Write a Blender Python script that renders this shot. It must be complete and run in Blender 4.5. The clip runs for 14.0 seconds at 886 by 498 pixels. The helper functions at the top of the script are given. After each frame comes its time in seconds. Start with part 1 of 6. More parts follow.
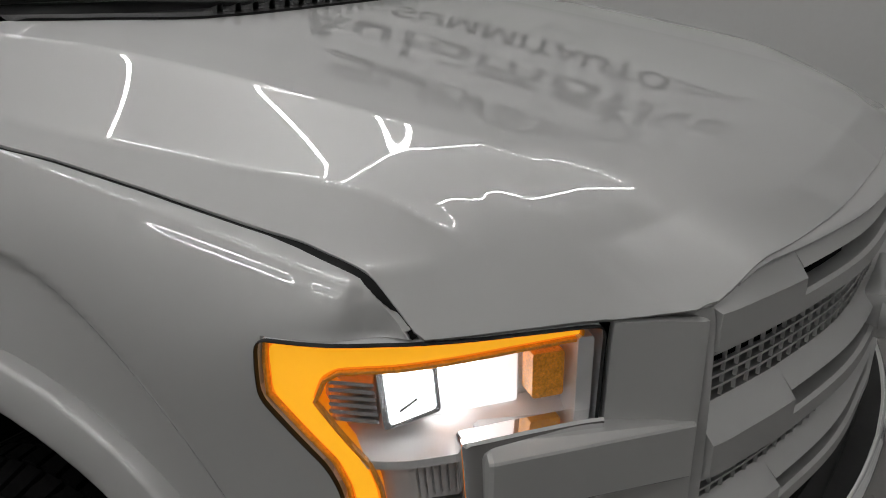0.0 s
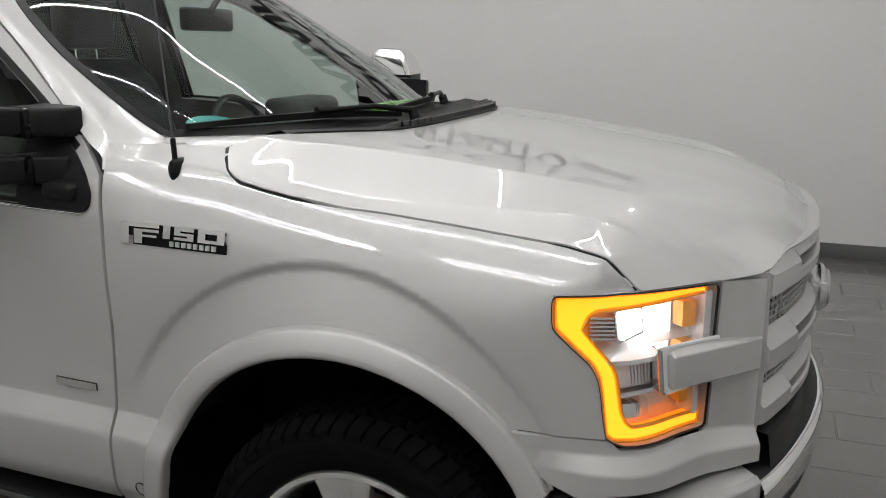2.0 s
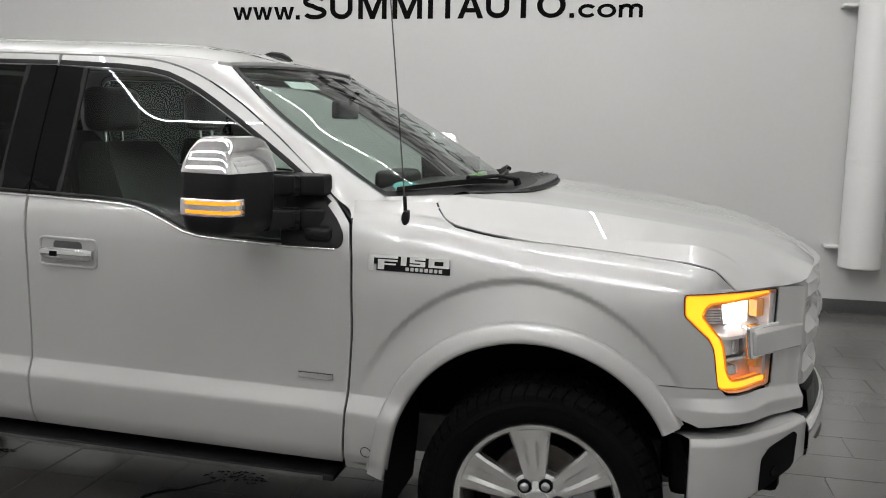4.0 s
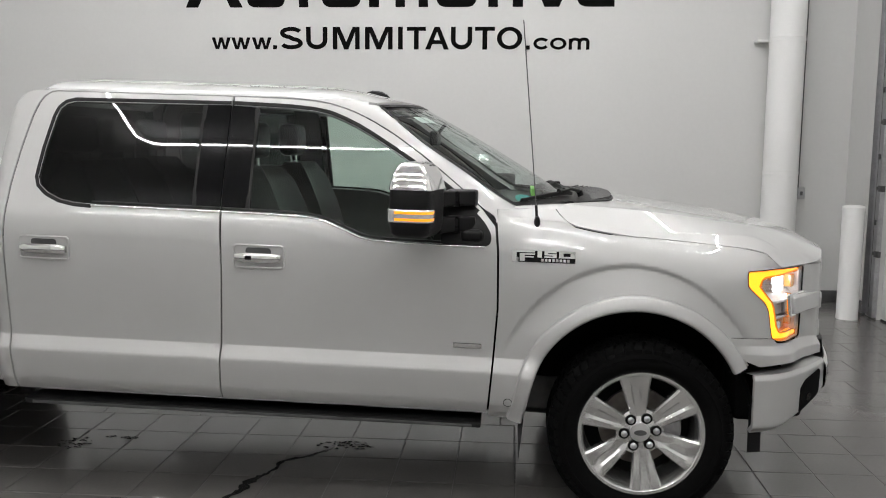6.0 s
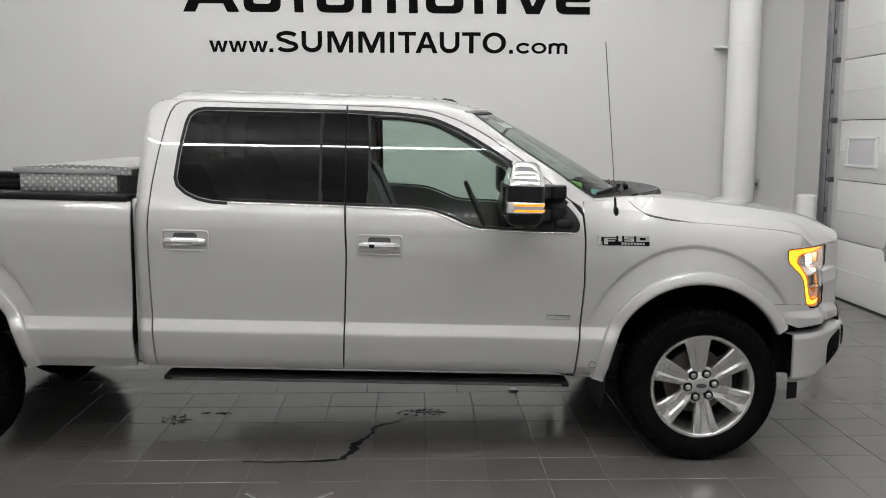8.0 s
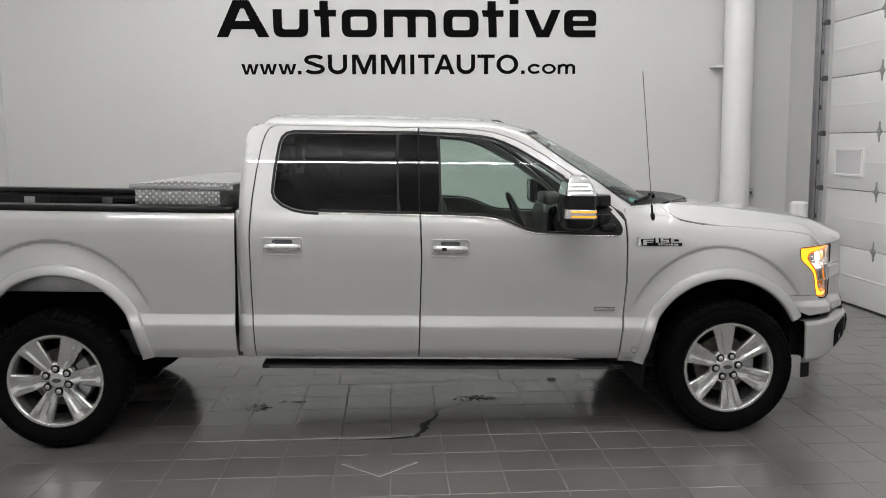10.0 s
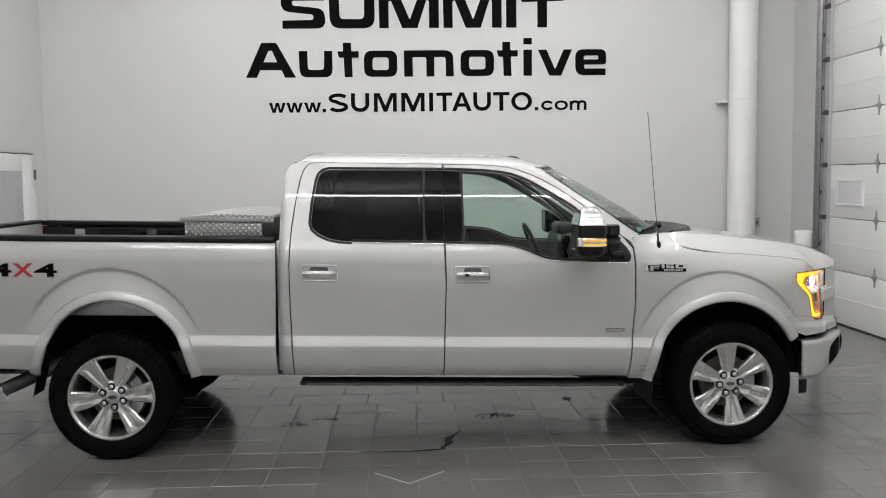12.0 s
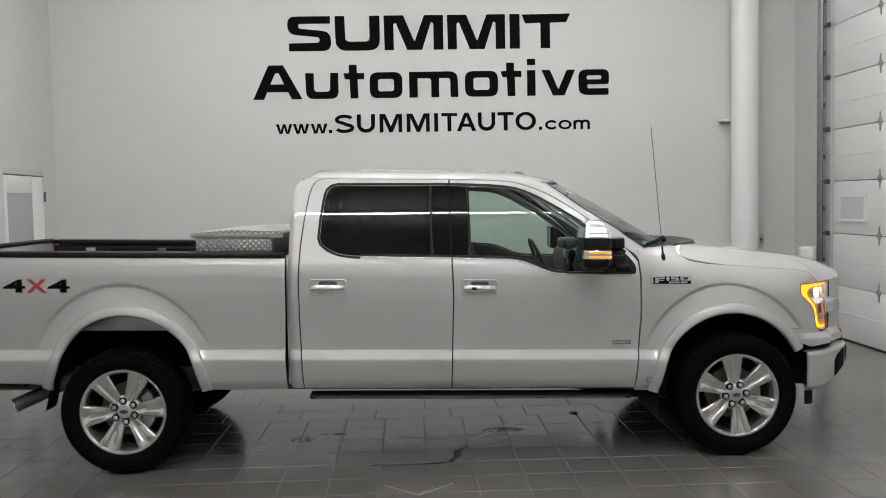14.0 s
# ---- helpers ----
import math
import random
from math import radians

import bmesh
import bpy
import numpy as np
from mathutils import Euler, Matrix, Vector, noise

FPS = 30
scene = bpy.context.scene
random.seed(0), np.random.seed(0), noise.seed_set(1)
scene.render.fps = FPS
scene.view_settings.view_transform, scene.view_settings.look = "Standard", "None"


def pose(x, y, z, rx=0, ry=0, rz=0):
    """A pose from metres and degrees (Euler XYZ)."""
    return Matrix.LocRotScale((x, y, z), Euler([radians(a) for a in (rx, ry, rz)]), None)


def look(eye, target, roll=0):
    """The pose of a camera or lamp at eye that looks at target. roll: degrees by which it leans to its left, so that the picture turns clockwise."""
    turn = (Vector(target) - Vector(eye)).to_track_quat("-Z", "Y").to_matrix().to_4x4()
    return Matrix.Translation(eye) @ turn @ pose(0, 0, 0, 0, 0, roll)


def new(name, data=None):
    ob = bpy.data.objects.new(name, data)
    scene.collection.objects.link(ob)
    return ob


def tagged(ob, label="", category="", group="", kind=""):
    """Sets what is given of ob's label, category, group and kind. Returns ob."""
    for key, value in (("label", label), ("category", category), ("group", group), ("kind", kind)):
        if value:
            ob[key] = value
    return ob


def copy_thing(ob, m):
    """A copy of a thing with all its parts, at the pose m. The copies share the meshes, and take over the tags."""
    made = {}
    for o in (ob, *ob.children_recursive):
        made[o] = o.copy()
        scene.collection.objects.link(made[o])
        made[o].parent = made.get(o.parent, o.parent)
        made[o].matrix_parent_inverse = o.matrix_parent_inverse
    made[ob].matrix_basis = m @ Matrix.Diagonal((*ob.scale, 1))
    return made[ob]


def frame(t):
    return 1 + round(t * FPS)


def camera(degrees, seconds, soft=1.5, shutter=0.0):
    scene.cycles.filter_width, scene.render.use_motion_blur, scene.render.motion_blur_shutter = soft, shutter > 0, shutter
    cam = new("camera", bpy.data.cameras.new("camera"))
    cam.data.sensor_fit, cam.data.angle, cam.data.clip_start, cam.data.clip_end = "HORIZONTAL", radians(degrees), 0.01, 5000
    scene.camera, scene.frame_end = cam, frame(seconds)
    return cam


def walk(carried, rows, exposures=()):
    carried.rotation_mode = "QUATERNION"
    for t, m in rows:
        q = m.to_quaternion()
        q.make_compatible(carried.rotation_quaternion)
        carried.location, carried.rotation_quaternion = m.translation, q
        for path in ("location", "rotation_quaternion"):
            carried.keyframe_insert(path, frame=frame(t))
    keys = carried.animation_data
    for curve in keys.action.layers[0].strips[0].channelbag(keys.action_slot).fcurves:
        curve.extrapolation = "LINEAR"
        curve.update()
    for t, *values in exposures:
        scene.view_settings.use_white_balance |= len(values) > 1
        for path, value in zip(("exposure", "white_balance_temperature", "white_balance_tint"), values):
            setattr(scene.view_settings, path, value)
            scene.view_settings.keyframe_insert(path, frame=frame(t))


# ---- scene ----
cam = camera(53.3, 14.0, soft=1.0)
PATH = [
    (0, (1.033, -1.565, 1.537), (0.063, 0.042, 0.847), 0.4),
    (0.5, (1.038, -1.83, 1.601), (0.217, -0.177, 0.832), 1.6),
    (1, (1.005, -2.129, 1.606), (0.255, -0.403, 0.931), 1.1),
    (1.5, (0.924, -2.364, 1.597), (0.217, -0.573, 1.056), 0.7),
    (2, (0.797, -2.584, 1.609), (0.13, -0.755, 1.153), 0.5),
    (2.5, (0.697, -2.858, 1.616), (0.084, -0.997, 1.214), 0.7),
    (3, (0.605, -3.188, 1.636), (0.049, -1.302, 1.268), 0.7),
    (3.5, (0.462, -3.438, 1.624), (-0.037, -1.529, 1.295), 0.7),
    (3.7, (0.391, -3.545, 1.629), (-0.082, -1.626, 1.321), 0.9),
    (5.8, (-0.483, -4.618, 1.668), (-0.658, -2.641, 1.422), 0.6),
    (6, (-0.592, -4.746, 1.676), (-0.739, -2.767, 1.427), 0.5),
    (6.5, (-0.819, -4.946, 1.682), (-0.904, -2.964, 1.43), 0.4),
    (7, (-1.091, -5.041, 1.671), (-1.113, -3.058, 1.417), 0.4),
    (7.5, (-1.31, -5.178, 1.684), (-1.28, -3.195, 1.425), 0.3),
    (8, (-1.502, -5.421, 1.721), (-1.44, -3.439, 1.459), 0.2),
    (10.5, (-2.046, -6.233, 1.753), (-1.933, -4.248, 1.541), -0.4),
    (11, (-2.047, -6.374, 1.751), (-1.953, -4.385, 1.565), -0.5),
    (11.5, (-2.059, -6.476, 1.768), (-1.98, -4.485, 1.598), -0.7),
    (12, (-2.103, -6.561, 1.776), (-2.021, -4.57, 1.613), -0.7),
    (12.5, (-2.13, -6.624, 1.775), (-2.04, -4.631, 1.629), -0.8),
    (13, (-2.132, -6.636, 1.751), (-2.038, -4.642, 1.619), -1.0),
    (13.5, (-2.128, -6.637, 1.736), (-2.044, -4.642, 1.617), -1.1),
    (14, (-2.125, -6.638, 1.718), (-2.052, -4.643, 1.609), -1.1),
]
walk(cam, [(t, look(eye, target, roll)) for t, eye, target, roll in PATH], exposures=[(0.0, -0.95), (0.5, -0.6), (1.0, -0.25), (1.5, -0.12), (3.0, -0.08), (3.7, 0.0), (6.0, 0.16), (6.5, 0.13), (8.0, 0.14), (10.5, 0.12), (11.5, 0.17), (12.5, 0.10), (13.0, -0.01), (13.5, -0.05), (14.0, -0.04)])

# ---------------------------------------------------------------- light and exposure
scene.view_settings.exposure = 0.0
world = bpy.data.worlds.new("room_world")
world.use_nodes = True
world.node_tree.nodes["Background"].inputs["Color"].default_value = (0.8, 0.85, 0.9, 1)
world.node_tree.nodes["Background"].inputs["Strength"].default_value = 0.02
scene.world = world
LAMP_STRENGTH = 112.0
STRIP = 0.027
# last two loops are unseen, added to brighten the side, set by a door reflection
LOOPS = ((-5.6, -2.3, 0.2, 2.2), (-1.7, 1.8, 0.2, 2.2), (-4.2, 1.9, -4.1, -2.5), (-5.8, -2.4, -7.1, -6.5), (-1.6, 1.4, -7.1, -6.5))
CEILING = 5.2


# ---------------------------------------------------------------- materials
def material(name, color, rough=0.5, metal=0.0, coat=0.0, grain=0.0, grain_scale=60.0, stain=0.0, stain_scale=3.0,
             bump=0.0, bump_scale=120.0, emit=0.0, emit_color=None, coat_rough=0.03, rough_var=0.0, spec=0.5, per_object=0.0):
    """A principled surface whose colour varies at two scales and which has fine relief."""
    m = bpy.data.materials.new(name)
    m.use_nodes = True
    nt = m.node_tree
    b = nt.nodes["Principled BSDF"]
    b.inputs["Base Color"].default_value = (*color, 1)
    b.inputs["Roughness"].default_value = rough
    b.inputs["Metallic"].default_value = metal
    b.inputs["Coat Weight"].default_value = coat
    b.inputs["Specular IOR Level"].default_value = spec
    b.inputs["Coat Roughness"].default_value = coat_rough
    b.inputs["Coat IOR"].default_value = 1.6
    if emit:
        b.inputs["Emission Color"].default_value = (*(emit_color or color), 1)
        b.inputs["Emission Strength"].default_value = emit
    coord = nt.nodes.new("ShaderNodeNewGeometry")

    def noise_at(scale, detail=4.0):
        n = nt.nodes.new("ShaderNodeTexNoise")
        n.inputs["Scale"].default_value = scale
        n.inputs["Detail"].default_value = detail
        nt.links.new(coord.outputs["Position"], n.inputs["Vector"])
        return n

    def times(sock, noise_node, amount):
        r = nt.nodes.new("ShaderNodeMapRange")
        r.inputs["From Min"].default_value, r.inputs["From Max"].default_value = 0.25, 0.75
        r.inputs["To Min"].default_value, r.inputs["To Max"].default_value = 1 - amount, 1 + amount
        nt.links.new(noise_node, r.inputs["Value"])
        v = nt.nodes.new("ShaderNodeVectorMath")
        v.operation = "SCALE"
        if sock is None:
            v.inputs[0].default_value = color
        else:
            nt.links.new(sock, v.inputs[0])
        nt.links.new(r.outputs[0], v.inputs["Scale"])
        return v.outputs[0]

    sock = None
    if grain:
        sock = times(sock, noise_at(grain_scale).outputs["Fac"], grain)
    if stain:
        sock = times(sock, noise_at(stain_scale, 6).outputs["Fac"], stain)
    if per_object:
        info = nt.nodes.new("ShaderNodeObjectInfo")
        sock = times(sock, info.outputs["Random"], per_object)
    if sock is not None:
        nt.links.new(sock, b.inputs["Base Color"])
    if rough_var:
        r = nt.nodes.new("ShaderNodeMapRange")
        r.inputs["From Min"].default_value, r.inputs["From Max"].default_value = 0.3, 0.7
        r.inputs["To Min"].default_value, r.inputs["To Max"].default_value = rough - rough_var, rough + rough_var
        nt.links.new(noise_at(stain_scale * 2, 6).outputs["Fac"], r.inputs["Value"])
        nt.links.new(r.outputs[0], b.inputs["Roughness"])
    if bump:
        bp = nt.nodes.new("ShaderNodeBump")
        bp.inputs["Strength"].default_value = bump
        bp.inputs["Distance"].default_value = 0.002
        nt.links.new(noise_at(bump_scale, 3).outputs["Fac"], bp.inputs["Height"])
        nt.links.new(bp.outputs[0], b.inputs["Normal"])
    return m


def glass(name, tint, gloss_rough=0.0, ior=1.5):
    """A thin pane: tinted see-through with a real reflection by angle."""
    m = bpy.data.materials.new(name)
    m.use_nodes = True
    nt = m.node_tree
    nt.nodes.remove(nt.nodes["Principled BSDF"])
    out = nt.nodes["Material Output"]
    t = nt.nodes.new("ShaderNodeBsdfTransparent")
    t.inputs["Color"].default_value = (*tint, 1)
    g = nt.nodes.new("ShaderNodeBsdfGlossy")
    g.inputs["Roughness"].default_value = gloss_rough
    # the same gloss from either side of the thin pane
    lw = nt.nodes.new("ShaderNodeLayerWeight")
    lw.inputs["Blend"].default_value = 0.5
    pw = nt.nodes.new("ShaderNodeMath")
    pw.operation = "POWER"
    pw.inputs[1].default_value = 5.0
    nt.links.new(lw.outputs["Facing"], pw.inputs[0])
    fr = nt.nodes.new("ShaderNodeMapRange")
    r0 = ((ior - 1) / (ior + 1)) ** 2
    fr.inputs["To Min"].default_value, fr.inputs["To Max"].default_value = r0, 1.0
    nt.links.new(pw.outputs[0], fr.inputs["Value"])
    mix = nt.nodes.new("ShaderNodeMixShader")
    nt.links.new(fr.outputs[0], mix.inputs[0])
    nt.links.new(t.outputs[0], mix.inputs[1])
    nt.links.new(g.outputs[0], mix.inputs[2])
    nt.links.new(mix.outputs[0], out.inputs["Surface"])
    return m


def diamond_plate(name):
    """Bright tread plate: raised bars set crosswise in a checker."""
    m = material(name, (0.78, 0.78, 0.77), rough=0.33, metal=0.75, stain=0.12, stain_scale=9)
    nt = m.node_tree
    b = nt.nodes["Principled BSDF"]
    coord = nt.nodes.new("ShaderNodeTexCoord")
    sep = nt.nodes.new("ShaderNodeSeparateXYZ")
    nt.links.new(coord.outputs["Object"], sep.inputs[0])
    # the plate's own two axes: along x, and y + z folded over the edge
    add = nt.nodes.new("ShaderNodeMath")
    add.operation = "ADD"
    nt.links.new(sep.outputs[1], add.inputs[0])
    nt.links.new(sep.outputs[2], add.inputs[1])

    def wave(sign):
        c = nt.nodes.new("ShaderNodeMath")
        c.operation = "MULTIPLY_ADD"
        nt.links.new(add.outputs[0], c.inputs[0])
        c.inputs[1].default_value = sign
        nt.links.new(sep.outputs[0], c.inputs[2])
        s = nt.nodes.new("ShaderNodeMath")
        s.operation = "MULTIPLY"
        s.inputs[1].default_value = math.pi / 0.038
        nt.links.new(c.outputs[0], s.inputs[0])
        q = nt.nodes.new("ShaderNodeMath")
        q.operation = "SINE"
        nt.links.new(s.outputs[0], q.inputs[0])
        return q.outputs[0]

    p, q = wave(1.0), wave(-1.0)
    pr = nt.nodes.new("ShaderNodeMath")
    pr.operation = "MULTIPLY"
    nt.links.new(p, pr.inputs[0])
    nt.links.new(q, pr.inputs[1])
    ab = nt.nodes.new("ShaderNodeMath")
    ab.operation = "ABSOLUTE"
    nt.links.new(pr.outputs[0], ab.inputs[0])
    mr = nt.nodes.new("ShaderNodeMapRange")
    mr.inputs["From Min"].default_value, mr.inputs["From Max"].default_value = 0.45, 0.75
    nt.links.new(ab.outputs[0], mr.inputs["Value"])
    bp = nt.nodes.new("ShaderNodeBump")
    bp.inputs["Strength"].default_value = 1.0
    bp.inputs["Distance"].default_value = 0.008
    nt.links.new(mr.outputs[0], bp.inputs["Height"])
    nt.links.new(bp.outputs[0], b.inputs["Normal"])
    # the raised bars are coloured lighter than the ground between them
    mx = nt.nodes.new("ShaderNodeMix")
    mx.data_type = "RGBA"
    mx.inputs["A"].default_value = (0.42, 0.42, 0.41, 1)
    mx.inputs["B"].default_value = (0.86, 0.86, 0.85, 1)
    nt.links.new(mr.outputs[0], mx.inputs["Factor"])
    nt.links.new(mx.outputs["Result"], b.inputs["Base Color"])
    return m


PAINT = material("silver_paint", (0.475, 0.475, 0.467), rough=0.48, metal=0.42, coat=1.0, coat_rough=0.0, stain=0.012, stain_scale=2)
SATIN = material("satin_silver", (0.50, 0.50, 0.495), rough=0.38, metal=0.6, coat=0.5, stain=0.03)
CHROME = material("chrome", (0.86, 0.86, 0.86), rough=0.06, metal=1.0, stain=0.03, stain_scale=12)
POLISHED = material("polished_alloy", (0.66, 0.66, 0.65), rough=0.24, metal=0.9, stain=0.05, stain_scale=10)
DARK_METAL = material("dark_metal", (0.10, 0.10, 0.10), rough=0.5, metal=0.7, stain=0.3, stain_scale=12, bump=0.2)
RUST_METAL = material("brake_iron", (0.16, 0.145, 0.13), rough=0.5, metal=0.8, stain=0.3, stain_scale=20)
BLACK = material("black_plastic", (0.006, 0.006, 0.0062), rough=0.46, spec=0.22, grain=0.15, grain_scale=300, bump=0.25, bump_scale=700, stain=0.1)
GLOSS_BLACK = material("gloss_black", (0.004, 0.004, 0.0045), rough=0.02, spec=0.18, coat=0.0, stain=0.1)
# near-black that puts the shade inside hollows into a colour
VOID = material("cavity_shade", (0.004, 0.004, 0.004), rough=0.9, spec=0.1, stain=0.2)
RUBBER = material("tyre_rubber", (0.0042, 0.0042, 0.0042), rough=0.8, spec=0.035, grain=0.2, grain_scale=120, stain=0.2, stain_scale=8, bump=0.2, bump_scale=300)
SEAL = material("rubber_seal", (0.006, 0.006, 0.006), rough=0.55, spec=0.25, stain=0.1)
LEATHER = material("black_leather", (0.030, 0.028, 0.027), rough=0.45, grain=0.15, grain_scale=200, bump=0.3, bump_scale=350, stain=0.15)
# sheen on the louvre fins is put into this lighter grey
LOUVRE = material("louvre_sheen_grey", (0.055, 0.055, 0.055), rough=0.38, grain=0.1, grain_scale=300, stain=0.1, bump=0.2, bump_scale=500)
TRIM_GREY = material("cabin_grey", (0.10, 0.098, 0.094), rough=0.7, grain=0.1, grain_scale=200, stain=0.08, bump=0.2, bump_scale=400)
GLASS_CLEAR = glass("window_glass", (0.70, 0.80, 0.75))
GLASS_SHIELD = glass("windshield_glass", (0.78, 0.85, 0.82))
GLASS_DARK = glass("privacy_glass", (0.045, 0.052, 0.049))
GLASS_LENS = glass("lamp_lens", (0.97, 0.97, 0.97), ior=1.4)
AMBER_CORE = material("amber_core_lit", (0.9, 0.45, 0.03), rough=0.35, grain=0.08, grain_scale=500, stain=0.05, emit=1.5, emit_color=(1.0, 0.44, 0.012))
LAMP_SILVER = material("lamp_silver", (0.70, 0.70, 0.70), rough=0.42, metal=0.35, stain=0.08, stain_scale=40)
AMBER_LIT = material("amber_lit", (0.9, 0.34, 0.02), rough=0.35, grain=0.08, grain_scale=500, stain=0.05, emit=0.9, emit_color=(1.0, 0.27, 0.003))
# the side reflectors, though no lamps, get a faint glow of their own
AMBER_DIM = material("amber_faint_glow", (0.62, 0.24, 0.02), rough=0.2, coat=0.8, grain=0.35, grain_scale=300, stain=0.2, stain_scale=60, emit=0.12, emit_color=(1.0, 0.42, 0.03))
WHITE_LIT = material("lamp_white_lit", (1, 1, 1), rough=0.3, stain=0.02, emit=14.0, emit_color=(0.95, 0.97, 1.0))
# a reflector, no lamp; the light it would return is put in as glow
LIT_BACK = material("self_lit_reflector", (0.9, 0.9, 0.9), rough=0.3, stain=0.02, emit=1.6, emit_color=(0.97, 0.98, 1.0))
REFLECTOR = material("lamp_reflector", (0.82, 0.82, 0.82), rough=0.16, metal=0.9, stain=0.06, stain_scale=30)
TREADPLATE = diamond_plate("tread_plate")
WALL_PAINT = material("wall_paint", (0.56, 0.56, 0.55), rough=0.55, grain=0.015, grain_scale=25, stain=0.02, stain_scale=0.7, bump=0.12, bump_scale=90)
# unseen south wall; its grey is set for bounce and reflections on the truck
SOUTH_GREY = material("unseen_wall_grey", (0.50, 0.50, 0.49), rough=0.55, grain=0.015, grain_scale=25, stain=0.02, stain_scale=0.7, bump=0.12, bump_scale=90)
CEILING_PAINT = material("ceiling_paint", (0.80, 0.80, 0.80), rough=0.8, grain=0.02, stain=0.03, bump=0.1)
DOOR_PAINT = material("door_enamel", (0.74, 0.74, 0.73), rough=0.4, grain=0.015, stain=0.02, stain_scale=1.5, bump=0.15, bump_scale=200)
GREY_PANEL = material("grey_glass_panel", (0.42, 0.43, 0.445), rough=0.25, stain=0.05)
PALE_PANE = material("pale_acrylic_pane", (0.60, 0.595, 0.62), rough=0.06, spec=0.7, stain=0.03)
BASE_GREY = material("baseboard_grey", (0.085, 0.085, 0.085), rough=0.45, grain=0.1, stain=0.12)
TILE = material("floor_tile", (0.128, 0.1215, 0.1165), rough=0.18, spec=0.85, grain=0.05, grain_scale=70, stain=0.06, stain_scale=1.6, bump=0.03, bump_scale=140, rough_var=0.015, per_object=0.04)
GROUT = material("grout", (0.105, 0.100, 0.096), rough=0.8, grain=0.2, stain=0.2)
WET = material("wet_film", (0.02, 0.02, 0.02), rough=0.10, spec=0.4, stain=0.1)
GALV = material("galvanised_steel", (0.42, 0.42, 0.43), rough=0.38, metal=0.9, grain=0.12, grain_scale=70, stain=0.15, stain_scale=8)
LETTER_BLACK = material("letter_vinyl", (0.003, 0.003, 0.003), rough=0.7, spec=0.04, stain=0.1)
RED = material("decal_red", (0.42, 0.02, 0.02), rough=0.35, coat=0.4, stain=0.1)
DECAL_GREY = material("decal_grey", (0.25, 0.25, 0.25), rough=0.35, coat=0.4, stain=0.1)
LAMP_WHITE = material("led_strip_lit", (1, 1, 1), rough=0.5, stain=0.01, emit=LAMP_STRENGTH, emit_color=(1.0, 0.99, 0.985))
LAMP_BODY = material("lamp_housing", (0.7, 0.7, 0.7), rough=0.4, stain=0.05)
TEAL = material("teal_sticker", (0.03, 0.30, 0.27), rough=0.4, stain=0.1)
LIME = material("lime_tag", (0.20, 0.62, 0.05), rough=0.4, stain=0.1)
PAPER = material("white_sticker", (0.62, 0.70, 0.66), rough=0.6, stain=0.05)


# ---------------------------------------------------------------- mesh helpers
from mathutils.geometry import delaunay_2d_cdt, tessellate_polygon


def thing(name, label, category, group="", kind=""):
    return tagged(new(name), label, category, group, kind)


def put_mesh(name, verts, faces, mat, parent=None, label="", normals=None, sharp=35.0):
    me = bpy.data.meshes.new(name)
    me.from_pydata([tuple(v) for v in verts], [], faces)
    me.materials.append(mat)
    me.polygons.foreach_set("use_smooth", [True] * len(me.polygons))
    me.update()
    if normals is not None:
        me.normals_split_custom_set_from_vertices([tuple(n) for n in normals])
    elif sharp:
        me.set_sharp_from_angle(angle=radians(sharp))
    ob = new(name, me)
    if parent is not None:
        ob.parent = parent
    if label:
        ob["label"] = label
    return ob


def part(name, bm, mat, parent=None, label="", sharp=35.0):
    """Links a bmesh as one mesh object under a thing or a part."""
    me = bpy.data.meshes.new(name)
    bmesh.ops.recalc_face_normals(bm, faces=bm.faces)
    bm.to_mesh(me)
    bm.free()
    me.materials.append(mat)
    me.polygons.foreach_set("use_smooth", [True] * len(me.polygons))
    me.set_sharp_from_angle(angle=radians(sharp))
    ob = new(name, me)
    if parent is not None:
        ob.parent = parent
    if label:
        ob["label"] = label
    return ob


def box(x0, x1, y0, y1, z0, z1, bevel=0.0, seg=2, bm=None):
    b = bmesh.new()
    r = bmesh.ops.create_cube(b, size=1.0)
    for v in b.verts:
        v.co = Vector(((x0 + x1) / 2 + v.co.x * (x1 - x0), (y0 + y1) / 2 + v.co.y * (y1 - y0), (z0 + z1) / 2 + v.co.z * (z1 - z0)))
    if bevel:
        bmesh.ops.bevel(b, geom=b.edges[:], offset=bevel, segments=seg, profile=0.5, affect="EDGES")
    if bm is not None:
        merge(bm, b)
        return bm
    return b


def merge(bm, other):
    me = bpy.data.meshes.new("tmp")
    other.to_mesh(me)
    other.free()
    bm.from_mesh(me)
    bpy.data.meshes.remove(me)
    return bm


def tube(p, q, r, n=16, bm=None, r2=None):
    """A solid round bar from p to q."""
    b = bmesh.new()
    p, q = Vector(p), Vector(q)
    bmesh.ops.create_cone(b, cap_ends=True, segments=n, radius1=r, radius2=r if r2 is None else r2, depth=(q - p).length)
    m = Matrix.Translation((p + q) / 2) @ (q - p).to_track_quat("Z", "Y").to_matrix().to_4x4()
    bmesh.ops.transform(b, matrix=m, verts=b.verts)
    if bm is not None:
        return merge(bm, b)
    return b


def loft(rings, closed=True, caps=True):
    """Skin over rings of equally many points."""
    bm = bmesh.new()
    vs = [[bm.verts.new(p) for p in ring] for ring in rings]
    n = len(rings[0])
    for a, b in zip(vs, vs[1:]):
        for i in range(n if closed else n - 1):
            j = (i + 1) % n
            bm.faces.new((a[i], a[j], b[j], b[i]))
    if caps and closed:
        bm.faces.new(vs[0][::-1])
        bm.faces.new(vs[-1])
    return bm


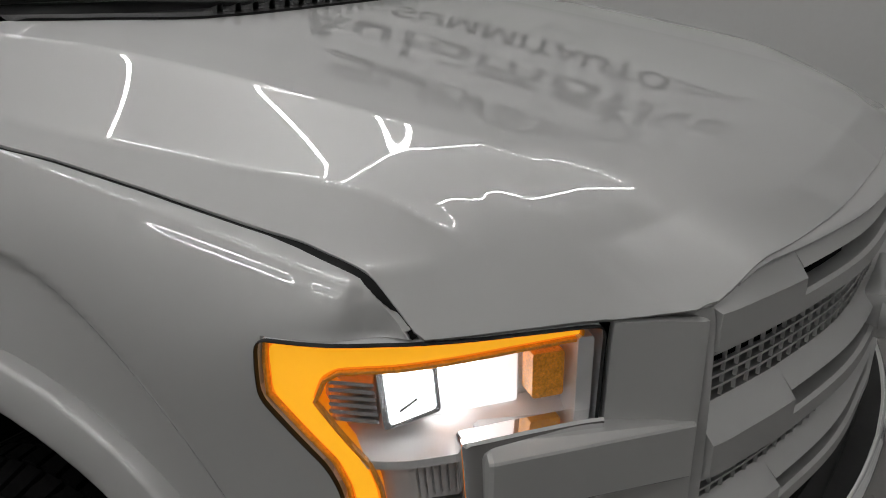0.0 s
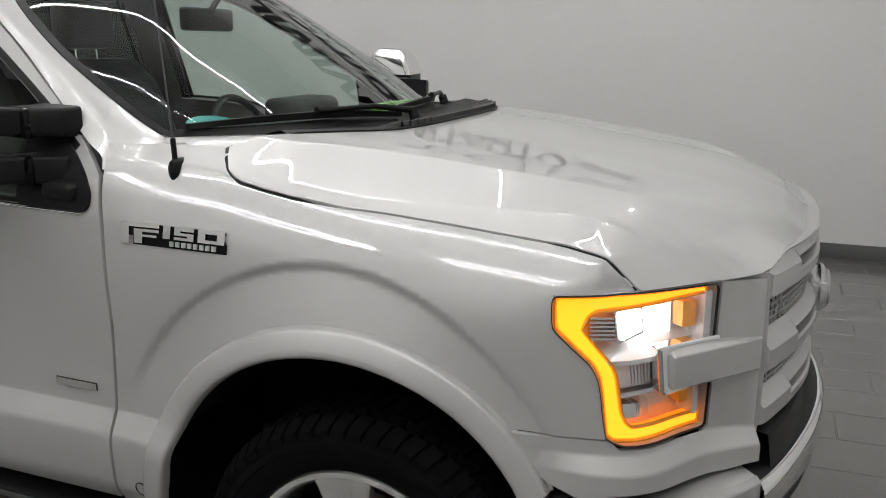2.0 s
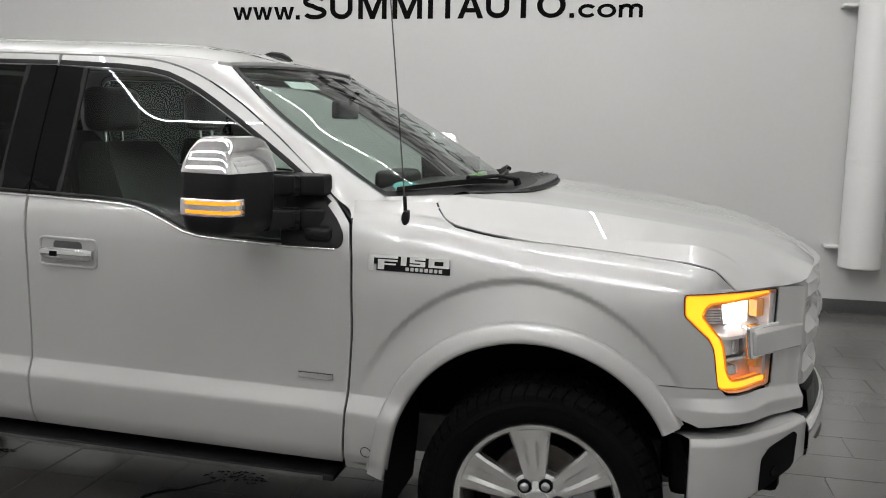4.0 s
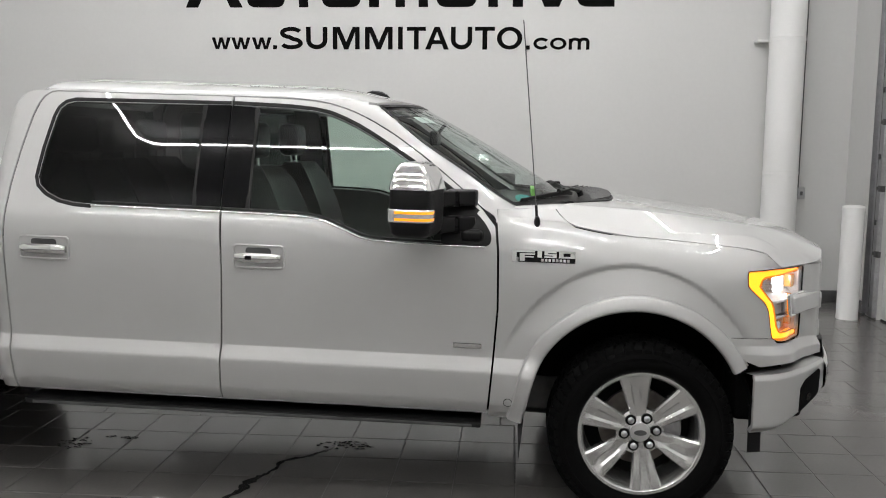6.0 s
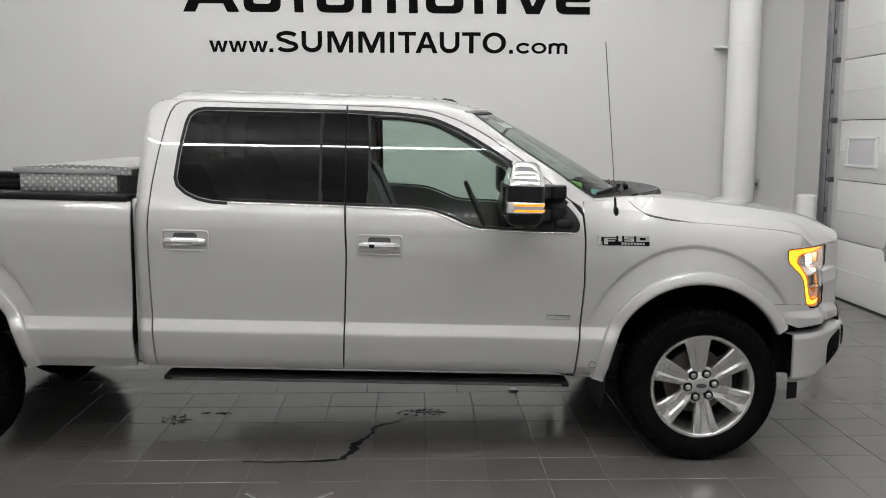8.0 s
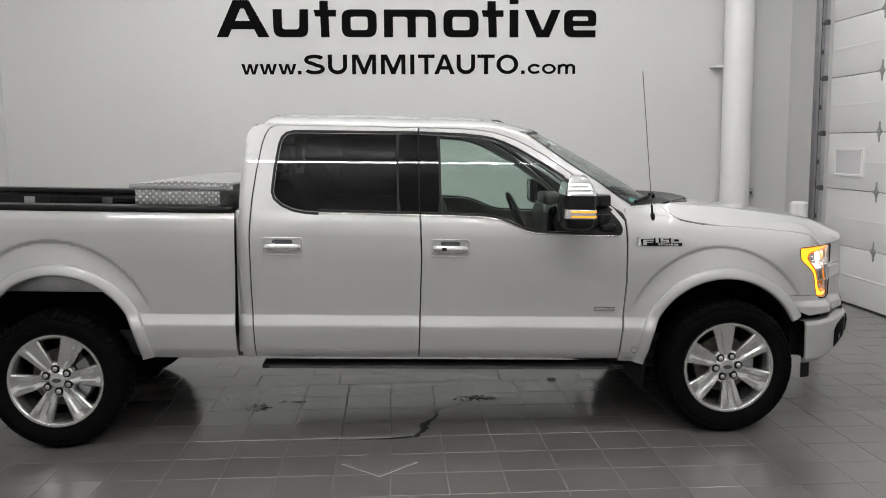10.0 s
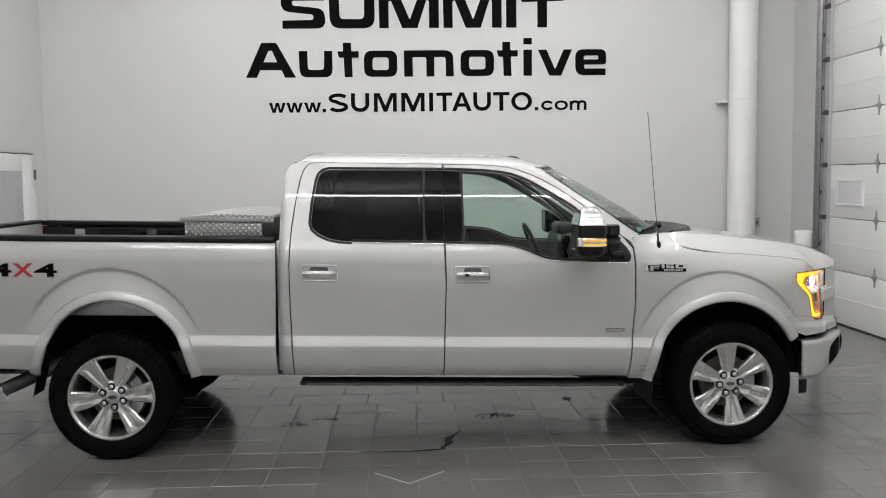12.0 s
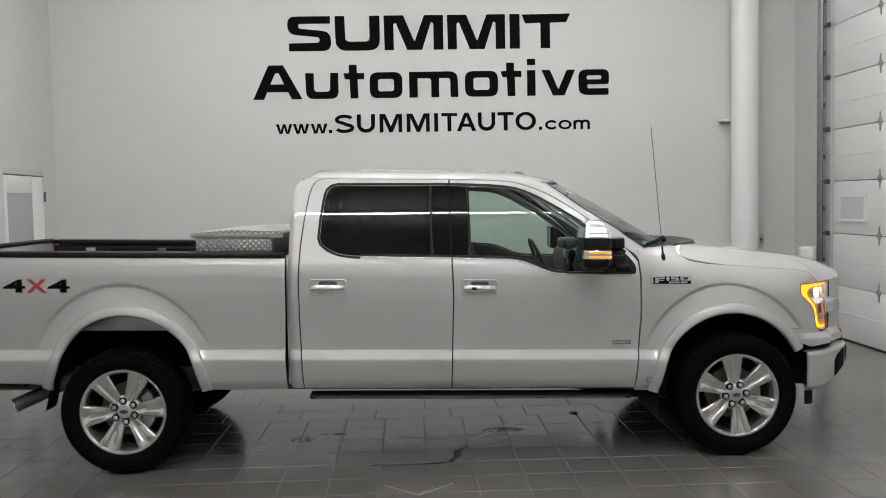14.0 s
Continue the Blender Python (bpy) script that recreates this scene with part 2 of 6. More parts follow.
def revolve(profile, n=64, closed=False):
    """Turns (radius, depth) points round the y axis; depth runs along y."""
    rings = []
    for i in range(n):
        a = 2 * math.pi * i / n
        rings.append([Vector((r * math.cos(a), d, r * math.sin(a))) for r, d in profile])
    bm = bmesh.new()
    vs = [[bm.verts.new(p) for p in ring] for ring in rings]
    m = len(profile)
    for i in range(n):
        a, b = vs[i], vs[(i + 1) % n]
        for k in range(m if closed else m - 1):
            bm.faces.new((a[k], a[(k + 1) % m], b[(k + 1) % m], b[k]))
    return bm


class Smooth:
    """A curve through points that does not overshoot between them."""

    def __init__(self, *pts):
        self.x, self.y = [p[0] for p in pts], [p[1] for p in pts]
        n = len(pts)
        h = [self.x[i + 1] - self.x[i] for i in range(n - 1)]
        d = [(self.y[i + 1] - self.y[i]) / h[i] for i in range(n - 1)]
        m = [d[0]] + [0.0 if d[i - 1] * d[i] <= 0 else (h[i - 1] + h[i]) * 3 / ((h[i - 1] + 2 * h[i]) / d[i] + (2 * h[i - 1] + h[i]) / d[i - 1]) for i in range(1, n - 1)] + [d[-1]]
        self.m, self.h = m, h

    def __call__(self, v):
        xs = self.x
        if v <= xs[0]:
            return self.y[0] + self.m[0] * (v - xs[0])
        if v >= xs[-1]:
            return self.y[-1] + self.m[-1] * (v - xs[-1])
        lo, hi = 0, len(xs) - 1
        while hi - lo > 1:
            mid = (lo + hi) // 2
            if xs[mid] <= v:
                lo = mid
            else:
                hi = mid
        h = self.h[lo]
        t = (v - xs[lo]) / h
        a, b = self.y[lo], self.y[lo + 1]
        return (1 + 2 * t) * (1 - t) ** 2 * a + t * (1 - t) ** 2 * h * self.m[lo] + t * t * (3 - 2 * t) * b + t * t * (t - 1) * h * self.m[lo + 1]


def step(a, b, v):
    t = min(1.0, max(0.0, (v - a) / (b - a)))
    return t * t * (3 - 2 * t)


def rounded(points, r=0.02, n=4):
    """A polygon with its corners rounded."""
    out = []
    k = len(points)
    for i in range(k):
        p, a, b = Vector(points[i]), Vector(points[i - 1]), Vector(points[(i + 1) % k])
        u, v = (a - p), (b - p)
        rr = min(r, u.length * 0.45, v.length * 0.45)
        s, e = p + u.normalized() * rr, p + v.normalized() * rr
        for j in range(n + 1):
            t = j / n
            out.append(((1 - t) ** 2 * s + 2 * t * (1 - t) * p + t * t * e)[:])
    return out


def inside(x, y, poly):
    hit = False
    j = len(poly) - 1
    for i in range(len(poly)):
        xi, yi = poly[i]
        xj, yj = poly[j]
        if (yi > y) != (yj > y) and x < (xj - xi) * (y - yi) / (yj - yi) + xi:
            hit = not hit
        j = i
    return hit


def triangulated(outline, gap, rows=(), lines=()):
    """Fills an outline with an even net of triangles: points, triangles, and how many of the points lie on the rim."""
    rim = []
    k = len(outline)
    for i in range(k):
        a, b = Vector(outline[i]), Vector(outline[(i + 1) % k])
        n = max(1, math.ceil((b - a).length / gap))
        rim += [a.lerp(b, j / n) for j in range(n)]
    arr = np.array([p[:] for p in rim])
    xs, ys = arr[:, 0], arr[:, 1]
    pts = list(rim)
    edge = [p[:] for p in outline]
    # points along the sheet's creases, so that they run clean
    extra = [p for p in lines if inside(p[0], p[1], edge) and np.min((xs - p[0]) ** 2 + (ys - p[1]) ** 2) > (0.3 * gap) ** 2]
    pts += [Vector(p) for p in extra]
    kx, ky = (np.array([p[i] for p in extra]) if extra else np.array([1e9]) for i in (0, 1))
    row = 0
    y = ys.min() + gap * 0.5
    while y < ys.max():
        x = xs.min() + gap * (0.25 if row % 2 else 0.75)
        while x < xs.max():
            if all(abs(y - r) > 0.4 * gap for r in rows) and inside(x, y, edge) and np.min((xs - x) ** 2 + (ys - y) ** 2) > (0.45 * gap) ** 2 and np.min((kx - x) ** 2 + (ky - y) ** 2) > (0.6 * gap) ** 2:
                pts.append(Vector((x, y)))
            x += gap
        y += gap * 0.87
        row += 1
    for y in rows:
        x = xs.min() + gap * 0.5
        while x < xs.max():
            if inside(x, y, [p[:] for p in outline]) and np.min((xs - x) ** 2 + (ys - y) ** 2) > (0.3 * gap) ** 2:
                pts.append(Vector((x, y)))
            x += gap
    m = len(rim)
    out = delaunay_2d_cdt([Vector(p) for p in pts], [(i, (i + 1) % m) for i in range(m)], [], 1, 1e-6)
    verts, faces, origin = out[0], out[2], out[3]
    return [v[:] for v in verts], [tuple(f) for f in faces], m


def skin(name, outline, gap, place, outward, mat, parent=None, label="", flange=0.018, sides=(1,), rows=(), lines=()):
    """A sheet-metal panel: an outline of two numbers, laid on the surface place(u, v), with true surface normals and a turned-in rim."""
    pts, tris, m = triangulated(outline, gap, rows, lines)
    e = 0.0012
    verts, norms = [], []
    for u, v in pts:
        p = Vector(place(u, v))
        a = (Vector(place(u + e, v)) - Vector(place(u - e, v)))
        b = (Vector(place(u, v + e)) - Vector(place(u, v - e)))
        n = a.cross(b).normalized()
        if n.dot(Vector(outward)) < 0:
            n = -n
        verts.append(p)
        norms.append(n)
    faces = []
    for t in tris:
        n = (verts[t[1]] - verts[t[0]]).cross(verts[t[2]] - verts[t[0]])
        faces.append(t if n.dot(norms[t[0]]) >= 0 else t[::-1])
    if flange:
        # the rim: edges used once
        seen = {}
        for t in faces:
            for i in range(len(t)):
                a, b = t[i], t[(i + 1) % len(t)]
                seen[(a, b)] = seen.get((a, b), 0) + 1
        for (a, b) in [k for k in seen if (k[1], k[0]) not in seen]:
            va, vb = verts[a], verts[b]
            na, nb = norms[a], norms[b]
            along = (vb - va).normalized()
            out = along.cross(na).normalized()
            i = len(verts)
            verts += [va, vb, vb - nb * flange, va - na * flange]
            norms += [(out + na * 0.5).normalized(), (out + nb * 0.5).normalized(), out, out]
            faces.append((i, i + 3, i + 2, i + 1))
    made = []
    for s in sides:
        if s == 1:
            made.append(put_mesh(name, verts, faces, mat, parent, label, norms))
        else:
            made.append(put_mesh(name, [(v.x, -v.y, v.z) for v in verts], [f[::-1] for f in faces], mat, parent, label, [(n.x, -n.y, n.z) for n in norms]))
    return made


def text_mesh(body, size, extrude, bold=0.0):
    c = bpy.data.curves.new("glyph", "FONT")
    c.body, c.size, c.extrude, c.offset = body, size, extrude, bold
    c.resolution_u = 4
    ob = bpy.data.objects.new("glyph", c)
    scene.collection.objects.link(ob)
    bpy.context.view_layer.update()
    me = bpy.data.meshes.new_from_object(ob.evaluated_get(bpy.context.evaluated_depsgraph_get()))
    bpy.data.objects.remove(ob)
    bpy.data.curves.remove(c)
    return me


# ---------------------------------------------------------------- the room
X0, X1, Y0, Y1 = -6.59, 2.90, -9.6, 4.722
T = 0.2


def room():
    f = part("floor", box(X0 - T, X1 + T, Y0 - T, Y1 + T, -0.2, -0.003), GROUT)
    tagged(f, "dark grey floor of square and oblong tiles with thin joints", "floor", kind="structure")
    c = part("ceiling", box(X0 - T, X1 + T, Y0 - T, Y1 + T, CEILING, CEILING + 0.2), CEILING_PAINT)
    tagged(c, "plain white painted ceiling", "ceiling", kind="structure")
    w = part("wall_north", box(X0 - T, X1 + T, Y1, Y1 + T, -0.1, CEILING), WALL_PAINT)
    tagged(w, "smooth pale grey wall with black lettering", "wall", kind="structure")
    w = part("wall_south", box(X0 - T, X1 + T, Y0 - T, Y0, -0.1, CEILING), SOUTH_GREY)
    tagged(w, "plain grey wall out of view, toned for bounced light", "wall", kind="structure")
    # west wall with the opening of a door
    bm = box(X0 - T, X0, Y0, 3.26, -0.1, CEILING)
    box(X0 - T, X0, 4.36, Y1, -0.1, CEILING, bm=bm)
    box(X0 - T, X0, 3.26, 4.36, 2.15, CEILING, bm=bm)
    tagged(part("wall_west", bm, WALL_PAINT), "pale grey painted wall with a white door", "wall", kind="structure")
    # east wall with the opening of the overhead door
    bm = box(X1, X1 + T, 3.77, Y1, -0.1, CEILING)
    box(X1, X1 + T, Y0, 0.19, -0.1, CEILING, bm=bm)
    box(X1, X1 + T, 0.19, 3.77, 4.33, CEILING, bm=bm)
    tagged(part("wall_east", bm, WALL_PAINT), "pale grey painted wall beside an overhead door", "wall", kind="structure")
    # baseboards
    for name, b in (("baseboard", box(X0, X1, Y1 - 0.012, Y1, 0.0, 0.12, 0.003)),
                    ("baseboard", box(X1 - 0.012, X1, 4.03, Y1 - 0.014, 0.0, 0.12, 0.003)),
                    ("baseboard", box(X0, X0 + 0.012, 4.46, Y1 - 0.014, 0.0, 0.12, 0.003)),
                    ("baseboard", box(X0, X0 + 0.012, Y0 + 0.014, 3.17, 0.0, 0.12, 0.003)),
                    ("baseboard", box(X0, X1, Y0, Y0 + 0.012, 0.0, 0.12, 0.003)),
                    ("baseboard", box(X1 - 0.012, X1, Y0 + 0.014, 0.10, 0.0, 0.12, 0.003))):
        tagged(part(name, b, BASE_GREY), "dark grey vinyl baseboard along the wall", "baseboard", kind="structure")


def service_door():
    d = thing("door_1", "white steel door with a grey vision panel, shut", "door", kind="structure")
    bm = box(X0 - 0.10, X0 + 0.003, 3.17, 3.27, 0.0, 2.24, 0.001)
    box(X0 - 0.10, X0 + 0.003, 4.35, 4.45, 0.0, 2.24, 0.001, bm=bm)
    box(X0 - 0.10, X0 + 0.003, 3.27, 4.35, 2.112, 2.24, 0.001, bm=bm)
    part("door_frame", bm, WALL_PAINT, d, "frame painted like the wall")
    bm = box(X0 - 0.06, X0 - 0.002, 3.275, 3.36, 0.01, 2.100, 0.003)
    box(X0 - 0.06, X0 - 0.002, 4.03, 4.345, 0.01, 2.100, 0.003, bm=bm)
    box(X0 - 0.06, X0 - 0.002, 3.36, 4.03, 1.90, 2.100, 0.003, bm=bm)
    box(X0 - 0.06, X0 - 0.002, 3.36, 4.03, 0.01, 0.95, 0.003, bm=bm)
    leaf = part("door_leaf", bm, DOOR_PAINT, d)
    part("vision_panel", box(X0 - 0.05, X0 - 0.010, 3.36, 4.03, 0.95, 1.90), GREY_PANEL, leaf, "grey frosted vision panel")
    for z in (1.86, 1.05, 0.25):
        part("hinge", tube((X0 + 0.006, 4.352, z - 0.06), (X0 + 0.006, 4.352, z + 0.06), 0.016, 12), DARK_METAL, leaf, "dark steel hinge")


def overhead_door():
    d = thing("overhead_door", "tall white sectional overhead door, shut", "garage door")
    ya, yb = 0.22, 3.74
    for k in range(7):
        z0, z1 = 0.013 + 0.6155 * k + 0.004, 0.013 + 0.6155 * (k + 1) - 0.004
        bm = box(X1 + 0.03, X1 + 0.075, ya, yb, z0, z1, 0.006, 2)
        # the shallow ribs pressed into each section
        box(X1 + 0.026, X1 + 0.032, ya + 0.02, yb - 0.02, z0 + 0.29, z0 + 0.305, 0.002, 1, bm=bm)
        section = part("door_section", bm, DOOR_PAINT, d)
        if k == 2:
            fr = bmesh.new()
            for a in ((2.95, 3.555, 1.665, 1.695), (2.95, 3.555, 1.388, 1.418), (2.95, 2.99, 1.418, 1.665), (3.515, 3.555, 1.418, 1.665)):
                box(X1 + 0.006, X1 + 0.032, *a, 0.004, 1, bm=fr)
            w = part("window_frame", fr, DOOR_PAINT, section, "white plastic window frame")
            part("window_pane", box(X1 + 0.014, X1 + 0.024, 2.99, 3.515, 1.418, 1.665), PALE_PANE, section, "pale glossy pane")
        if k:
            for y in (2.685, 1.45):
                leafs = [(0.105, 0.004), (0.055, 0.010), (0.030, 0.020), (0.014, 0.040), (0.0, 0.044)]
                rim = [(w, z) for z, w in leafs] + [(w, -z) for z, w in leafs[-2::-1]]
                rim = rim + [(-w, z) for w, z in rim[::-1]]
                h = loft([[(X1 + x, y + w, z0 + z) for w, z in rim] for x in (0.018, 0.030)])
                tube((X1 + 0.014, y - 0.040, z0), (X1 + 0.014, y + 0.040, z0), 0.011, 10, bm=h)
                tube((X1 + 0.010, y, z0 - 0.03), (X1 + 0.018, y, z0 - 0.03), 0.008, 8, bm=h)
                tube((X1 + 0.010, y, z0 + 0.03), (X1 + 0.018, y, z0 + 0.03), 0.008, 8, bm=h)
                part("hinge", h, GALV, section, "galvanised steel hinge")
    part("bottom_seal", box(X1 + 0.03, X1 + 0.08, ya, yb, 0.0, 0.014), SEAL, d, "black rubber sill seal")
    # vertical track: two flanges on an angle, with roller brackets
    bm = box(X1 - 0.004, X1 + 0.028, 3.840, 3.846, 0.02, 4.6)
    box(X1 - 0.045, X1 - 0.040, 3.770, 3.845, 0.02, 4.6, bm=bm)
    box(X1 - 0.045, X1 + 0.0, 3.765, 3.770, 0.02, 4.6, bm=bm)
    box(X1 - 0.008, X1 - 0.003, 3.850, 4.000, 0.02, 4.6, bm=bm)
    box(X1 - 0.05, X1 - 0.008, 3.995, 4.000, 0.02, 4.6, bm=bm)
    track = part("track", bm, GALV, d, "galvanised steel guide track")
    part("jamb_seal", box(X1 - 0.03, X1 - 0.002, 3.855, 3.895, 0.02, 4.33, 0.004), SEAL, d, "black rubber jamb seal")
    for k in range(1, 7):
        z = 0.013 + 0.6155 * k
        b = box(X1 - 0.05, X1 - 0.02, 3.710, 3.810, z - 0.028, z + 0.028, 0.004)
        tube((X1 - 0.03, 3.750, z), (X1 - 0.03, 3.840, z), 0.022, 14, bm=b)
        part("roller_bracket", b, DARK_METAL, track)
        part("track_bolt", box(X1 - 0.056, X1 - 0.045, 3.795, 3.835, z + 0.27, z + 0.32, 0.003), DARK_METAL, track)


def pipe_column():
    p = thing("drain_pipe", "thick white jacketed drain pipe strapped to the wall", "pipe")
    cx, cy, r = 2.168, 4.54, 0.172
    prof = [(0.0, 0.44), (r - 0.01, 0.44), (r, 0.45)]
    for z in (1.34, 2.67, 3.9):
        prof += [(r, z - 0.004), (r + 0.003, z), (r + 0.003, z + 0.03), (r, z + 0.034)]
    prof += [(r, CEILING - 0.001), (0.0, CEILING - 0.001)]
    rings = []
    for rr, z in prof:
        rings.append([(cx + max(rr, 0.001) * math.cos(2 * math.pi * i / 48), cy + max(rr, 0.001) * math.sin(2 * math.pi * i / 48), z) for i in range(48)])
    part("pipe", loft(rings), DOOR_PAINT, p)
    for z in (0.61, 2.68):
        bm = box(cx - r - 0.11, cx - r + 0.01, cy + 0.02, Y1, z - 0.012, z + 0.012, 0.003)
        tube((cx - r - 0.085, cy + 0.0, z), (cx - r - 0.085, cy + 0.04, z), 0.012, 10, bm=bm)
        strap = [(cx + (r + 0.004) * math.cos(a), cy + (r + 0.004) * math.sin(a)) for a in [math.pi * 2 * i / 40 for i in range(41)]]
        s = loft([[(x, y, z - 0.012) for x, y in strap], [(x, y, z + 0.012) for x, y in strap]], closed=False, caps=False)
        merge(bm, s)
        part("strap", bm, DOOR_PAINT, p, "white painted strap bracket")
    c = thing("conduit", "thin grey conduit on the wall with a small switch box", "conduit")
    part("tube", tube((2.402, Y1 - 0.018, 1.2), (2.402, Y1 - 0.018, CEILING - 0.001), 0.011, 12), DARK_METAL, c)
    b = box(2.395, 2.47, Y1 - 0.05, Y1, 1.08, 1.20, 0.004)
    bx = part("switch_box", b, GALV, c)
    part("switch", box(2.42, 2.445, Y1 - 0.058, Y1 - 0.049, 1.12, 1.16, 0.002), DARK_METAL, bx)


def bollard():
    cx, cy, r, h = 2.645, 3.81, 0.098, 1.085
    prof = [(r, 0.0), (r, h - 0.05), (r + 0.004, h - 0.05), (r + 0.004, h - 0.02), (r * 0.93, h - 0.008), (r * 0.7, h - 0.001), (0.001, h)]
    rings = [[(cx + rr * math.cos(2 * math.pi * i / 32), cy + rr * math.sin(2 * math.pi * i / 32), z) for i in range(32)] for rr, z in prof]
    b = thing("bollard", "white round safety bollard with a domed sleeve on the tiles", "bollard")
    part("post", loft(rings), DOOR_PAINT, b)


# Cut shapes of the wall sign: each one a list of pieces, each piece an outline and its holes, as (x, y down, corner radius).
def ribbon(path, w):
    """The outline of a stroke of width w along a path."""
    left, right = [], []
    n = len(path)
    for i, p in enumerate(path):
        a, b = Vector(path[max(0, i - 1)]), Vector(path[min(n - 1, i + 1)])
        d = (b - a).normalized()
        o = Vector((-d.y, d.x)) * (w / 2)
        left.append((p[0] + o.x, p[1] + o.y, 0))
        right.append((p[0] - o.x, p[1] - o.y, 0))
    return left + right[::-1]


def oval(cx, cy, rx, ry, n=28):
    return [(cx + rx * math.cos(6.28319 * i / n), cy + ry * math.sin(6.28319 * i / n), 0) for i in range(n)]


def bow(cx, cy, rx, ry, a0, a1, n=14):
    return [(cx + rx * math.cos(radians(a0 + (a1 - a0) * i / n)), cy + ry * math.sin(radians(a0 + (a1 - a0) * i / n))) for i in range(n + 1)]


# wide square-shouldered shapes of the two large rows
WIDE = {
    "snake": [[[(74, 0, 1), (74, 13, 1), (19, 13, 3), (19, 21, 4), (74, 27, 14), (76, 61, 16), (2, 61, 1), (2, 47, 1), (55, 46, 4), (55, 37, 5), (0, 31, 16), (0, 0, 14)]]],
    "cup": [[[(0, 0, 1), (17, 0, 1), (18, 45, 8), (60, 45, 8), (60, 0, 1), (78, 0, 1), (78, 61, 20), (1, 61, 20)]]],
    "twin": [[[(0, 0, 1), (34, 0, 2), (53, 46, 3), (70, 0, 2), (103, 0, 1), (103, 60, 1), (86, 60, 1), (86, 14, 2), (82, 12, 2), (66, 60, 1), (40, 60, 1), (21, 13, 2), (17, 15, 2), (17, 60, 1), (1, 60, 1)]]],
    "post": [[[(0, 0, 1), (17, 0, 1), (17, 61, 1), (0, 61, 1)]]],
    "tee": [[[(0, 1, 1), (86, 0, 1), (79, 15, 1), (50, 16, 1), (50, 61, 1), (33, 61, 1), (33, 16, 1), (6, 17, 1)]]],
    "A": [[[(28, 0, 2), (54, 0, 2), (87, 61, 1), (68, 61, 1), (62, 48, 1), (25, 48, 1), (19, 61, 1), (0, 61, 1)], [(40, 14, 1), (46, 14, 1), (55, 34, 1), (31, 34, 1)]]],
    "u": [[[(0, 0, 1), (15, 0, 1), (15, 33, 6), (43, 33, 6), (44, 0, 1), (58, 0, 1), (58, 46, 14), (1, 46, 14)]]],
    "t": [[[(10, 0, 1), (24, 0, 1), (24, 15, 1), (37, 15, 1), (37, 26, 1), (25, 26, 1), (26, 60, 1), (12, 60, 1), (11, 26, 1), (3, 26, 1), (0, 15, 1), (10, 15, 1)]]],
    "o": [[[(0, 0, 15), (58, 0, 15), (58, 46, 15), (0, 46, 15)], [(15, 12, 5), (43, 12, 5), (43, 34, 5), (15, 34, 5)]]],
    "m": [[[(0, 0, 1), (86, 0, 15), (87, 46, 1), (73, 46, 1), (73, 12, 5), (53, 12, 1), (53, 46, 1), (39, 46, 1), (39, 12, 5), (15, 12, 1), (15, 46, 1), (0, 46, 1)]]],
    "i": [[[(0, 0, 1), (15, 0, 1), (15, 11, 1), (0, 11, 1)]], [[(0, 20, 1), (15, 20, 1), (15, 65, 1), (0, 65, 1)]]],
    "v": [[[(0, 0, 1), (15, 0, 1), (30, 35, 3), (45, 0, 1), (60, 0, 1), (41, 46, 1), (20, 46, 1)]]],
    "e": [[[(0, 0, 14), (55, 0, 11), (55, 27, 6), (16, 27, 2), (16, 34, 4), (54, 34, 1), (54, 46, 1), (0, 46, 16)], [(15, 11, 4), (41, 11, 3), (41, 18, 2), (15, 18, 1)]]],
}
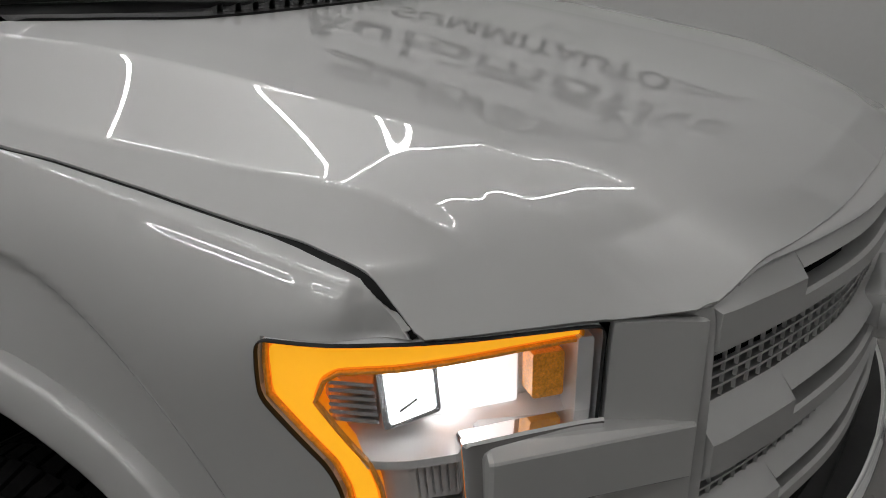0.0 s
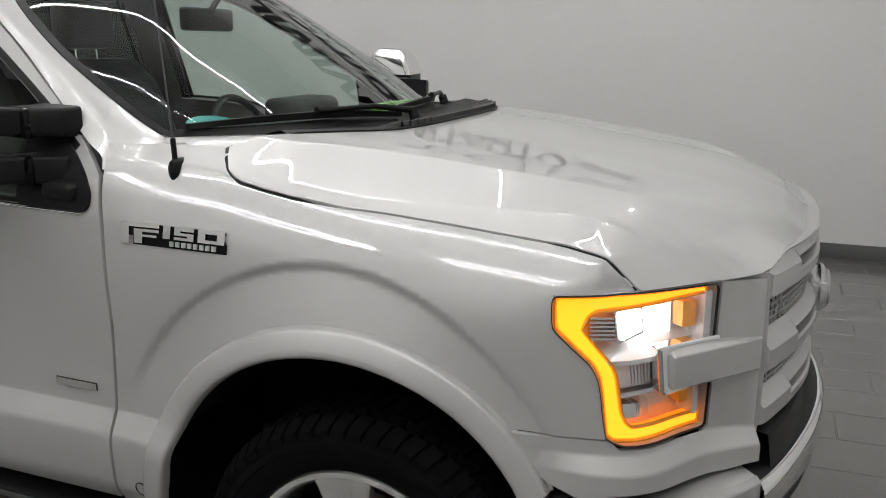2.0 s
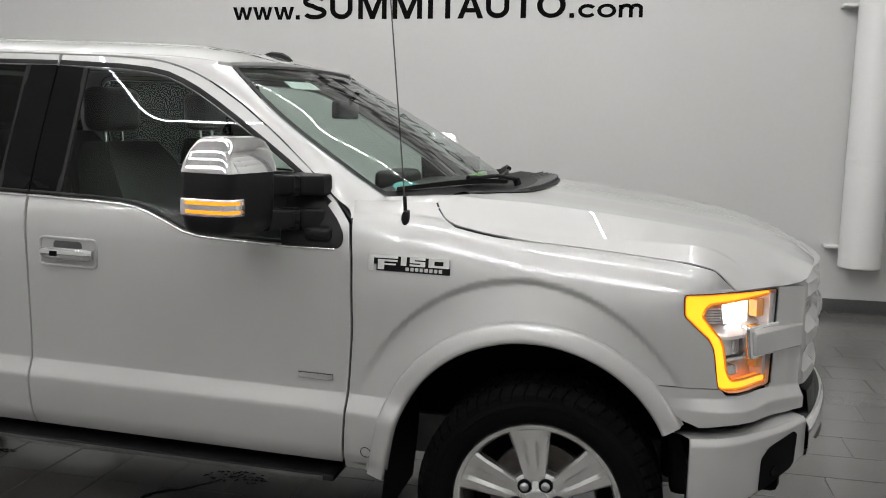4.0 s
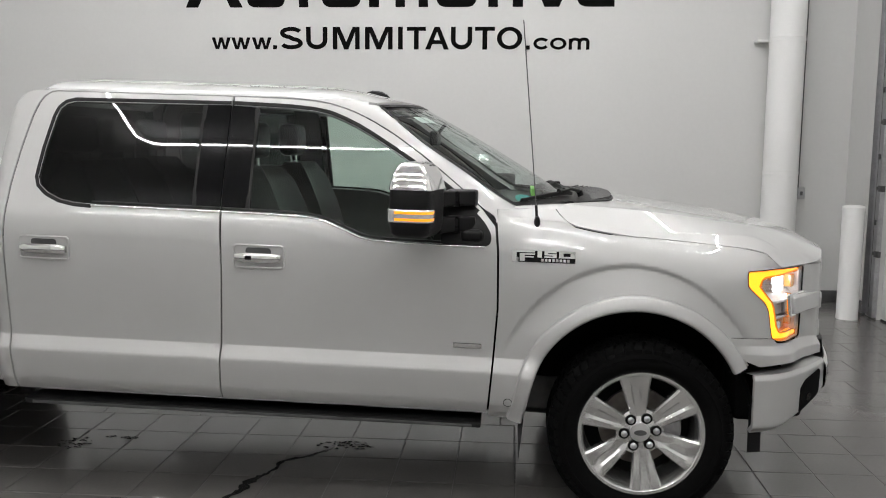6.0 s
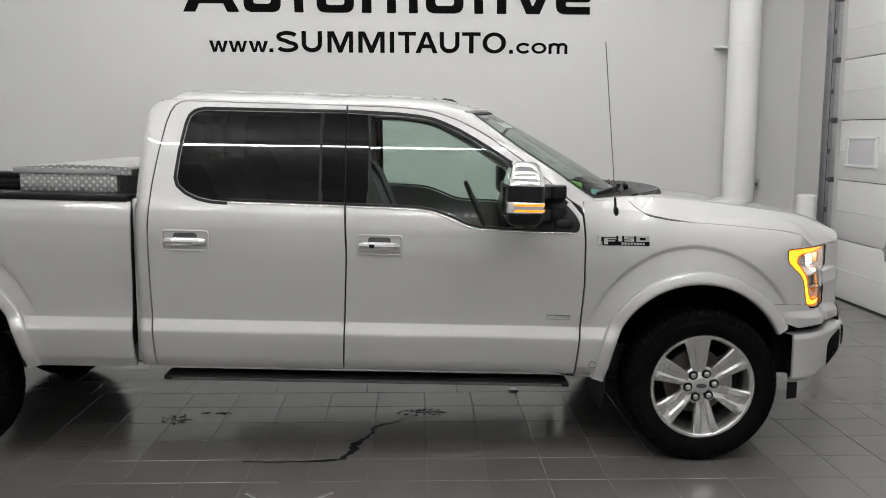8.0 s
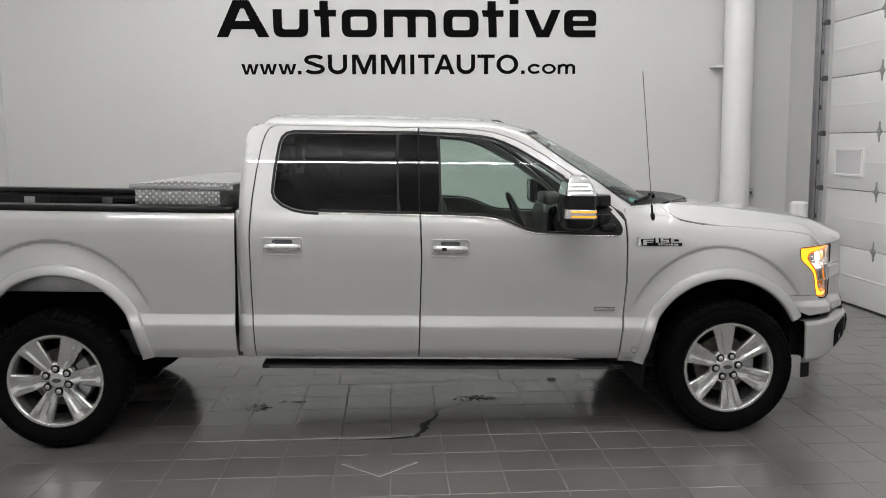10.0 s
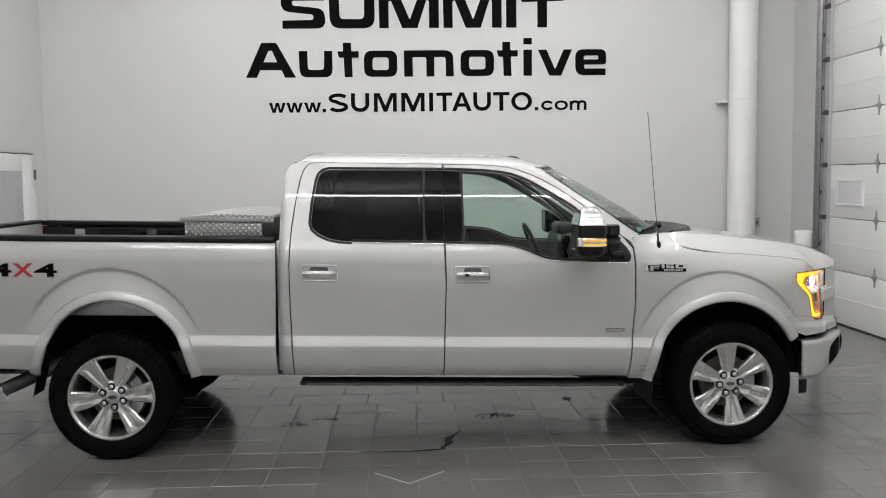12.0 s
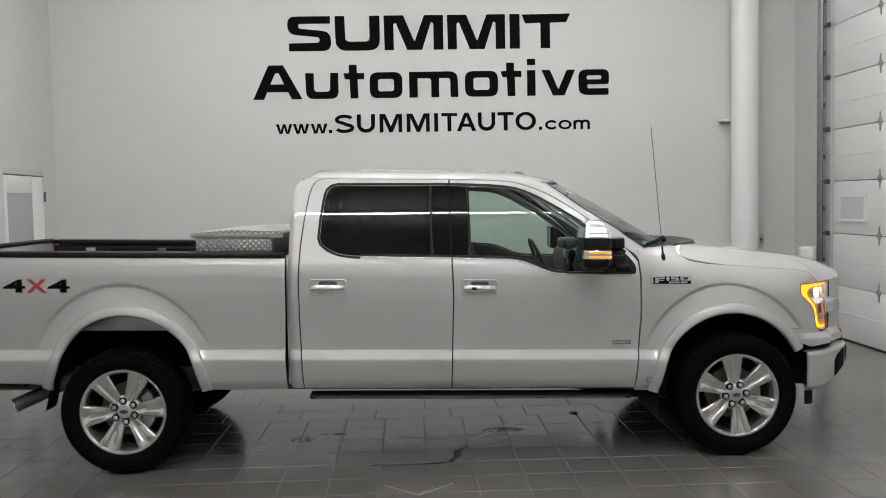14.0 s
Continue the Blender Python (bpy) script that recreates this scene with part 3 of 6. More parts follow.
# plainer shapes of the small row
SLIM = {
    "snake": [[ribbon(bow(17, 9.2, 13, 6.2, -22, -170) + bow(17, 9.2, 13, 6.2, -190, -255, 6) + bow(17, 24.8, 13.2, 6.3, -75, 10, 8) + bow(17, 24.8, 13.2, 6.3, 20, 160), 6.4)]],
    "cup": [[ribbon([(3.5, 0), (3.5, 18)] + bow(16, 20, 12.5, 11, 175, 5) + [(28.5, 18), (28.5, 0)], 7)]],
    "twin": [[[(0, 0, 0), (10, 0, 0), (19.5, 23, 0), (29, 0, 0), (39, 0, 0), (39, 34, 0), (32.5, 34, 0), (32.5, 8, 0), (22.5, 34, 0), (16.5, 34, 0), (6.5, 8, 0), (6.5, 34, 0), (0, 34, 0)]]],
    "post": [[[(0, 0, 0), (7, 0, 0), (7, 34, 0), (0, 34, 0)]]],
    "tee": [[[(0, 0, 0), (28, 0, 0), (28, 6, 0), (17.5, 6, 0), (17.5, 34, 0), (10.5, 34, 0), (10.5, 6, 0), (0, 6, 0)]]],
    "peak": [[[(13.5, 0, 0), (21, 0, 0), (34.5, 34, 0), (27, 34, 0), (24, 26, 0), (10.5, 26, 0), (7.5, 34, 0), (0, 34, 0)], [(17.2, 7, 0), (21.8, 20, 0), (12.6, 20, 0)]]],
    "ring": [[oval(18, 17, 18, 17.3), oval(18, 17, 11, 11.3)]],
    "wave": [[[(0, 0, 0), (5, 0, 0), (8, 12, 0), (11.2, 0, 0), (15.8, 0, 0), (19, 12, 0), (22, 0, 0), (27, 0, 0), (21.5, 17, 0), (16.5, 17, 0), (13.5, 6, 0), (10.5, 17, 0), (5.5, 17, 0)]]],
    "hook": [[ribbon(bow(12, 9, 9.6, 7.4, -35, -325, 20), 5)]],
    "small_ring": [[oval(12, 9, 12, 9.6), oval(12, 9, 7, 5.2)]],
    "rake": [[ribbon([(2.5, 17.5), (2.5, 0)], 5)], [ribbon([(4, 6)] + bow(9.5, 5, 6, 4.2, 200, 360) + [(15.5, 17.5)], 5)], [ribbon([(17, 6)] + bow(22, 5, 6, 4.2, 200, 360) + [(28, 17.5)], 5)]],
    "dot": [[[(0, 0, 0), (6.5, 0, 0), (6.5, 6, 0), (0, 6, 0)]]],
}


def corners(loop):
    """An outline with each corner rounded by its own radius."""
    out = []
    n = len(loop)
    for i, (x, y, r) in enumerate(loop):
        if not r:
            out.append((x, y))
            continue
        p, a, b = Vector((x, y)), Vector(loop[i - 1][:2]), Vector(loop[(i + 1) % n][:2])
        k = min(r, 0.48 * (a - p).length, 0.48 * (b - p).length)
        s, e = p + (a - p).normalized() * k, p + (b - p).normalized() * k
        for j in range(7):
            t = j / 6
            out.append(((1 - t) ** 2 * s + 2 * t * (1 - t) * p + t * t * e)[:])
    return out


def cut_shape(pieces, x0, x1, z0, z1, y, name, parent):
    """A flat vinyl shape that fills x0 to x1 and z0 to z1 on the wall."""
    loops = [[corners(q) for q in piece] for piece in pieces]
    every = np.array([p for piece in loops for q in piece for p in q])
    lo, hi = every.min(0), every.max(0)
    verts, faces = [], []
    for piece in loops:
        flat = [[Vector((x0 + (p[0] - lo[0]) / (hi[0] - lo[0]) * (x1 - x0), z1 - (p[1] - lo[1]) / (hi[1] - lo[1]) * (z1 - z0), 0)) for p in q] for q in piece]
        o = len(verts)
        for q in flat:
            verts += [(p.x, y, p.y) for p in q]
        for f in tessellate_polygon(flat):
            a, b, c = (Vector(verts[o + i]) for i in f)
            faces.append(tuple(o + i for i in (f if (b - a).cross(c - a).y < 0 else f[::-1])))
        for q in flat:
            k = len(verts)
            verts += [(p.x, y, p.y) for p in q] + [(p.x, y + 0.003, p.y) for p in q]
            m = len(q)
            faces += [(k + i, k + (i + 1) % m, k + m + (i + 1) % m, k + m + i) for i in range(m)]
    return put_mesh(name, verts, faces, LETTER_BLACK, parent, sharp=30)


def wall_sign():
    y = Y1 - 0.004

    def px(v):
        return -3.61 + (v - 511) * 0.00719

    s = thing("sign_upper_row", "row of large black cut vinyl shapes on the wall", "sign", "wall sign")
    for ch, a, b in (("snake", 509, 585), ("cup", 592, 671), ("twin", 678, 783), ("twin", 790, 893), ("post", 901, 919), ("tee", 923, 1009)):
        cut_shape(WIDE[ch], px(a), px(b), 3.642, 4.078, y, "shape", s)
    s = thing("sign_word", "large black wide lettering reading Automotive on the wall", "sign", "wall sign")
    low, high, tall = 3.040, 3.366, 3.466
    for ch, a, b, top in (("A", 446, 532, tall + 0.004), ("u", 538, 596, high), ("t", 605, 642, tall), ("o", 651, 709, high), ("m", 721, 808, high),
                          ("o", 820, 879, high), ("t", 884, 921, tall), ("i", 931, 946, tall + 0.045), ("v", 957, 1017, high), ("e", 1023, 1078, high)):
        cut_shape(WIDE[ch], px(a), px(b), low, top, y, "letter", s)
    s = thing("sign_lower_row", "row of small black cut vinyl shapes on the wall", "sign", "wall sign")
    z0, cap, xh = 2.604, 2.838, 2.728
    row = [("wave", 484, 513), ("wave", 514, 543), ("wave", 545, 575), ("dot", 577, 583)]
    row += [("snake", 588, 622), ("cup", 627, 659), ("twin", 667, 707), ("twin", 715, 756), ("post", 764, 771), ("tee", 777, 805), ("peak", 804, 839), ("cup", 842, 873), ("tee", 877, 906), ("ring", 909, 946)]
    row += [("dot", 951, 957), ("hook", 962, 983), ("small_ring", 986, 1010), ("rake", 1013, 1043)]
    for ch, a, b in row:
        top = z0 + 0.043 if ch == "dot" else (cap if 585 < a < 950 else xh)
        cut_shape(SLIM[ch], px(a), px(b), z0, top, y, "shape", s)


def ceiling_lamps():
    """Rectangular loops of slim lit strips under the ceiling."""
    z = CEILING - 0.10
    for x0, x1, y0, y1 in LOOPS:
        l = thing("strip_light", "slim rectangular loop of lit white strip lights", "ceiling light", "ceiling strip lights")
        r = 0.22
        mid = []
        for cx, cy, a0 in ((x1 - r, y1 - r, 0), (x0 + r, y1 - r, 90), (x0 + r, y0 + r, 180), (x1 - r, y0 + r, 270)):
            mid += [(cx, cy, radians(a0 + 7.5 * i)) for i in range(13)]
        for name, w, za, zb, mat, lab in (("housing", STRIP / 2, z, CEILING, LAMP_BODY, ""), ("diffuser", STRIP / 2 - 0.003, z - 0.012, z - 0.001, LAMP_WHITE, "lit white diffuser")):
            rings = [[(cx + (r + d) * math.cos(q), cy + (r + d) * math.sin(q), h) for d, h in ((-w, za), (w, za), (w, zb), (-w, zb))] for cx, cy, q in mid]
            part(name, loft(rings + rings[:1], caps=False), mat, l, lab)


def wet_marks():
    bm = bmesh.new()
    rnd = random.Random(5)
    pts = [(-2.42, -0.945), (-2.16, -0.945), (-1.90, -0.92), (-1.85, -0.80), (-1.83, -0.67), (-1.77, -0.57), (-1.74, -0.38), (-1.62, -0.31), (-1.50, -0.15)]
    wid = [0.012, 0.014, 0.03, 0.05, 0.045, 0.016, 0.03, 0.02, 0.02]
    left, right = [], []
    for i in range(len(pts) - 1):
        a, b = Vector(pts[i]), Vector(pts[i + 1])
        d = (b - a).normalized()
        n = Vector((-d.y, d.x))
        for j in range(6):
            t = j / 6
            p = a.lerp(b, t)
            w = (wid[i] * (1 - t) + wid[i + 1] * t) * (0.6 + 0.8 * rnd.random()) / 2
            o = Vector((rnd.uniform(-1, 1), rnd.uniform(-1, 1))) * 0.008
            left.append(p + n * w + o)
            right.append(p - n * w + o)
    vl = [bm.verts.new((p.x, p.y, 0.0015)) for p in left]
    vr = [bm.verts.new((p.x, p.y, 0.0015)) for p in right]
    for i in range(len(vl) - 1):
        bm.faces.new((vl[i], vr[i], vr[i + 1], vl[i + 1]))
    s = part("water_trail", bm, WET)
    tagged(s, "thin dark trail of spilled water on the tiles", "water", kind="stuff")
    for cx, cy, rx, ry, n in ((-1.46, -0.13, 0.17, 0.06, 90), (-2.95, -0.24, 0.09, 0.10, 45), (-2.72, -0.12, 0.10, 0.03, 22)):
        bm = bmesh.new()
        for _ in range(n):
            a, q = rnd.uniform(0, 6.28), rnd.random() ** 0.5
            x, y, r = cx + rx * q * math.cos(a), cy + ry * q * math.sin(a), rnd.uniform(0.003, 0.016)
            k = rnd.randint(5, 8)
            ring = [bm.verts.new((x + r * rnd.uniform(0.6, 1.3) * math.cos(6.283 * i / k), y + 0.6 * r * rnd.uniform(0.6, 1.3) * math.sin(6.283 * i / k), 0.0018)) for i in range(k)]
            top = bm.verts.new((x, y, 0.0018 + r * 0.22))
            for i in range(k):
                bm.faces.new((ring[i], ring[(i + 1) % k], top))
        tagged(part("water_splash", bm, WET), "small splash of water beads on the tiles", "water", kind="stuff")


def floor_bits():
    prof = [(0.035, 0.0), (0.035, 0.006), (0.028, 0.011), (0.001, 0.012)]
    rings = [[(-0.846 + r * math.cos(6.2832 * i / 24), 0.318 + r * math.sin(6.2832 * i / 24), z) for i in range(24)] for r, z in prof]
    tagged(part("metal_cap", loft(rings), GALV), "small round metal cap set on the floor", "floor cap")
    d = thing("floor_drain_cover", "square grey drain cover set cornerwise in the tiles", "drain cover")
    for name, r, z0, z1, mat in (("rim", 0.212, 0.0, 0.003, GALV), ("plate", 0.203, 0.003, 0.010, TILE)):
        rings = [[(-2.108 + q * math.cos(a), -1.356 + q * math.sin(a) * 0.95, z) for a in (0, math.pi / 2, math.pi, -math.pi / 2)] for q, z in ((r, z0), (r, z1 - 0.002), (r - 0.004, z1))]
        part(name, loft(rings), mat, d)


def tile_mesh(w, d):
    bm = bmesh.new()
    g, c = 0.0022, 0.0015
    lo = [bm.verts.new((sx * (w / 2 - g), sy * (d / 2 - g), -0.004)) for sx, sy in ((-1, -1), (1, -1), (1, 1), (-1, 1))]
    mid = [bm.verts.new((v.co.x, v.co.y, -c)) for v in lo]
    hi = [bm.verts.new((sx * (w / 2 - g - c), sy * (d / 2 - g - c), 0.0)) for sx, sy in ((-1, -1), (1, -1), (1, 1), (-1, 1))]
    bm.faces.new(hi)
    for i in range(4):
        j = (i + 1) % 4
        bm.faces.new((lo[i], lo[j], mid[j], mid[i]))
        bm.faces.new((mid[i], mid[j], hi[j], hi[i]))
    me = bpy.data.meshes.new("tile")
    bm.to_mesh(me)
    bm.free()
    me.materials.append(TILE)
    return me


def floor_tiles():
    floor = bpy.data.objects["floor"]
    rnd = random.Random(3)
    P = 0.3025
    square, oblong = tile_mesh(P, P), tile_mesh(2 * P, P)
    verts, faces = [], []

    def lay(me, x, y, w, near):
        tilt = [rnd.uniform(-0.0003, 0.0003) for _ in range(2)]
        if near:
            ob = new("tile", me)
            ob.parent = floor
            ob.matrix_basis = Matrix.Translation((x, y, rnd.uniform(-0.0002, 0.0001))) @ Euler((tilt[0], tilt[1], 0)).to_matrix().to_4x4()
            return
        m = Matrix.Translation((x, y, rnd.uniform(-0.0002, 0.0001))) @ Euler((tilt[0], tilt[1], 0)).to_matrix().to_4x4()
        o = len(verts)
        for v in me.vertices:
            verts.append((m @ v.co)[:])
        for p in me.polygons:
            faces.append(tuple(o + i for i in p.vertices))

    y = 0.30 - P / 2
    while y > Y0 - P:
        k = math.floor((X0 + 3.26) / P) - 1
        x = -3.26 + (k + 0.5) * P
        while x < X1 + P:
            if x - P / 2 > X0 - 0.15 and x + P / 2 < X1 + 0.15 and y - P / 2 > Y0 - 0.15:
                lay(square, x, y, P, -4.6 < x < -0.1 and y > -2.8)
            x += P
        y -= P
    y, row = 0.30 + P / 2, 0
    while y < Y1 + P / 2:
        x = -3.04 + (0.4 * row) % (2 * P) - 2 * P * 8 + P
        while x < X1 + P:
            if x + P > X0 and x - P < X1 + 0.1 and y < Y1 + 0.1:
                lay(oblong, x, y, 2 * P, -4.2 < x < 0.4 and y < 1.9)
            x += 2 * P
        y += P
        row += 1
    me = bpy.data.meshes.new("tile_field")
    me.from_pydata(verts, [], faces)
    me.materials.append(TILE)
    ob = new("tile_field", me)
    ob.parent = floor
    tagged(ob, "the farther tiles of the grey floor", kind="stuff")


# ---------------------------------------------------------------- the pickup truck: shape of its body
# Body shapes are given level, in (x, out from the middle, height); the body sits nose-down on its springs.
RAKE = 0.0245
AXLE_F, AXLE_R, HUB = 0.0, -3.988, 0.404


def B(x, y, z):
    return Vector((x, y, z - RAKE * (x + 1.87)))


def lean(bm):
    for v in bm.verts:
        v.co = B(*v.co)
    return bm


SIDE = Smooth((.46, .908), (.50, .933), (.530, .951), (.537, .955), (.545, .958), (.60, .9695), (.66, .9780), (.685, .9795), (.692, .9785), (.698, .9765), (.749, .9570), (.754, .9556), (.762, .9555), (.85, .959), (1.0, .968),
              (1.12, .974), (1.22, .973), (1.29, .964), (1.335, .950), (1.365, .937), (1.40, .924), (1.5, .885), (1.6, .842), (1.7, .798), (1.8, .752), (1.862, .722))
TOP = Smooth((-.70, 1.428), (-.40, 1.414), (-.2, 1.380), (0, 1.350), (.2, 1.334), (.4, 1.316), (.5, 1.302), (.60, 1.285), (.75, 1.255), (.95, 1.20))
# the hood's outer facet runs over the gap to a crease on the fender
FACET, GAP_DROP, GAP_OUT = 0.62, 0.0435, 0.885
ROLL, REACH = 0.15, 0.10


def OUT_AT(d):
    """How far out the fender is at d below its top line."""
    return GAP_OUT + (d - GAP_DROP) / FACET if d < GAP_DROP + 0.015 * FACET else 0.90 + REACH * (1 - math.exp(-(d - GAP_DROP - 0.015 * FACET) / ROLL))


PLAN = [(.05, 1.005), (.20, .985), (.33, .970), (.43, .948), (.50, .930), (.555, .902), (.61, .852), (.67, .782), (.73, .714), (.78, .676), (.828, .645), (.852, .585), (.885, .45), (.910, .25), (.920, 0)]
ARC = [0.0]
for (xa, sa), (xb, sb) in zip(PLAN, PLAN[1:]):
    ARC.append(ARC[-1] + math.hypot(xb - xa, sb - sa))
WRAP_X = Smooth(*[(a, p[0]) for a, p in zip(ARC, PLAN)])
WRAP_S = Smooth(*[(a, p[1]) for a, p in zip(ARC, PLAN)])
WRAP_OF_X = Smooth(*PLAN[:11])
A_OF_X = Smooth(*[(p[0], a) for a, p in zip(ARC, PLAN)])
X_OF_S = Smooth(*[(p[1], p[0]) for p in PLAN[::-1]])


def nose_shift(x, z):
    return 0.045 * min(1.35, max(0.0, (1.19 - z) / 0.3)) * step(0.2, 0.45, x) * step(0.73, 0.54, x)


def soft_min(a, b, k):
    h = max(k - abs(a - b), 0.0) / k
    return min(a, b) - h * h * k * 0.25


def arch_relief(x, z, cx, b):
    r = math.sqrt(((x - cx) / 0.609) ** 2 + ((z - 0.50) / b) ** 2)
    if r >= 1.0 or z < 0.5:
        return 0.0
    fade = step(0.74, 0.98, z)
    return -0.013 * fade * step(1.0, 0.965, r) + 0.045 * step(0.985, 0.62, r) * (0.35 + 0.65 * fade)


FENDER_TIP = Smooth((.44, 0), (.47, .002), (.495, .005), (.512, .009), (.53, .021), (.55, .024), (.565, .016), (.58, .002), (.6, 0))


def side_s(x, z):
    s = SIDE(z)
    if x > -0.66:
        e = OUT_AT(TOP(x) - z)
        w = step(-0.66, -0.46, x)
        s = s * (1 - w) + soft_min(s, e, 0.02) * w
        s += arch_relief(x, z, -0.06, 0.694)
        if x > 0.1:
            s = soft_min(s, WRAP_OF_X(x - nose_shift(x, z)), 0.015)
            if .44 < x < .6:
                s -= FENDER_TIP(x) * step(1.17, 1.20, z)
    elif -2.93 < x < -2.872:
        s -= 0.030 * ((-2.872 - x) / 0.05) ** 2
    elif x < -2.93:
        s += arch_relief(x, z, -3.975, 0.682)
    return s


def on_side(x, z, out=0.0):
    return B(x, -(side_s(x, z) + out), z)


def on_wrap(a, z, out=0.0):
    e = 0.004
    x, s = WRAP_X(a), WRAP_S(a)
    tx, ts = WRAP_X(a + e) - WRAP_X(a - e), WRAP_S(a + e) - WRAP_S(a - e)
    l = math.hypot(tx, ts)
    nx, ns = -ts / l, tx / l
    return B(x + nx * out + nose_shift(x, z), -(s + ns * out), z)


HOOD_C = Smooth((-.4, 1.4610), (-.1, 1.4365), (.1, 1.4180), (.3, 1.3960), (.5, 1.3710), (.7, 1.3405), (.85, 1.311), (.95, 1.288))
CREASE_2 = Smooth((-.4, .775), (-.24, .753), (-.08, .705), (.22, .671), (.49, .645), (.67, .620), (.9, .58))
CREASE_3 = Smooth((-.4, .892), (-.1, .863), (.20, .833), (.436, .804), (.598, .766), (.67, .740), (.9, .65))
# the nose rolls over from NOSE_START and breaks into its front facet along NOSE_BREAK
NOSE_START = Smooth((0, .66), (.338, .65), (.45, .62), (.576, .57), (.63, .52), (.677, .49), (.72, .46), (.764, .44), (.826, .42), (.865, .40), (.92, .37))
NOSE_BREAK = Smooth((0, .86), (.2, .857), (.338, .845), (.45, .81), (.52, .778), (.576, .752), (.63, .718), (.677, .685), (.72, .647), (.764, .606), (.826, .560), (.865, .527), (.885, .510), (.92, .47))
BREAK_Z = Smooth((0, 1.288), (.338, 1.283), (.45, 1.287), (.52, 1.286), (.576, 1.281), (.63, 1.268), (.677, 1.259), (.72, 1.256), (.826, 1.2545), (.865, 1.2545), (.885, 1.250), (.92, 1.232))


def ramp(v, w):
    """A soft hinge: 0 below zero, v above, rounded over w."""
    return 0.0 if v < -w else (v if v > w else (v + w) ** 2 / (4 * w))


DOME_EDGE = 0.36
# slope across the hood from its middle out; it jumps at the edge of the raised middle
DOME_SLOPE = ((0, 0), (.12, .012), (.25, .020), (DOME_EDGE, .042), (DOME_EDGE, .030), (.55, .041), (.645, .085), (.80, .095))


def dome(s):
    """How far the raised middle of the hood falls off to its side."""
    drop = 0.0
    for (a, ka), (b, kb) in zip(DOME_SLOPE, DOME_SLOPE[1:]):
        if s <= a:
            break
        if b > a:
            e = min(s, b)
            ke = ka + (kb - ka) * (e - a) / (b - a)
            drop += (e - a) * (ka + ke) / 2
    return drop


def hood_top(x, s):
    c2, c3 = CREASE_2(x), CREASE_3(x)
    t3 = TOP(x) - GAP_DROP + FACET * (GAP_OUT - c3)
    k2 = (HOOD_C(x) - dome(c2) - t3) / (c3 - c2)
    z = HOOD_C(x) - dome(min(s, c2)) - 0.075 * max(0.0, s - c2)
    z -= (k2 - 0.075) * ramp(s - c2, 0.006) + (FACET - k2) * ramp(s - c3, 0.005)
    if s > 0.90:
        z += FACET * (s - 0.90) + ROLL * math.log(max(0.02, 1 - (s - 0.90) / REACH))
    return z


def lip_z(s):
    """Height of the hood's front edge, which rises over the grille."""
    return 1.192 + 0.054 * step(0.71, 0.54, s)


def hood_z(x, y):
    s = abs(y)
    z = hood_top(x, s)
    if s > 0.92:
        return z
    xs, xb, xe = NOSE_START(s), NOSE_BREAK(s), X_OF_S(s)
    if x > xb:
        return lip_z(s) + (BREAK_Z(s) - lip_z(s)) * (xe - x) / (xe - xb)
    if x > xs:
        drop = max(0.0, hood_top(xb, s) - BREAK_Z(s))
        z -= drop * ((x - xs) / (xb - xs)) ** 2
    return z


def on_hood(x, y):
    return B(x, y, hood_z(x, y))


ROOF_DROP = Smooth((-3, 0), (-1.7, 0), (-1.447, -.005), (-1.33, -.016), (-1.2, -.042), (-1.07, -.070), (-.9, -.12))


def roof_z(x, y):
    s = min(0.7199, abs(y))
    z = 1.862 + 0.073 * (1 - (s / 0.72) ** 3.2) ** 0.6 + ROOF_DROP(x) 
    if x < -2.72:
        z -= 0.11 * ((-2.72 - x) / 0.14) ** 2.2
    # two shallow ribs along the roof
    z += 0.006 * step(0.46, 0.43, s) * step(-2.75, -2.6, x) * step(-1.3, -1.5, x)
    return z


def on_roof(x, y):
    return B(x, y, roof_z(x, y))


SHIELD_X = Smooth((0, -.555), (.1, -.625), (.25, -.775), (.5, -.965), (.75, -1.09), (1, -1.20))
SHIELD_S = Smooth((0, .80), (.1, .822), (.25, .828), (.5, .785), (.75, .733), (1, .665))
SHIELD_Z = Smooth((0, 1.405), (.1, 1.445), (.25, 1.545), (.5, 1.665), (.75, 1.757), (1, 1.838))


def shield(u, v):
    """The windshield: u from -1 to 1 across, v from the cowl to the roof."""
    w = abs(u) ** 2.6
    cx = -0.275 - 0.79 * v + 0.008 * math.sin(math.pi * v)
    cz = 1.412 + (roof_z(-1.065, 0) - 0.006 - 1.412) * v + 0.010 * math.sin(math.pi * v)
    return B(cx + (SHIELD_X(v) - cx) * w, SHIELD_S(v) * u, cz + (SHIELD_Z(v) - cz) * w)


def inset(path, d, closed=True):
    """The path moved to its left by d."""
    out = []
    n = len(path)
    for i in range(n):
        p = Vector(path[i])
        a = Vector(path[i - 1]) if (closed or i) else p
        b = Vector(path[(i + 1) % n]) if (closed or i < n - 1) else p
        t = (b - a).normalized()
        out.append((p + Vector((-t.y, t.x)) * d)[:])
    return out


def dense(path, gap, closed=True):
    out = []
    n = len(path)
    for i in range(n if closed else n - 1):
        a, b = Vector(path[i]), Vector(path[(i + 1) % n])
        k = max(1, math.ceil((b - a).length / gap))
        out += [a.lerp(b, j / k)[:] for j in range(k)]
    if not closed:
        out.append(tuple(path[-1]))
    return out


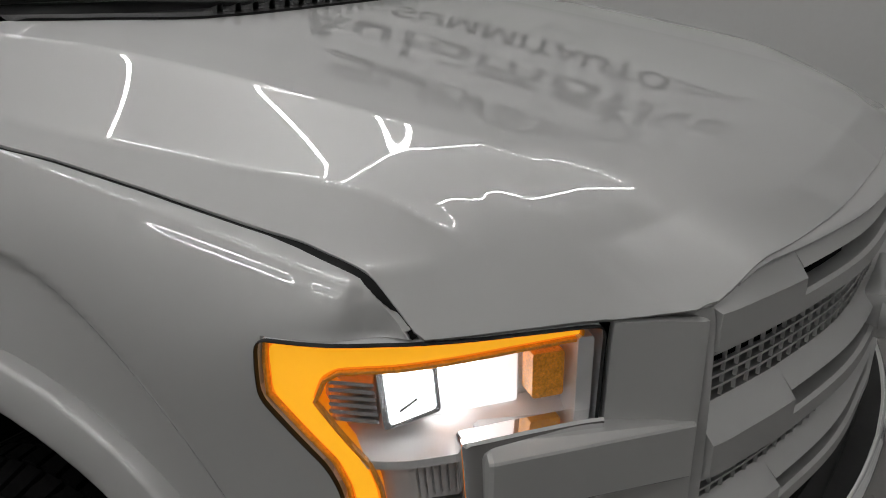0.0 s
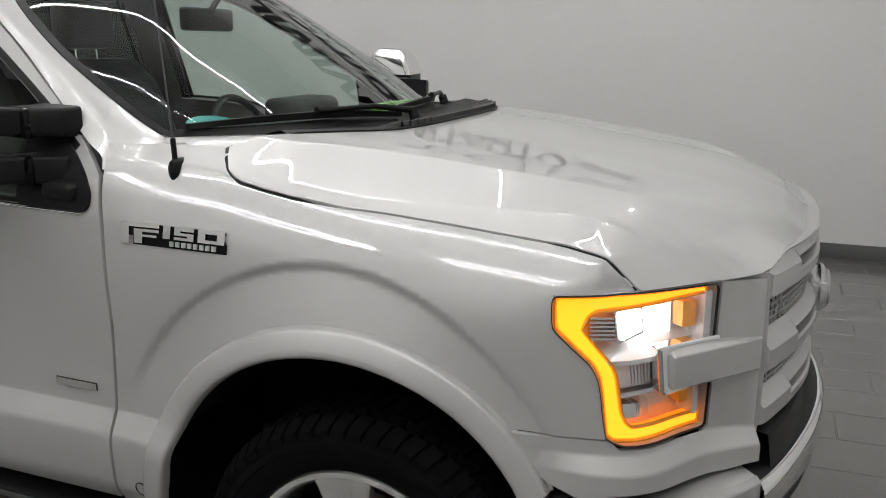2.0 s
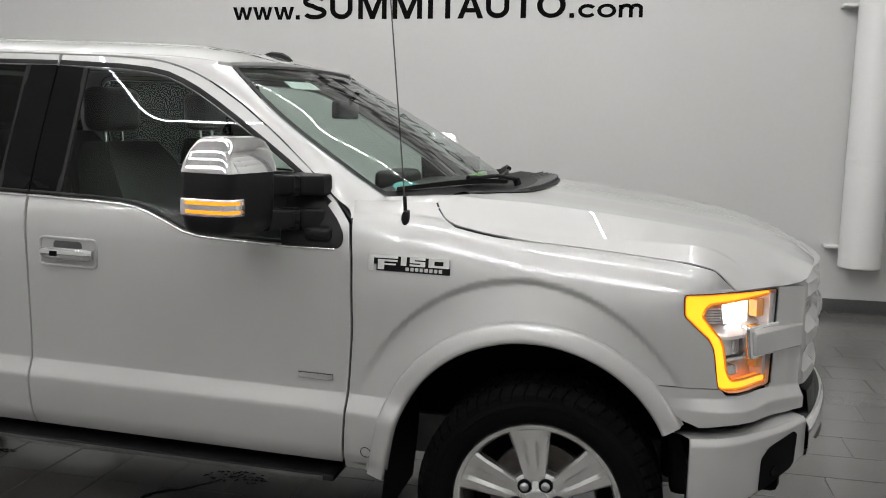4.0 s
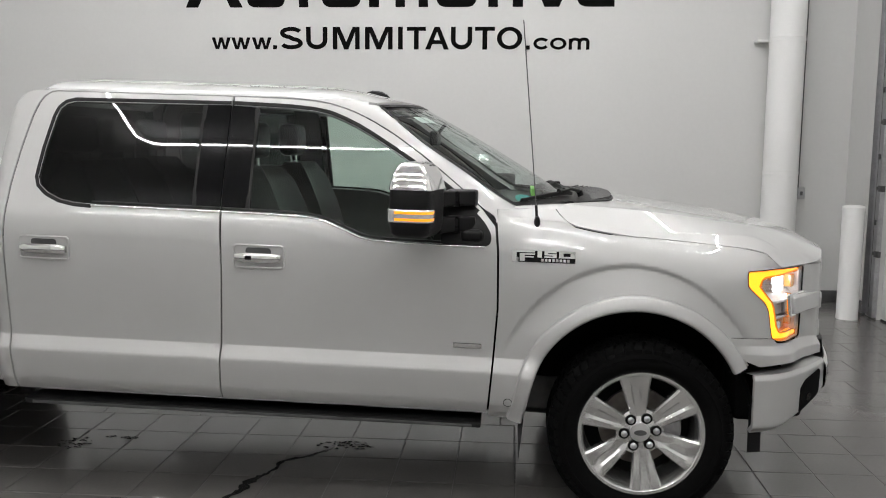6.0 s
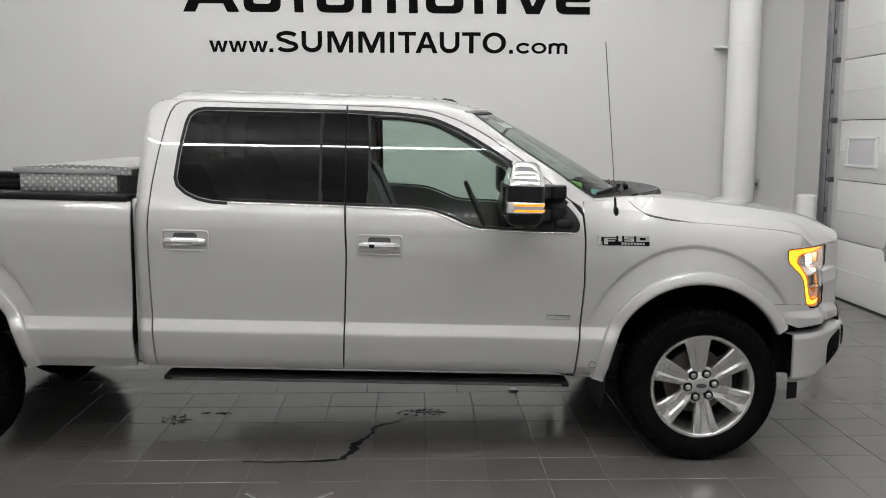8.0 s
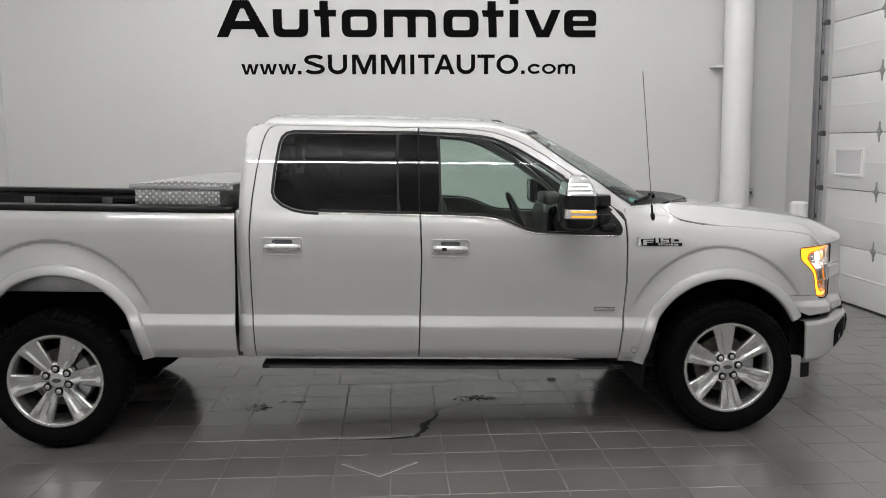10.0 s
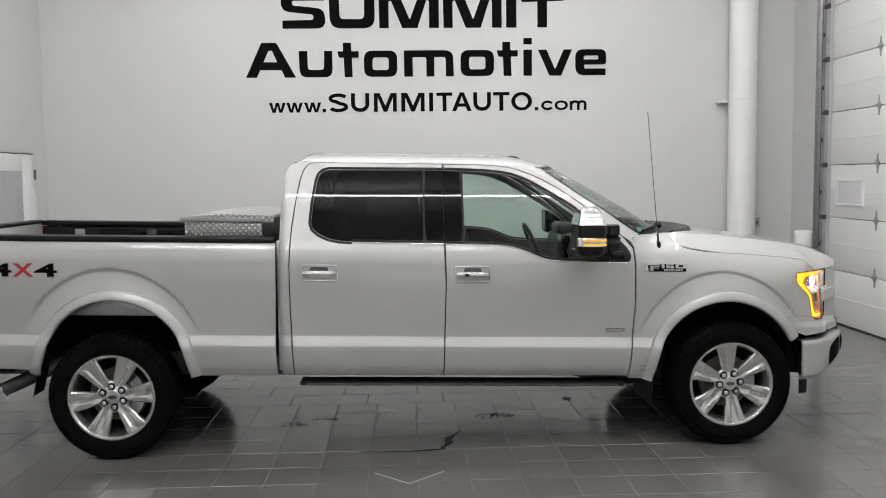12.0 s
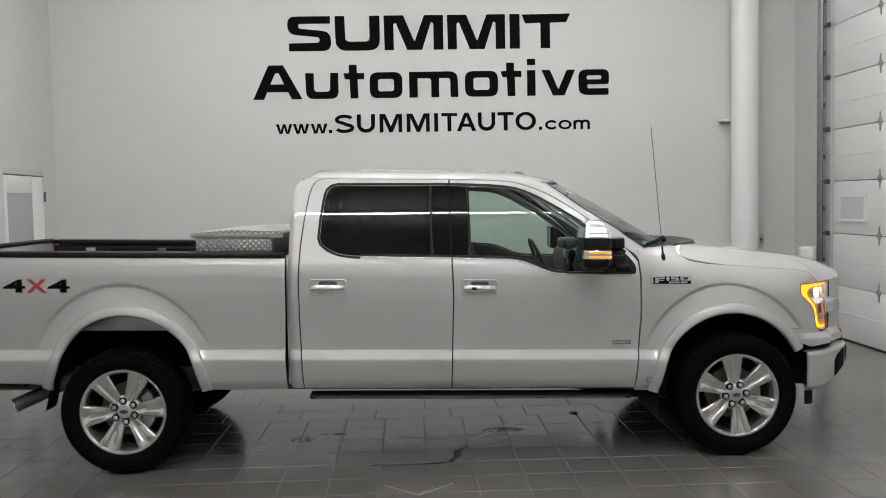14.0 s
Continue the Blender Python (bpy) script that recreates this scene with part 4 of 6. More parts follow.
def band(name, path, w0, w1, place, mat, parent, label="", closed=True, h=0.006, sides=(1,), shape=((0, None), (.12, .8), (.35, 1), (.65, 1), (.88, .8), (1, None))):
    """A moulding along a path on a surface, from w0 to w1 to its left, standing h proud with soft shoulders."""
    rows = [(w0 + (w1 - w0) * q, -0.004 if o is None else h * o) for q, o in shape]
    rings = [[Vector(place(p[0], p[1], o)) for p in inset(path, w, closed)] for w, o in rows]
    made = []
    for s in sides:
        bm = bmesh.new()
        vs = [[bm.verts.new((p.x, p.y * s, p.z)) for p in r] for r in rings]
        n = len(path)
        for a, b in zip(vs, vs[1:]):
            for i in range(n if closed else n - 1):
                j = (i + 1) % n
                bm.faces.new((a[i], a[j], b[j], b[i]))
        if not closed:
            bm.faces.new([r[0] for r in vs])
            bm.faces.new([r[-1] for r in vs][::-1])
        made.append(part(name, bm, mat, parent, label, sharp=50))
    return made


def arc(cx, cz, r, a0, a1, n=24):
    return [(cx + r * math.cos(radians(a0 + (a1 - a0) * i / n)), cz + r * math.sin(radians(a0 + (a1 - a0) * i / n))) for i in range(n + 1)]


# a wheel-arch flare: a rounded lip, a flat face and a crisp outer shoulder
FLARE = ((0, None), (.03, .55), (.09, .88), (.16, 1.0), (.30, 1.02), (.76, .80), (.82, .72), (.86, .5), (.90, None), (1, None))
# outlines on the side, as (x, height)
ARCH_FRONT = [(-.535, .474), (-.522, .53)] + arc(-.03, .533, .474, 172, 48, 26)
ARCH_REAR = [(-4.442, .53)] + arc(-3.955, .533, .455, 168, 12, 26) + [(-3.482, .50), (-3.472, .487)]
# plan of the shut line where the hood turns down to the lamp
HOOD_TIP = ((.44, .881), (.47, .880), (.495, .878), (.505, .8773), (.512, .877), (.52, .8765), (.53, .876), (.55, .876), (.565, .876), (.580, .877))
HOODLINE = [(-.385, 1.404), (-.37, 1.385), (-.345, 1.362), (-.30, 1.334), (-.24, 1.322), (-.17, 1.311), (-.06, 1.303), (.045, 1.298), (.2, 1.288), (.367, 1.275), (.40, 1.2725)] + [(x, hood_z(x, s) - .0015) for x, s in HOOD_TIP]
LAMP_LEFT = [(.429, 1.182), (.428, 1.150), (.431, 1.114), (.468, 1.080), (.508, 1.045), (.523, 1.018), (.530, .985), (.535, .945), (.545, .893)]
FENDER = [(-.668, .478), (-.646, .73), (-.628, .97), (-.629, 1.22), (-.637, 1.33), (-.640, 1.404)] + HOODLINE + LAMP_LEFT + [(.30, .893)] + ARCH_FRONT[::-1][1:]
F_DOOR_UP = [(-.676, .497), (-.655, .73), (-.637, .97), (-.639, 1.22), (-.649, 1.33), (-.704, 1.397), (-.81, 1.493), (-.90, 1.562), (-.995, 1.632), (-1.10, 1.702), (-1.20, 1.759), (-1.27, 1.792), (-1.341, 1.818), (-1.41, 1.836), (-1.479, 1.847), (-1.60, 1.854), (-1.853, 1.857)]
F_WIN = [(-1.853, 1.818), (-1.60, 1.812), (-1.485, 1.803), (-1.41, 1.790), (-1.348, 1.768), (-1.28, 1.738), (-1.21, 1.700), (-1.10, 1.635), (-1.0, 1.572), (-.90, 1.508), (-.823, 1.455), (-.73, 1.380), (-.69, 1.335), (-.668, 1.290), (-.672, 1.258), (-.69, 1.247)]
F_BELT = [(-.85, 1.247), (-1.10, 1.252), (-1.18, 1.256), (-1.237, 1.268), (-1.30, 1.295), (-1.371, 1.323), (-1.42, 1.337), (-1.48, 1.345), (-1.60, 1.349), (-1.854, 1.353)]
F_DOOR = F_DOOR_UP + F_WIN + F_BELT + [(-1.850, 1.10), (-1.872, .497)]
R_WIN = [(-1.866, 1.353), (-2.45, 1.358), (-2.53, 1.362), (-2.60, 1.375), (-2.66, 1.402), (-2.70, 1.435), (-2.712, 1.47), (-2.70, 1.60), (-2.677, 1.742), (-2.664, 1.780), (-2.640, 1.803), (-2.60, 1.814), (-1.865, 1.819)]
R_DOOR = [(-1.865, 1.857), (-2.69, 1.857), (-2.72, 1.852), (-2.748, 1.832), (-2.766, 1.80), (-2.784, 1.744), (-2.81, 1.60), (-2.832, 1.428), (-2.838, 1.34), (-2.846, 1.20), (-2.845, .90), (-2.840, .74), (-2.831, .497), (-1.880, .497), (-1.858, 1.10)] + R_WIN
C_POST = [(-2.839, .497), (-2.848, .74), (-2.853, .90), (-2.854, 1.20), (-2.846, 1.34), (-2.840, 1.428), (-2.818, 1.60), (-2.792, 1.745), (-2.774, 1.803), (-2.755, 1.836), (-2.724, 1.857), (-2.70, 1.8615), (-2.80, 1.861), (-2.845, 1.845), (-2.872, 1.81), (-2.888, 1.76), (-2.905, 1.60), (-2.913, 1.40), (-2.922, 1.0), (-2.922, .74), (-2.915, .497)]
BED = [(-2.943, .488), (-2.948, .75), (-2.940, 1.0), (-2.935, 1.345), (-5.10, 1.345), (-5.10, .60), (-5.06, .55), (-4.46, .525)] + ARCH_REAR


def wheel(rot):
    w = thing("wheel", "", "")
    # tyre
    R, H = 0.404, 0.1375
    prof = [(.268, -.100), (.275, -.112), (.288, -.122), (.315, -.1335), (.345, -.1365), (.362, -.130), (.376, -.120), (.386, -.108), (.392, -.09), (.393, 0.0),
            (.392, .09), (.386, .108), (.376, .120), (.345, .1365), (.300, .128), (.268, .100)]
    t = part("tyre", revolve(prof, 72), RUBBER, w)
    bm = bmesh.new()
    n = 58
    for row, (d0, d1, r0, skew) in enumerate(((-.1330, -.088, .366, 0), (-.083, -.045, .389, 1), (-.040, .040, .389, 2), (.045, .083, .389, 3), (.088, .1330, .366, 4))):
        for i in range(n):
            a = 2 * math.pi * (i + 0.5 * (row % 2)) / n
            ha = math.pi / n * 0.76
            k = 0.014 if row % 2 else -0.014
            pts = []
            for dd, off in ((d0, -k), (d1, k)):
                lo = 0.379 if (row in (0, 4) and abs(dd) > 0.1) else 0.404
                for sgn in (-1, 1):
                    for rr in (r0 - 0.004, lo):
                        pts.append(bm.verts.new((rr * math.cos(a + off + sgn * ha), dd, rr * math.sin(a + off + sgn * ha))))
            for f in ((1, 3, 7, 5), (0, 1, 5, 4), (3, 2, 6, 7), (0, 2, 3, 1), (4, 5, 7, 6)):
                bm.faces.new([pts[q] for q in f])
    part("tread", bm, RUBBER, t, sharp=20)
    # raised ring on the sidewall
    part("sidewall_ring", revolve([(.338, -.1355), (.340, -.1385), (.344, -.1385), (.346, -.1355)], 64), RUBBER, t)
    # rim: lip and barrel
    prof = [(.268, -.096), (.276, -.106), (.2775, -.114), (.274, -.119), (.262, -.118), (.256, -.112), (.249, -.095), (.243, -.03), (.238, .09)]
    rim = part("rim", revolve(prof, 72), POLISHED, w)
    rot0 = radians(rot)
    for i in range(6):
        a = rot0 + i * math.pi / 3
        c, s = math.cos(a), math.sin(a)
        rings = []
        for r, hw, d, dip in ((.045, .030, -.084, .000), (.075, .036, -.086, .001), (.105, .041, -.090, .006), (.150, .050, -.100, .010), (.205, .060, -.109, .010), (.240, .068, -.113, .006), (.262, .082, -.115, .002)):
            sec = [(-hw, d + .040), (-hw, d + .008), (-hw * .86, d), (-hw * .42, d - .001), (-hw * .22, d + dip), (hw * .22, d + dip), (hw * .42, d - .001), (hw * .86, d), (hw, d + .008), (hw, d + .040)]
            rings.append([(r * c - q * s, y, r * s + q * c) for q, y in sec])
        part("spoke", loft(rings), POLISHED, rim)
    part("hub", revolve([(.001, -.092), (.036, -.092), (.044, -.089), (.048, -.086), (.094, -.084), (.103, -.079), (.108, -.066), (.109, -.05)], 40), POLISHED, rim)
    cap = part("centre_cap", revolve([(.001, -.1005), (.030, -.100), (.040, -.098), (.0435, -.090)], 32), SATIN, rim)
    ov = revolve([(.001, -.1035), (.027, -.103), (.029, -.099)], 24)
    for v in ov.verts:
        v.co.z *= 0.45
    part("emblem", ov, DARK_METAL, cap, "dark oval emblem")
    for i in range(6):
        a = rot0 + (i + 0.5) * math.pi / 3
        x, z = .070 * math.cos(a), .067 * math.sin(a)
        # raised near-black disc in place of the shaded lug pocket
        part("lug_pocket", tube((x, -.072, z), (x, -.0905, z), .0235, 20), VOID, rim)
        b = tube((x, -.070, z), (x, -.097, z), .0135, 6)
        merge(b, tube((x, -.098, z), (x, -.106, z), .0148, 12, r2=.007))
        part("lug_nut", b, GALV, rim)
    part("valve", tube((.222 * math.cos(rot0 + 5.0), -.09, .222 * math.sin(rot0 + 5.0)), (.208 * math.cos(rot0 + 5.0), -.108, .208 * math.sin(rot0 + 5.0)), .0045, 8), BLACK, rim)
    # brake behind the spokes
    part("brake_disc", revolve([(.001, -.02), (.085, -.02), (.09, .0), (.172, .0), (.172, .03), (.001, .03)], 48), RUST_METAL, w, "rusty iron brake disc")
    rings = [[(r * math.cos(a), d, r * math.sin(a)) for r, d in ((.115, -.035), (.185, -.035), (.19, -.02), (.19, .05), (.115, .05))] for a in [radians(-40 + 8 * j) for j in range(11)]]
    part("caliper", loft(rings), GALV, w, "grey brake caliper")
    # near-black disc that puts shade behind the spokes
    part("wheel_back", revolve([(.001, .05), (.235, .06), (.235, .09), (.001, .09)], 40), VOID, w)
    return w


def truck():
    t = thing("pickup_truck", "silver four-door pickup truck with lit headlights on grey tiles", "pickup truck")
    both = (1, -1)

    # ---- painted panels of the side
    fender_crease = [(-.62 + .008 * i, TOP(-.62 + .008 * i) - GAP_DROP - .015 * FACET + off) for i in range(145) for off in (-.006, .0, .006)]
    for name, outline, gap in (("front_fender", FENDER, .012), ("front_door", F_DOOR, .03), ("rear_door", R_DOOR, .03), ("rear_pillar", C_POST, .03), ("bed_side", BED, .016)):
        made = skin(name, outline, gap, on_side, (0, -1, 0), PAINT, t, sides=both, flange=.02, rows=(.680, .692, .698, .712, .736, .749, .754, .762, .776), lines=fender_crease if name == "front_fender" else ())
        if name == "front_door":
            front_doors = made
        if name == "rear_door":
            rear_doors = made
        if name == "bed_side":
            bed_sides = made
        if name == "front_fender":
            fenders = made

    # dark sheet and strips that imitate the shade in the shut lines
    ring = [(-.62, .50), (-.62, 1.22), (-2.90, 1.22), (-2.90, .50)]
    skin("inner_shell", ring, .08, lambda x, z: on_side(x, z, -.035), (0, -1, 0), VOID, t, "dark backing sheet in place of shade in the shut lines", flange=0, sides=both)
    for nm, pth in (("door_gap_seal", [(-.630, 1.20), (-.640, 1.335), (-.702, 1.404), (-.81, 1.499), (-.995, 1.638), (-1.20, 1.765), (-1.341, 1.824), (-1.479, 1.853), (-1.86, 1.862), (-2.70, 1.862), (-2.755, 1.838), (-2.777, 1.80), (-2.795, 1.745), (-2.82, 1.60), (-2.845, 1.40), (-2.853, 1.2)]), ("door_gap_seal", [(-1.859, 1.35), (-1.859, 1.84)])):
        band(nm, dense(pth, .03, False), -.006, .006, lambda x, z, o: on_side(x, min(z, 1.861), -.012 + o), SEAL, t, closed=False, h=.002, sides=both)
    # black strip laid in for the shadow of the hood gap
    band("hood_edge_seal", dense([(x, z + .002) for x, z in HOODLINE], .012, False), -.007, .007, lambda x, z, o: on_side(x, z - .004, o - .013), SEAL, t, "black strip standing in for the hood gap's shadow", closed=False, h=.002, sides=both)

    # ---- hood, roof, windshield pillars
    rear = Smooth((-.87, -.38), (-.75, -.33), (-.6, -.205), (-.452, -.112), (-.25, -.075), (0, -.065), (.25, -.075), (.452, -.112), (.6, -.205), (.75, -.33), (.87, -.38))

    def hood_out(x, z):
        lo, hi = 0.66, 0.975
        for i in range(30):
            m = (lo + hi) / 2
            lo, hi = (m, hi) if hood_z(x, m) > z else (lo, m)
        return lo

    near = inset([(x, -hood_out(x, z)) for x, z in dense(HOODLINE[:-len(HOOD_TIP)], .03, False)] + [(x, -s) for x, s in HOOD_TIP], .0055, False)
    tip = -near[-1][1] - .003
    nose = [(X_OF_S(abs(y)) - 0.002, y) for y in [-tip + 2 * tip * i / 90 for i in range(91)]]
    hood_rim = near + nose + [(x, -y) for x, y in near[::-1]] + [(rear(y), y) for y in [.80 - .05 * i for i in range(33)]]
    creases = []
    for sgn in both:
        for off in (-.0065, 0.0, .0065):
            creases += [(-.42 + .008 * i, sgn * (f(-.42 + .008 * i) + off)) for f in (CREASE_2, CREASE_3, lambda v: DOME_EDGE) for i in range(160)]
        for q in [.01 + .006 * i for i in range(148)]:
            d = Vector((NOSE_BREAK(q + .003) - NOSE_BREAK(q - .003), .006)).normalized()
            creases += [(NOSE_BREAK(q) + d.y * off, sgn * (q - d.x * off)) for off in (-.012, -.006, .0, .006, .012)]
    skin("hood", hood_rim, .0115, on_hood, (0, 0, 1), PAINT, t, flange=.012, lines=creases)
    rim = [(-1.07 - .135 * abs(u) ** 2.6, -.665 * u) for u in [1 - .1 * i for i in range(21)]]
    side = [(-1.25, .685), (-1.30, .697), (-1.36, .706), (-1.46, .7125), (-1.8, .7145), (-2.70, .7145), (-2.80, .700), (-2.835, .68), (-2.855, .62)]
    roof_rim = rim + side + [(x, -y) for x, y in side[::-1]]
    skin("roof", roof_rim, .035, on_roof, (0, 0, 1), PAINT, t, flange=.02)
    # pillars beside the windshield
    door_edge = [(-1.36, 1.828), (-1.30, 1.810), (-1.20, 1.765), (-1.10, 1.708), (-1.02, 1.655), (-.93, 1.592), (-.86, 1.537), (-.78, 1.473), (-.705, 1.408), (-.655, 1.375), (-.644, 1.345)]
    on_glass = [1.0, .93, .80, .66, .52, .37, .26, .15, .06, .0, -.02]
    rings = []
    for (x, z), v in zip(door_edge, on_glass):
        a = B(x, -SIDE(min(z, 1.862)) + .001, z)
        b = shield(-1.0, max(0, v)) if v >= 0 else B(-.50, -.82, 1.405)
        n = Vector((0.30, -0.80, 0.50)).normalized()
        out = (a - b).length * 0.10
        row = [a + Vector((0, .025, -.01)), a]
        for k in (0.12, 0.3, 0.5, 0.7, 0.88):
            row.append(a.lerp(b, k) + n * out * math.sin(math.pi * k))
        row += [b, b + Vector((-.015, .015, -.015))]
        rings.append(row)
    fine = []
    last = len(rings) - 1
    for i in range(last):
        r0, r1, r2, r3 = rings[max(0, i - 1)], rings[i], rings[i + 1], rings[min(last, i + 2)]
        for j in range(6):
            q = j / 6
            fine.append([b + ((c - a) * q + (2 * a - 5 * b + 4 * c - d) * q * q + (3 * b - a - 3 * c + d) * q ** 3) * 0.5 for a, b, c, d in zip(r0, r1, r2, r3)])
    fine.append(rings[-1])
    for s in both:
        part("windshield_pillar", loft([[(p.x, p.y * s, p.z) for p in r] for r in fine], closed=False), PAINT, t, sharp=60)
    # painted rail between the roof and the doors
    door_top = Smooth((-2.80, 1.857), (-1.853, 1.857), (-1.60, 1.854), (-1.479, 1.847), (-1.41, 1.836), (-1.341, 1.818), (-1.27, 1.792), (-1.20, 1.759))
    roof_out = Smooth((-2.80, .700), (-2.70, .7145), (-1.8, .7145), (-1.46, .7125), (-1.36, .706), (-1.30, .697), (-1.25, .685), (-1.20, .660))
    rings = []
    for i in range(49):
        x = -2.74 + 1.50 * i / 48
        z = min(1.8615, door_top(x) + .006)
        a, y = B(x, -SIDE(z), z), -roof_out(x)
        b = B(x, y, roof_z(x, y) - .001)
        rings.append([a + Vector((0, .012, -.012)), a, a.lerp(b, .35) + Vector((0, -.0012, .002)), a.lerp(b, .7) + Vector((0, -.0008, .0015)), b, b + Vector((0, .02, -.012))])
    for s in both:
        part("roof_rail", loft([[(p.x, p.y * s, p.z) for p in r] for r in rings], closed=False), PAINT, t, sharp=60)
    # windshield, with its black border
    us = [(-1 + i / 14) for i in range(29)]
    vs = [j / 14 for j in range(15)]
    verts = [shield(u * .995, v) for v in vs for u in us]
    n = len(us)
    faces = [(j * n + i, j * n + i + 1, (j + 1) * n + i + 1, (j + 1) * n + i) for j in range(len(vs) - 1) for i in range(n - 1)]
    ws = put_mesh("windshield", verts, faces, GLASS_SHIELD, t, "clear laminated windshield", sharp=0)
    border = [(u, 0.0) for u in us] + [(1.0, v) for v in vs[1:]] + [(-u, 1.0) for u in us[1:]] + [(-1.0, 1 - v) for v in vs[1:-1]]
    bm = bmesh.new()
    o, q = [], []
    for u, v in border:
        o.append(bm.verts.new(shield(u, v) + Vector((.002, 0, .003))))
        q.append(bm.verts.new(shield(u * .978, 0.05 + v * .925) + Vector((.002, 0, .003))))
    for i in range(len(o)):
        j = (i + 1) % len(o)
        bm.faces.new((o[i], o[j], q[j], q[i]))
    part("windshield_border", bm, SEAL, ws, "black printed border")
    part("tint_sticker", loft([[shield(u, v) + Vector((-.004, 0, -.005)) for v in (.80, .835, .87)] for u in (-.76, -.69, -.62, -.55)], closed=False), PAPER, ws, "small pale sticker")

    # ---- cowl: louvred black panel between hood and windshield
    cow, corner = [], []
    for i in range(87):
        y = -.86 + 1.72 * i / 86
        u = max(-1, min(1, y / .80))
        front = B(rear(y) + .004, y, hood_z(rear(y), y) + .004)
        back = shield(u, 0.015) if abs(y) < .80 else B(-.565, y, 1.402)
        if abs(y) <= .701:
            cow.append([front + Vector((0, 0, -.03)), front, front.lerp(back, .12) + Vector((0, 0, .006)), front.lerp(back, .6) + Vector((0, 0, -.012)), back])
        if y < -.69:
            front.z -= .006
            corner.append([front + Vector((0, 0, -.02)), front + Vector((-.006, 0, 0)), front.lerp(back, .3) + Vector((0, 0, .002)), front.lerp(back, .7), back])
    c = part("cowl_panel", loft(cow, closed=False), BLACK, t, "black plastic cowl panel with louvres", sharp=40)
    for s in both:
        part("cowl_corner", loft([[(p.x, p.y * s, p.z) for p in r] for r in corner], closed=False), PAINT, t, "silver panel beside the cowl", sharp=50)
    for i in range(28):
        y = -.42 + .98 * i / 27
        if abs(y - .07) < .016:
            continue
        a, b = rear(y) - .006, rear(y) - .100
        z0, z1 = hood_z(rear(y), y) + .014, 1.416
        bm = loft([[B(x, y + d + k, z + h) for x, z, k in ((a, z0, 0.0), (b, z1, .030))] for d, h in ((-.010, -.008), (-.008, .005), (.005, .007), (.006, -.008))], closed=False, caps=False)
        part("louvre", bm, LOUVRE, c)
    # near-black sheet that puts shade between the louvres
    part("cowl_slot", loft([[B(rear(y) - x, y, z) for x, z in ((.010, hood_z(rear(y), y) + .007), (.095, 1.411))] for y in [-.43 + 1.0 * i / 24 for i in range(25)]], closed=False, caps=False), VOID, c)
    for i in range(6):
        y = -.66 + .036 * i
        bm = loft([[B(x, y + d, 1.411 + h) for x in (rear(y) - .035, rear(y) - .12)] for d, h in ((-.009, -.004), (-.007, .006), (.004, .008), (.005, -.004))], closed=False, caps=False)
        part("louvre", bm, LOUVRE, c)
    # ---- wipers
    for y0, y1, y2 in ((-.06, -.70, -.06), (.62, .02, .64)):
        w = part("wiper", tube(shield(y0 / .75, .0) + Vector((.06, 0, .008)), shield(y0 / .75, .0) + Vector((.05, 0, .036)), .016, 16), BLACK, t, "black wiper arm and blade")
        e0, e1 = shield(y1 / .75, .055) + Vector((.012, 0, .010)), shield(y2 / .75, .012) + Vector((.016, 0, .016))
        bl = []
        for i in range(25):
            p = e0.lerp(e1, i / 24) + Vector((.05, 0, .012)) * math.sin(math.pi * i / 24)
            h = .005 + .006 * math.sin(math.pi * i / 24)
            bl.append([p + Vector((-.008, 0, -.010)), p + Vector((.008, 0, -.008)), p + Vector((.010, 0, h)), p + Vector((-.005, 0, h))])
        part("blade", loft(bl), SEAL, w)
        p, q = shield(y0 / .75, .0) + Vector((.05, 0, .034)), e0.lerp(e1, .5) + Vector((.06, 0, .026))
        arm = tube(p, p.lerp(q, .5) + Vector((.008, 0, .012)), .010, 8, r2=.008)
        tube(p.lerp(q, .5) + Vector((.008, 0, .012)), q, .008, 8, bm=arm, r2=.006)
        part("arm", arm, BLACK, w)
        part("blade_clip", tube(q + (e0 - e1).normalized() * .03, q - (e0 - e1).normalized() * .03, .011, 8), SEAL, w)

    # ---- side windows
    front_glass = [(-1.742, 1.352)] + F_BELT[::-1][2:] + F_WIN[::-1][:-1] + [(-1.742, 1.812)]
    rear_glass = [(-1.985, 1.815)] + R_WIN[::-1][1:-1] + [(-1.985, 1.354)]
    for k, s in enumerate(both):
        g = skin("window_glass", front_glass, .05, lambda x, z: on_side(x, z, -.008), (0, -1, 0), GLASS_CLEAR, front_doors[k], "clear green-tinted window glass", flange=0, sides=(s,))
        g[0].visible_shadow = True
        skin("window_glass", rear_glass, .05, lambda x, z: on_side(x, z, -.008), (0, -1, 0), GLASS_DARK, rear_doors[k], "dark privacy window glass", flange=0, sides=(s,))
        fp = [(-1.859, 1.354), (-1.745, 1.352), (-1.745, 1.811), (-1.858, 1.817)]
        rp = [(-1.982, 1.356), (-1.866, 1.354), (-1.865, 1.818), (-1.982, 1.816)]
        skin("pillar_cover", fp, .05, lambda x, z: on_side(x, z, -.002), (0, -1, 0), GLOSS_BLACK, front_doors[k], "gloss black pillar cover", flange=.01, sides=(s,))
        skin("pillar_cover", rp, .05, lambda x, z: on_side(x, z, -.002), (0, -1, 0), GLOSS_BLACK, rear_doors[k], "gloss black pillar cover", flange=.01, sides=(s,))
        band("window_seal", dense(F_WIN[:-4], .04, False), -.001, .022, lambda x, z, o: on_side(x, z, o - .002), SEAL, front_doors[k], closed=False, h=.004, sides=(s,))
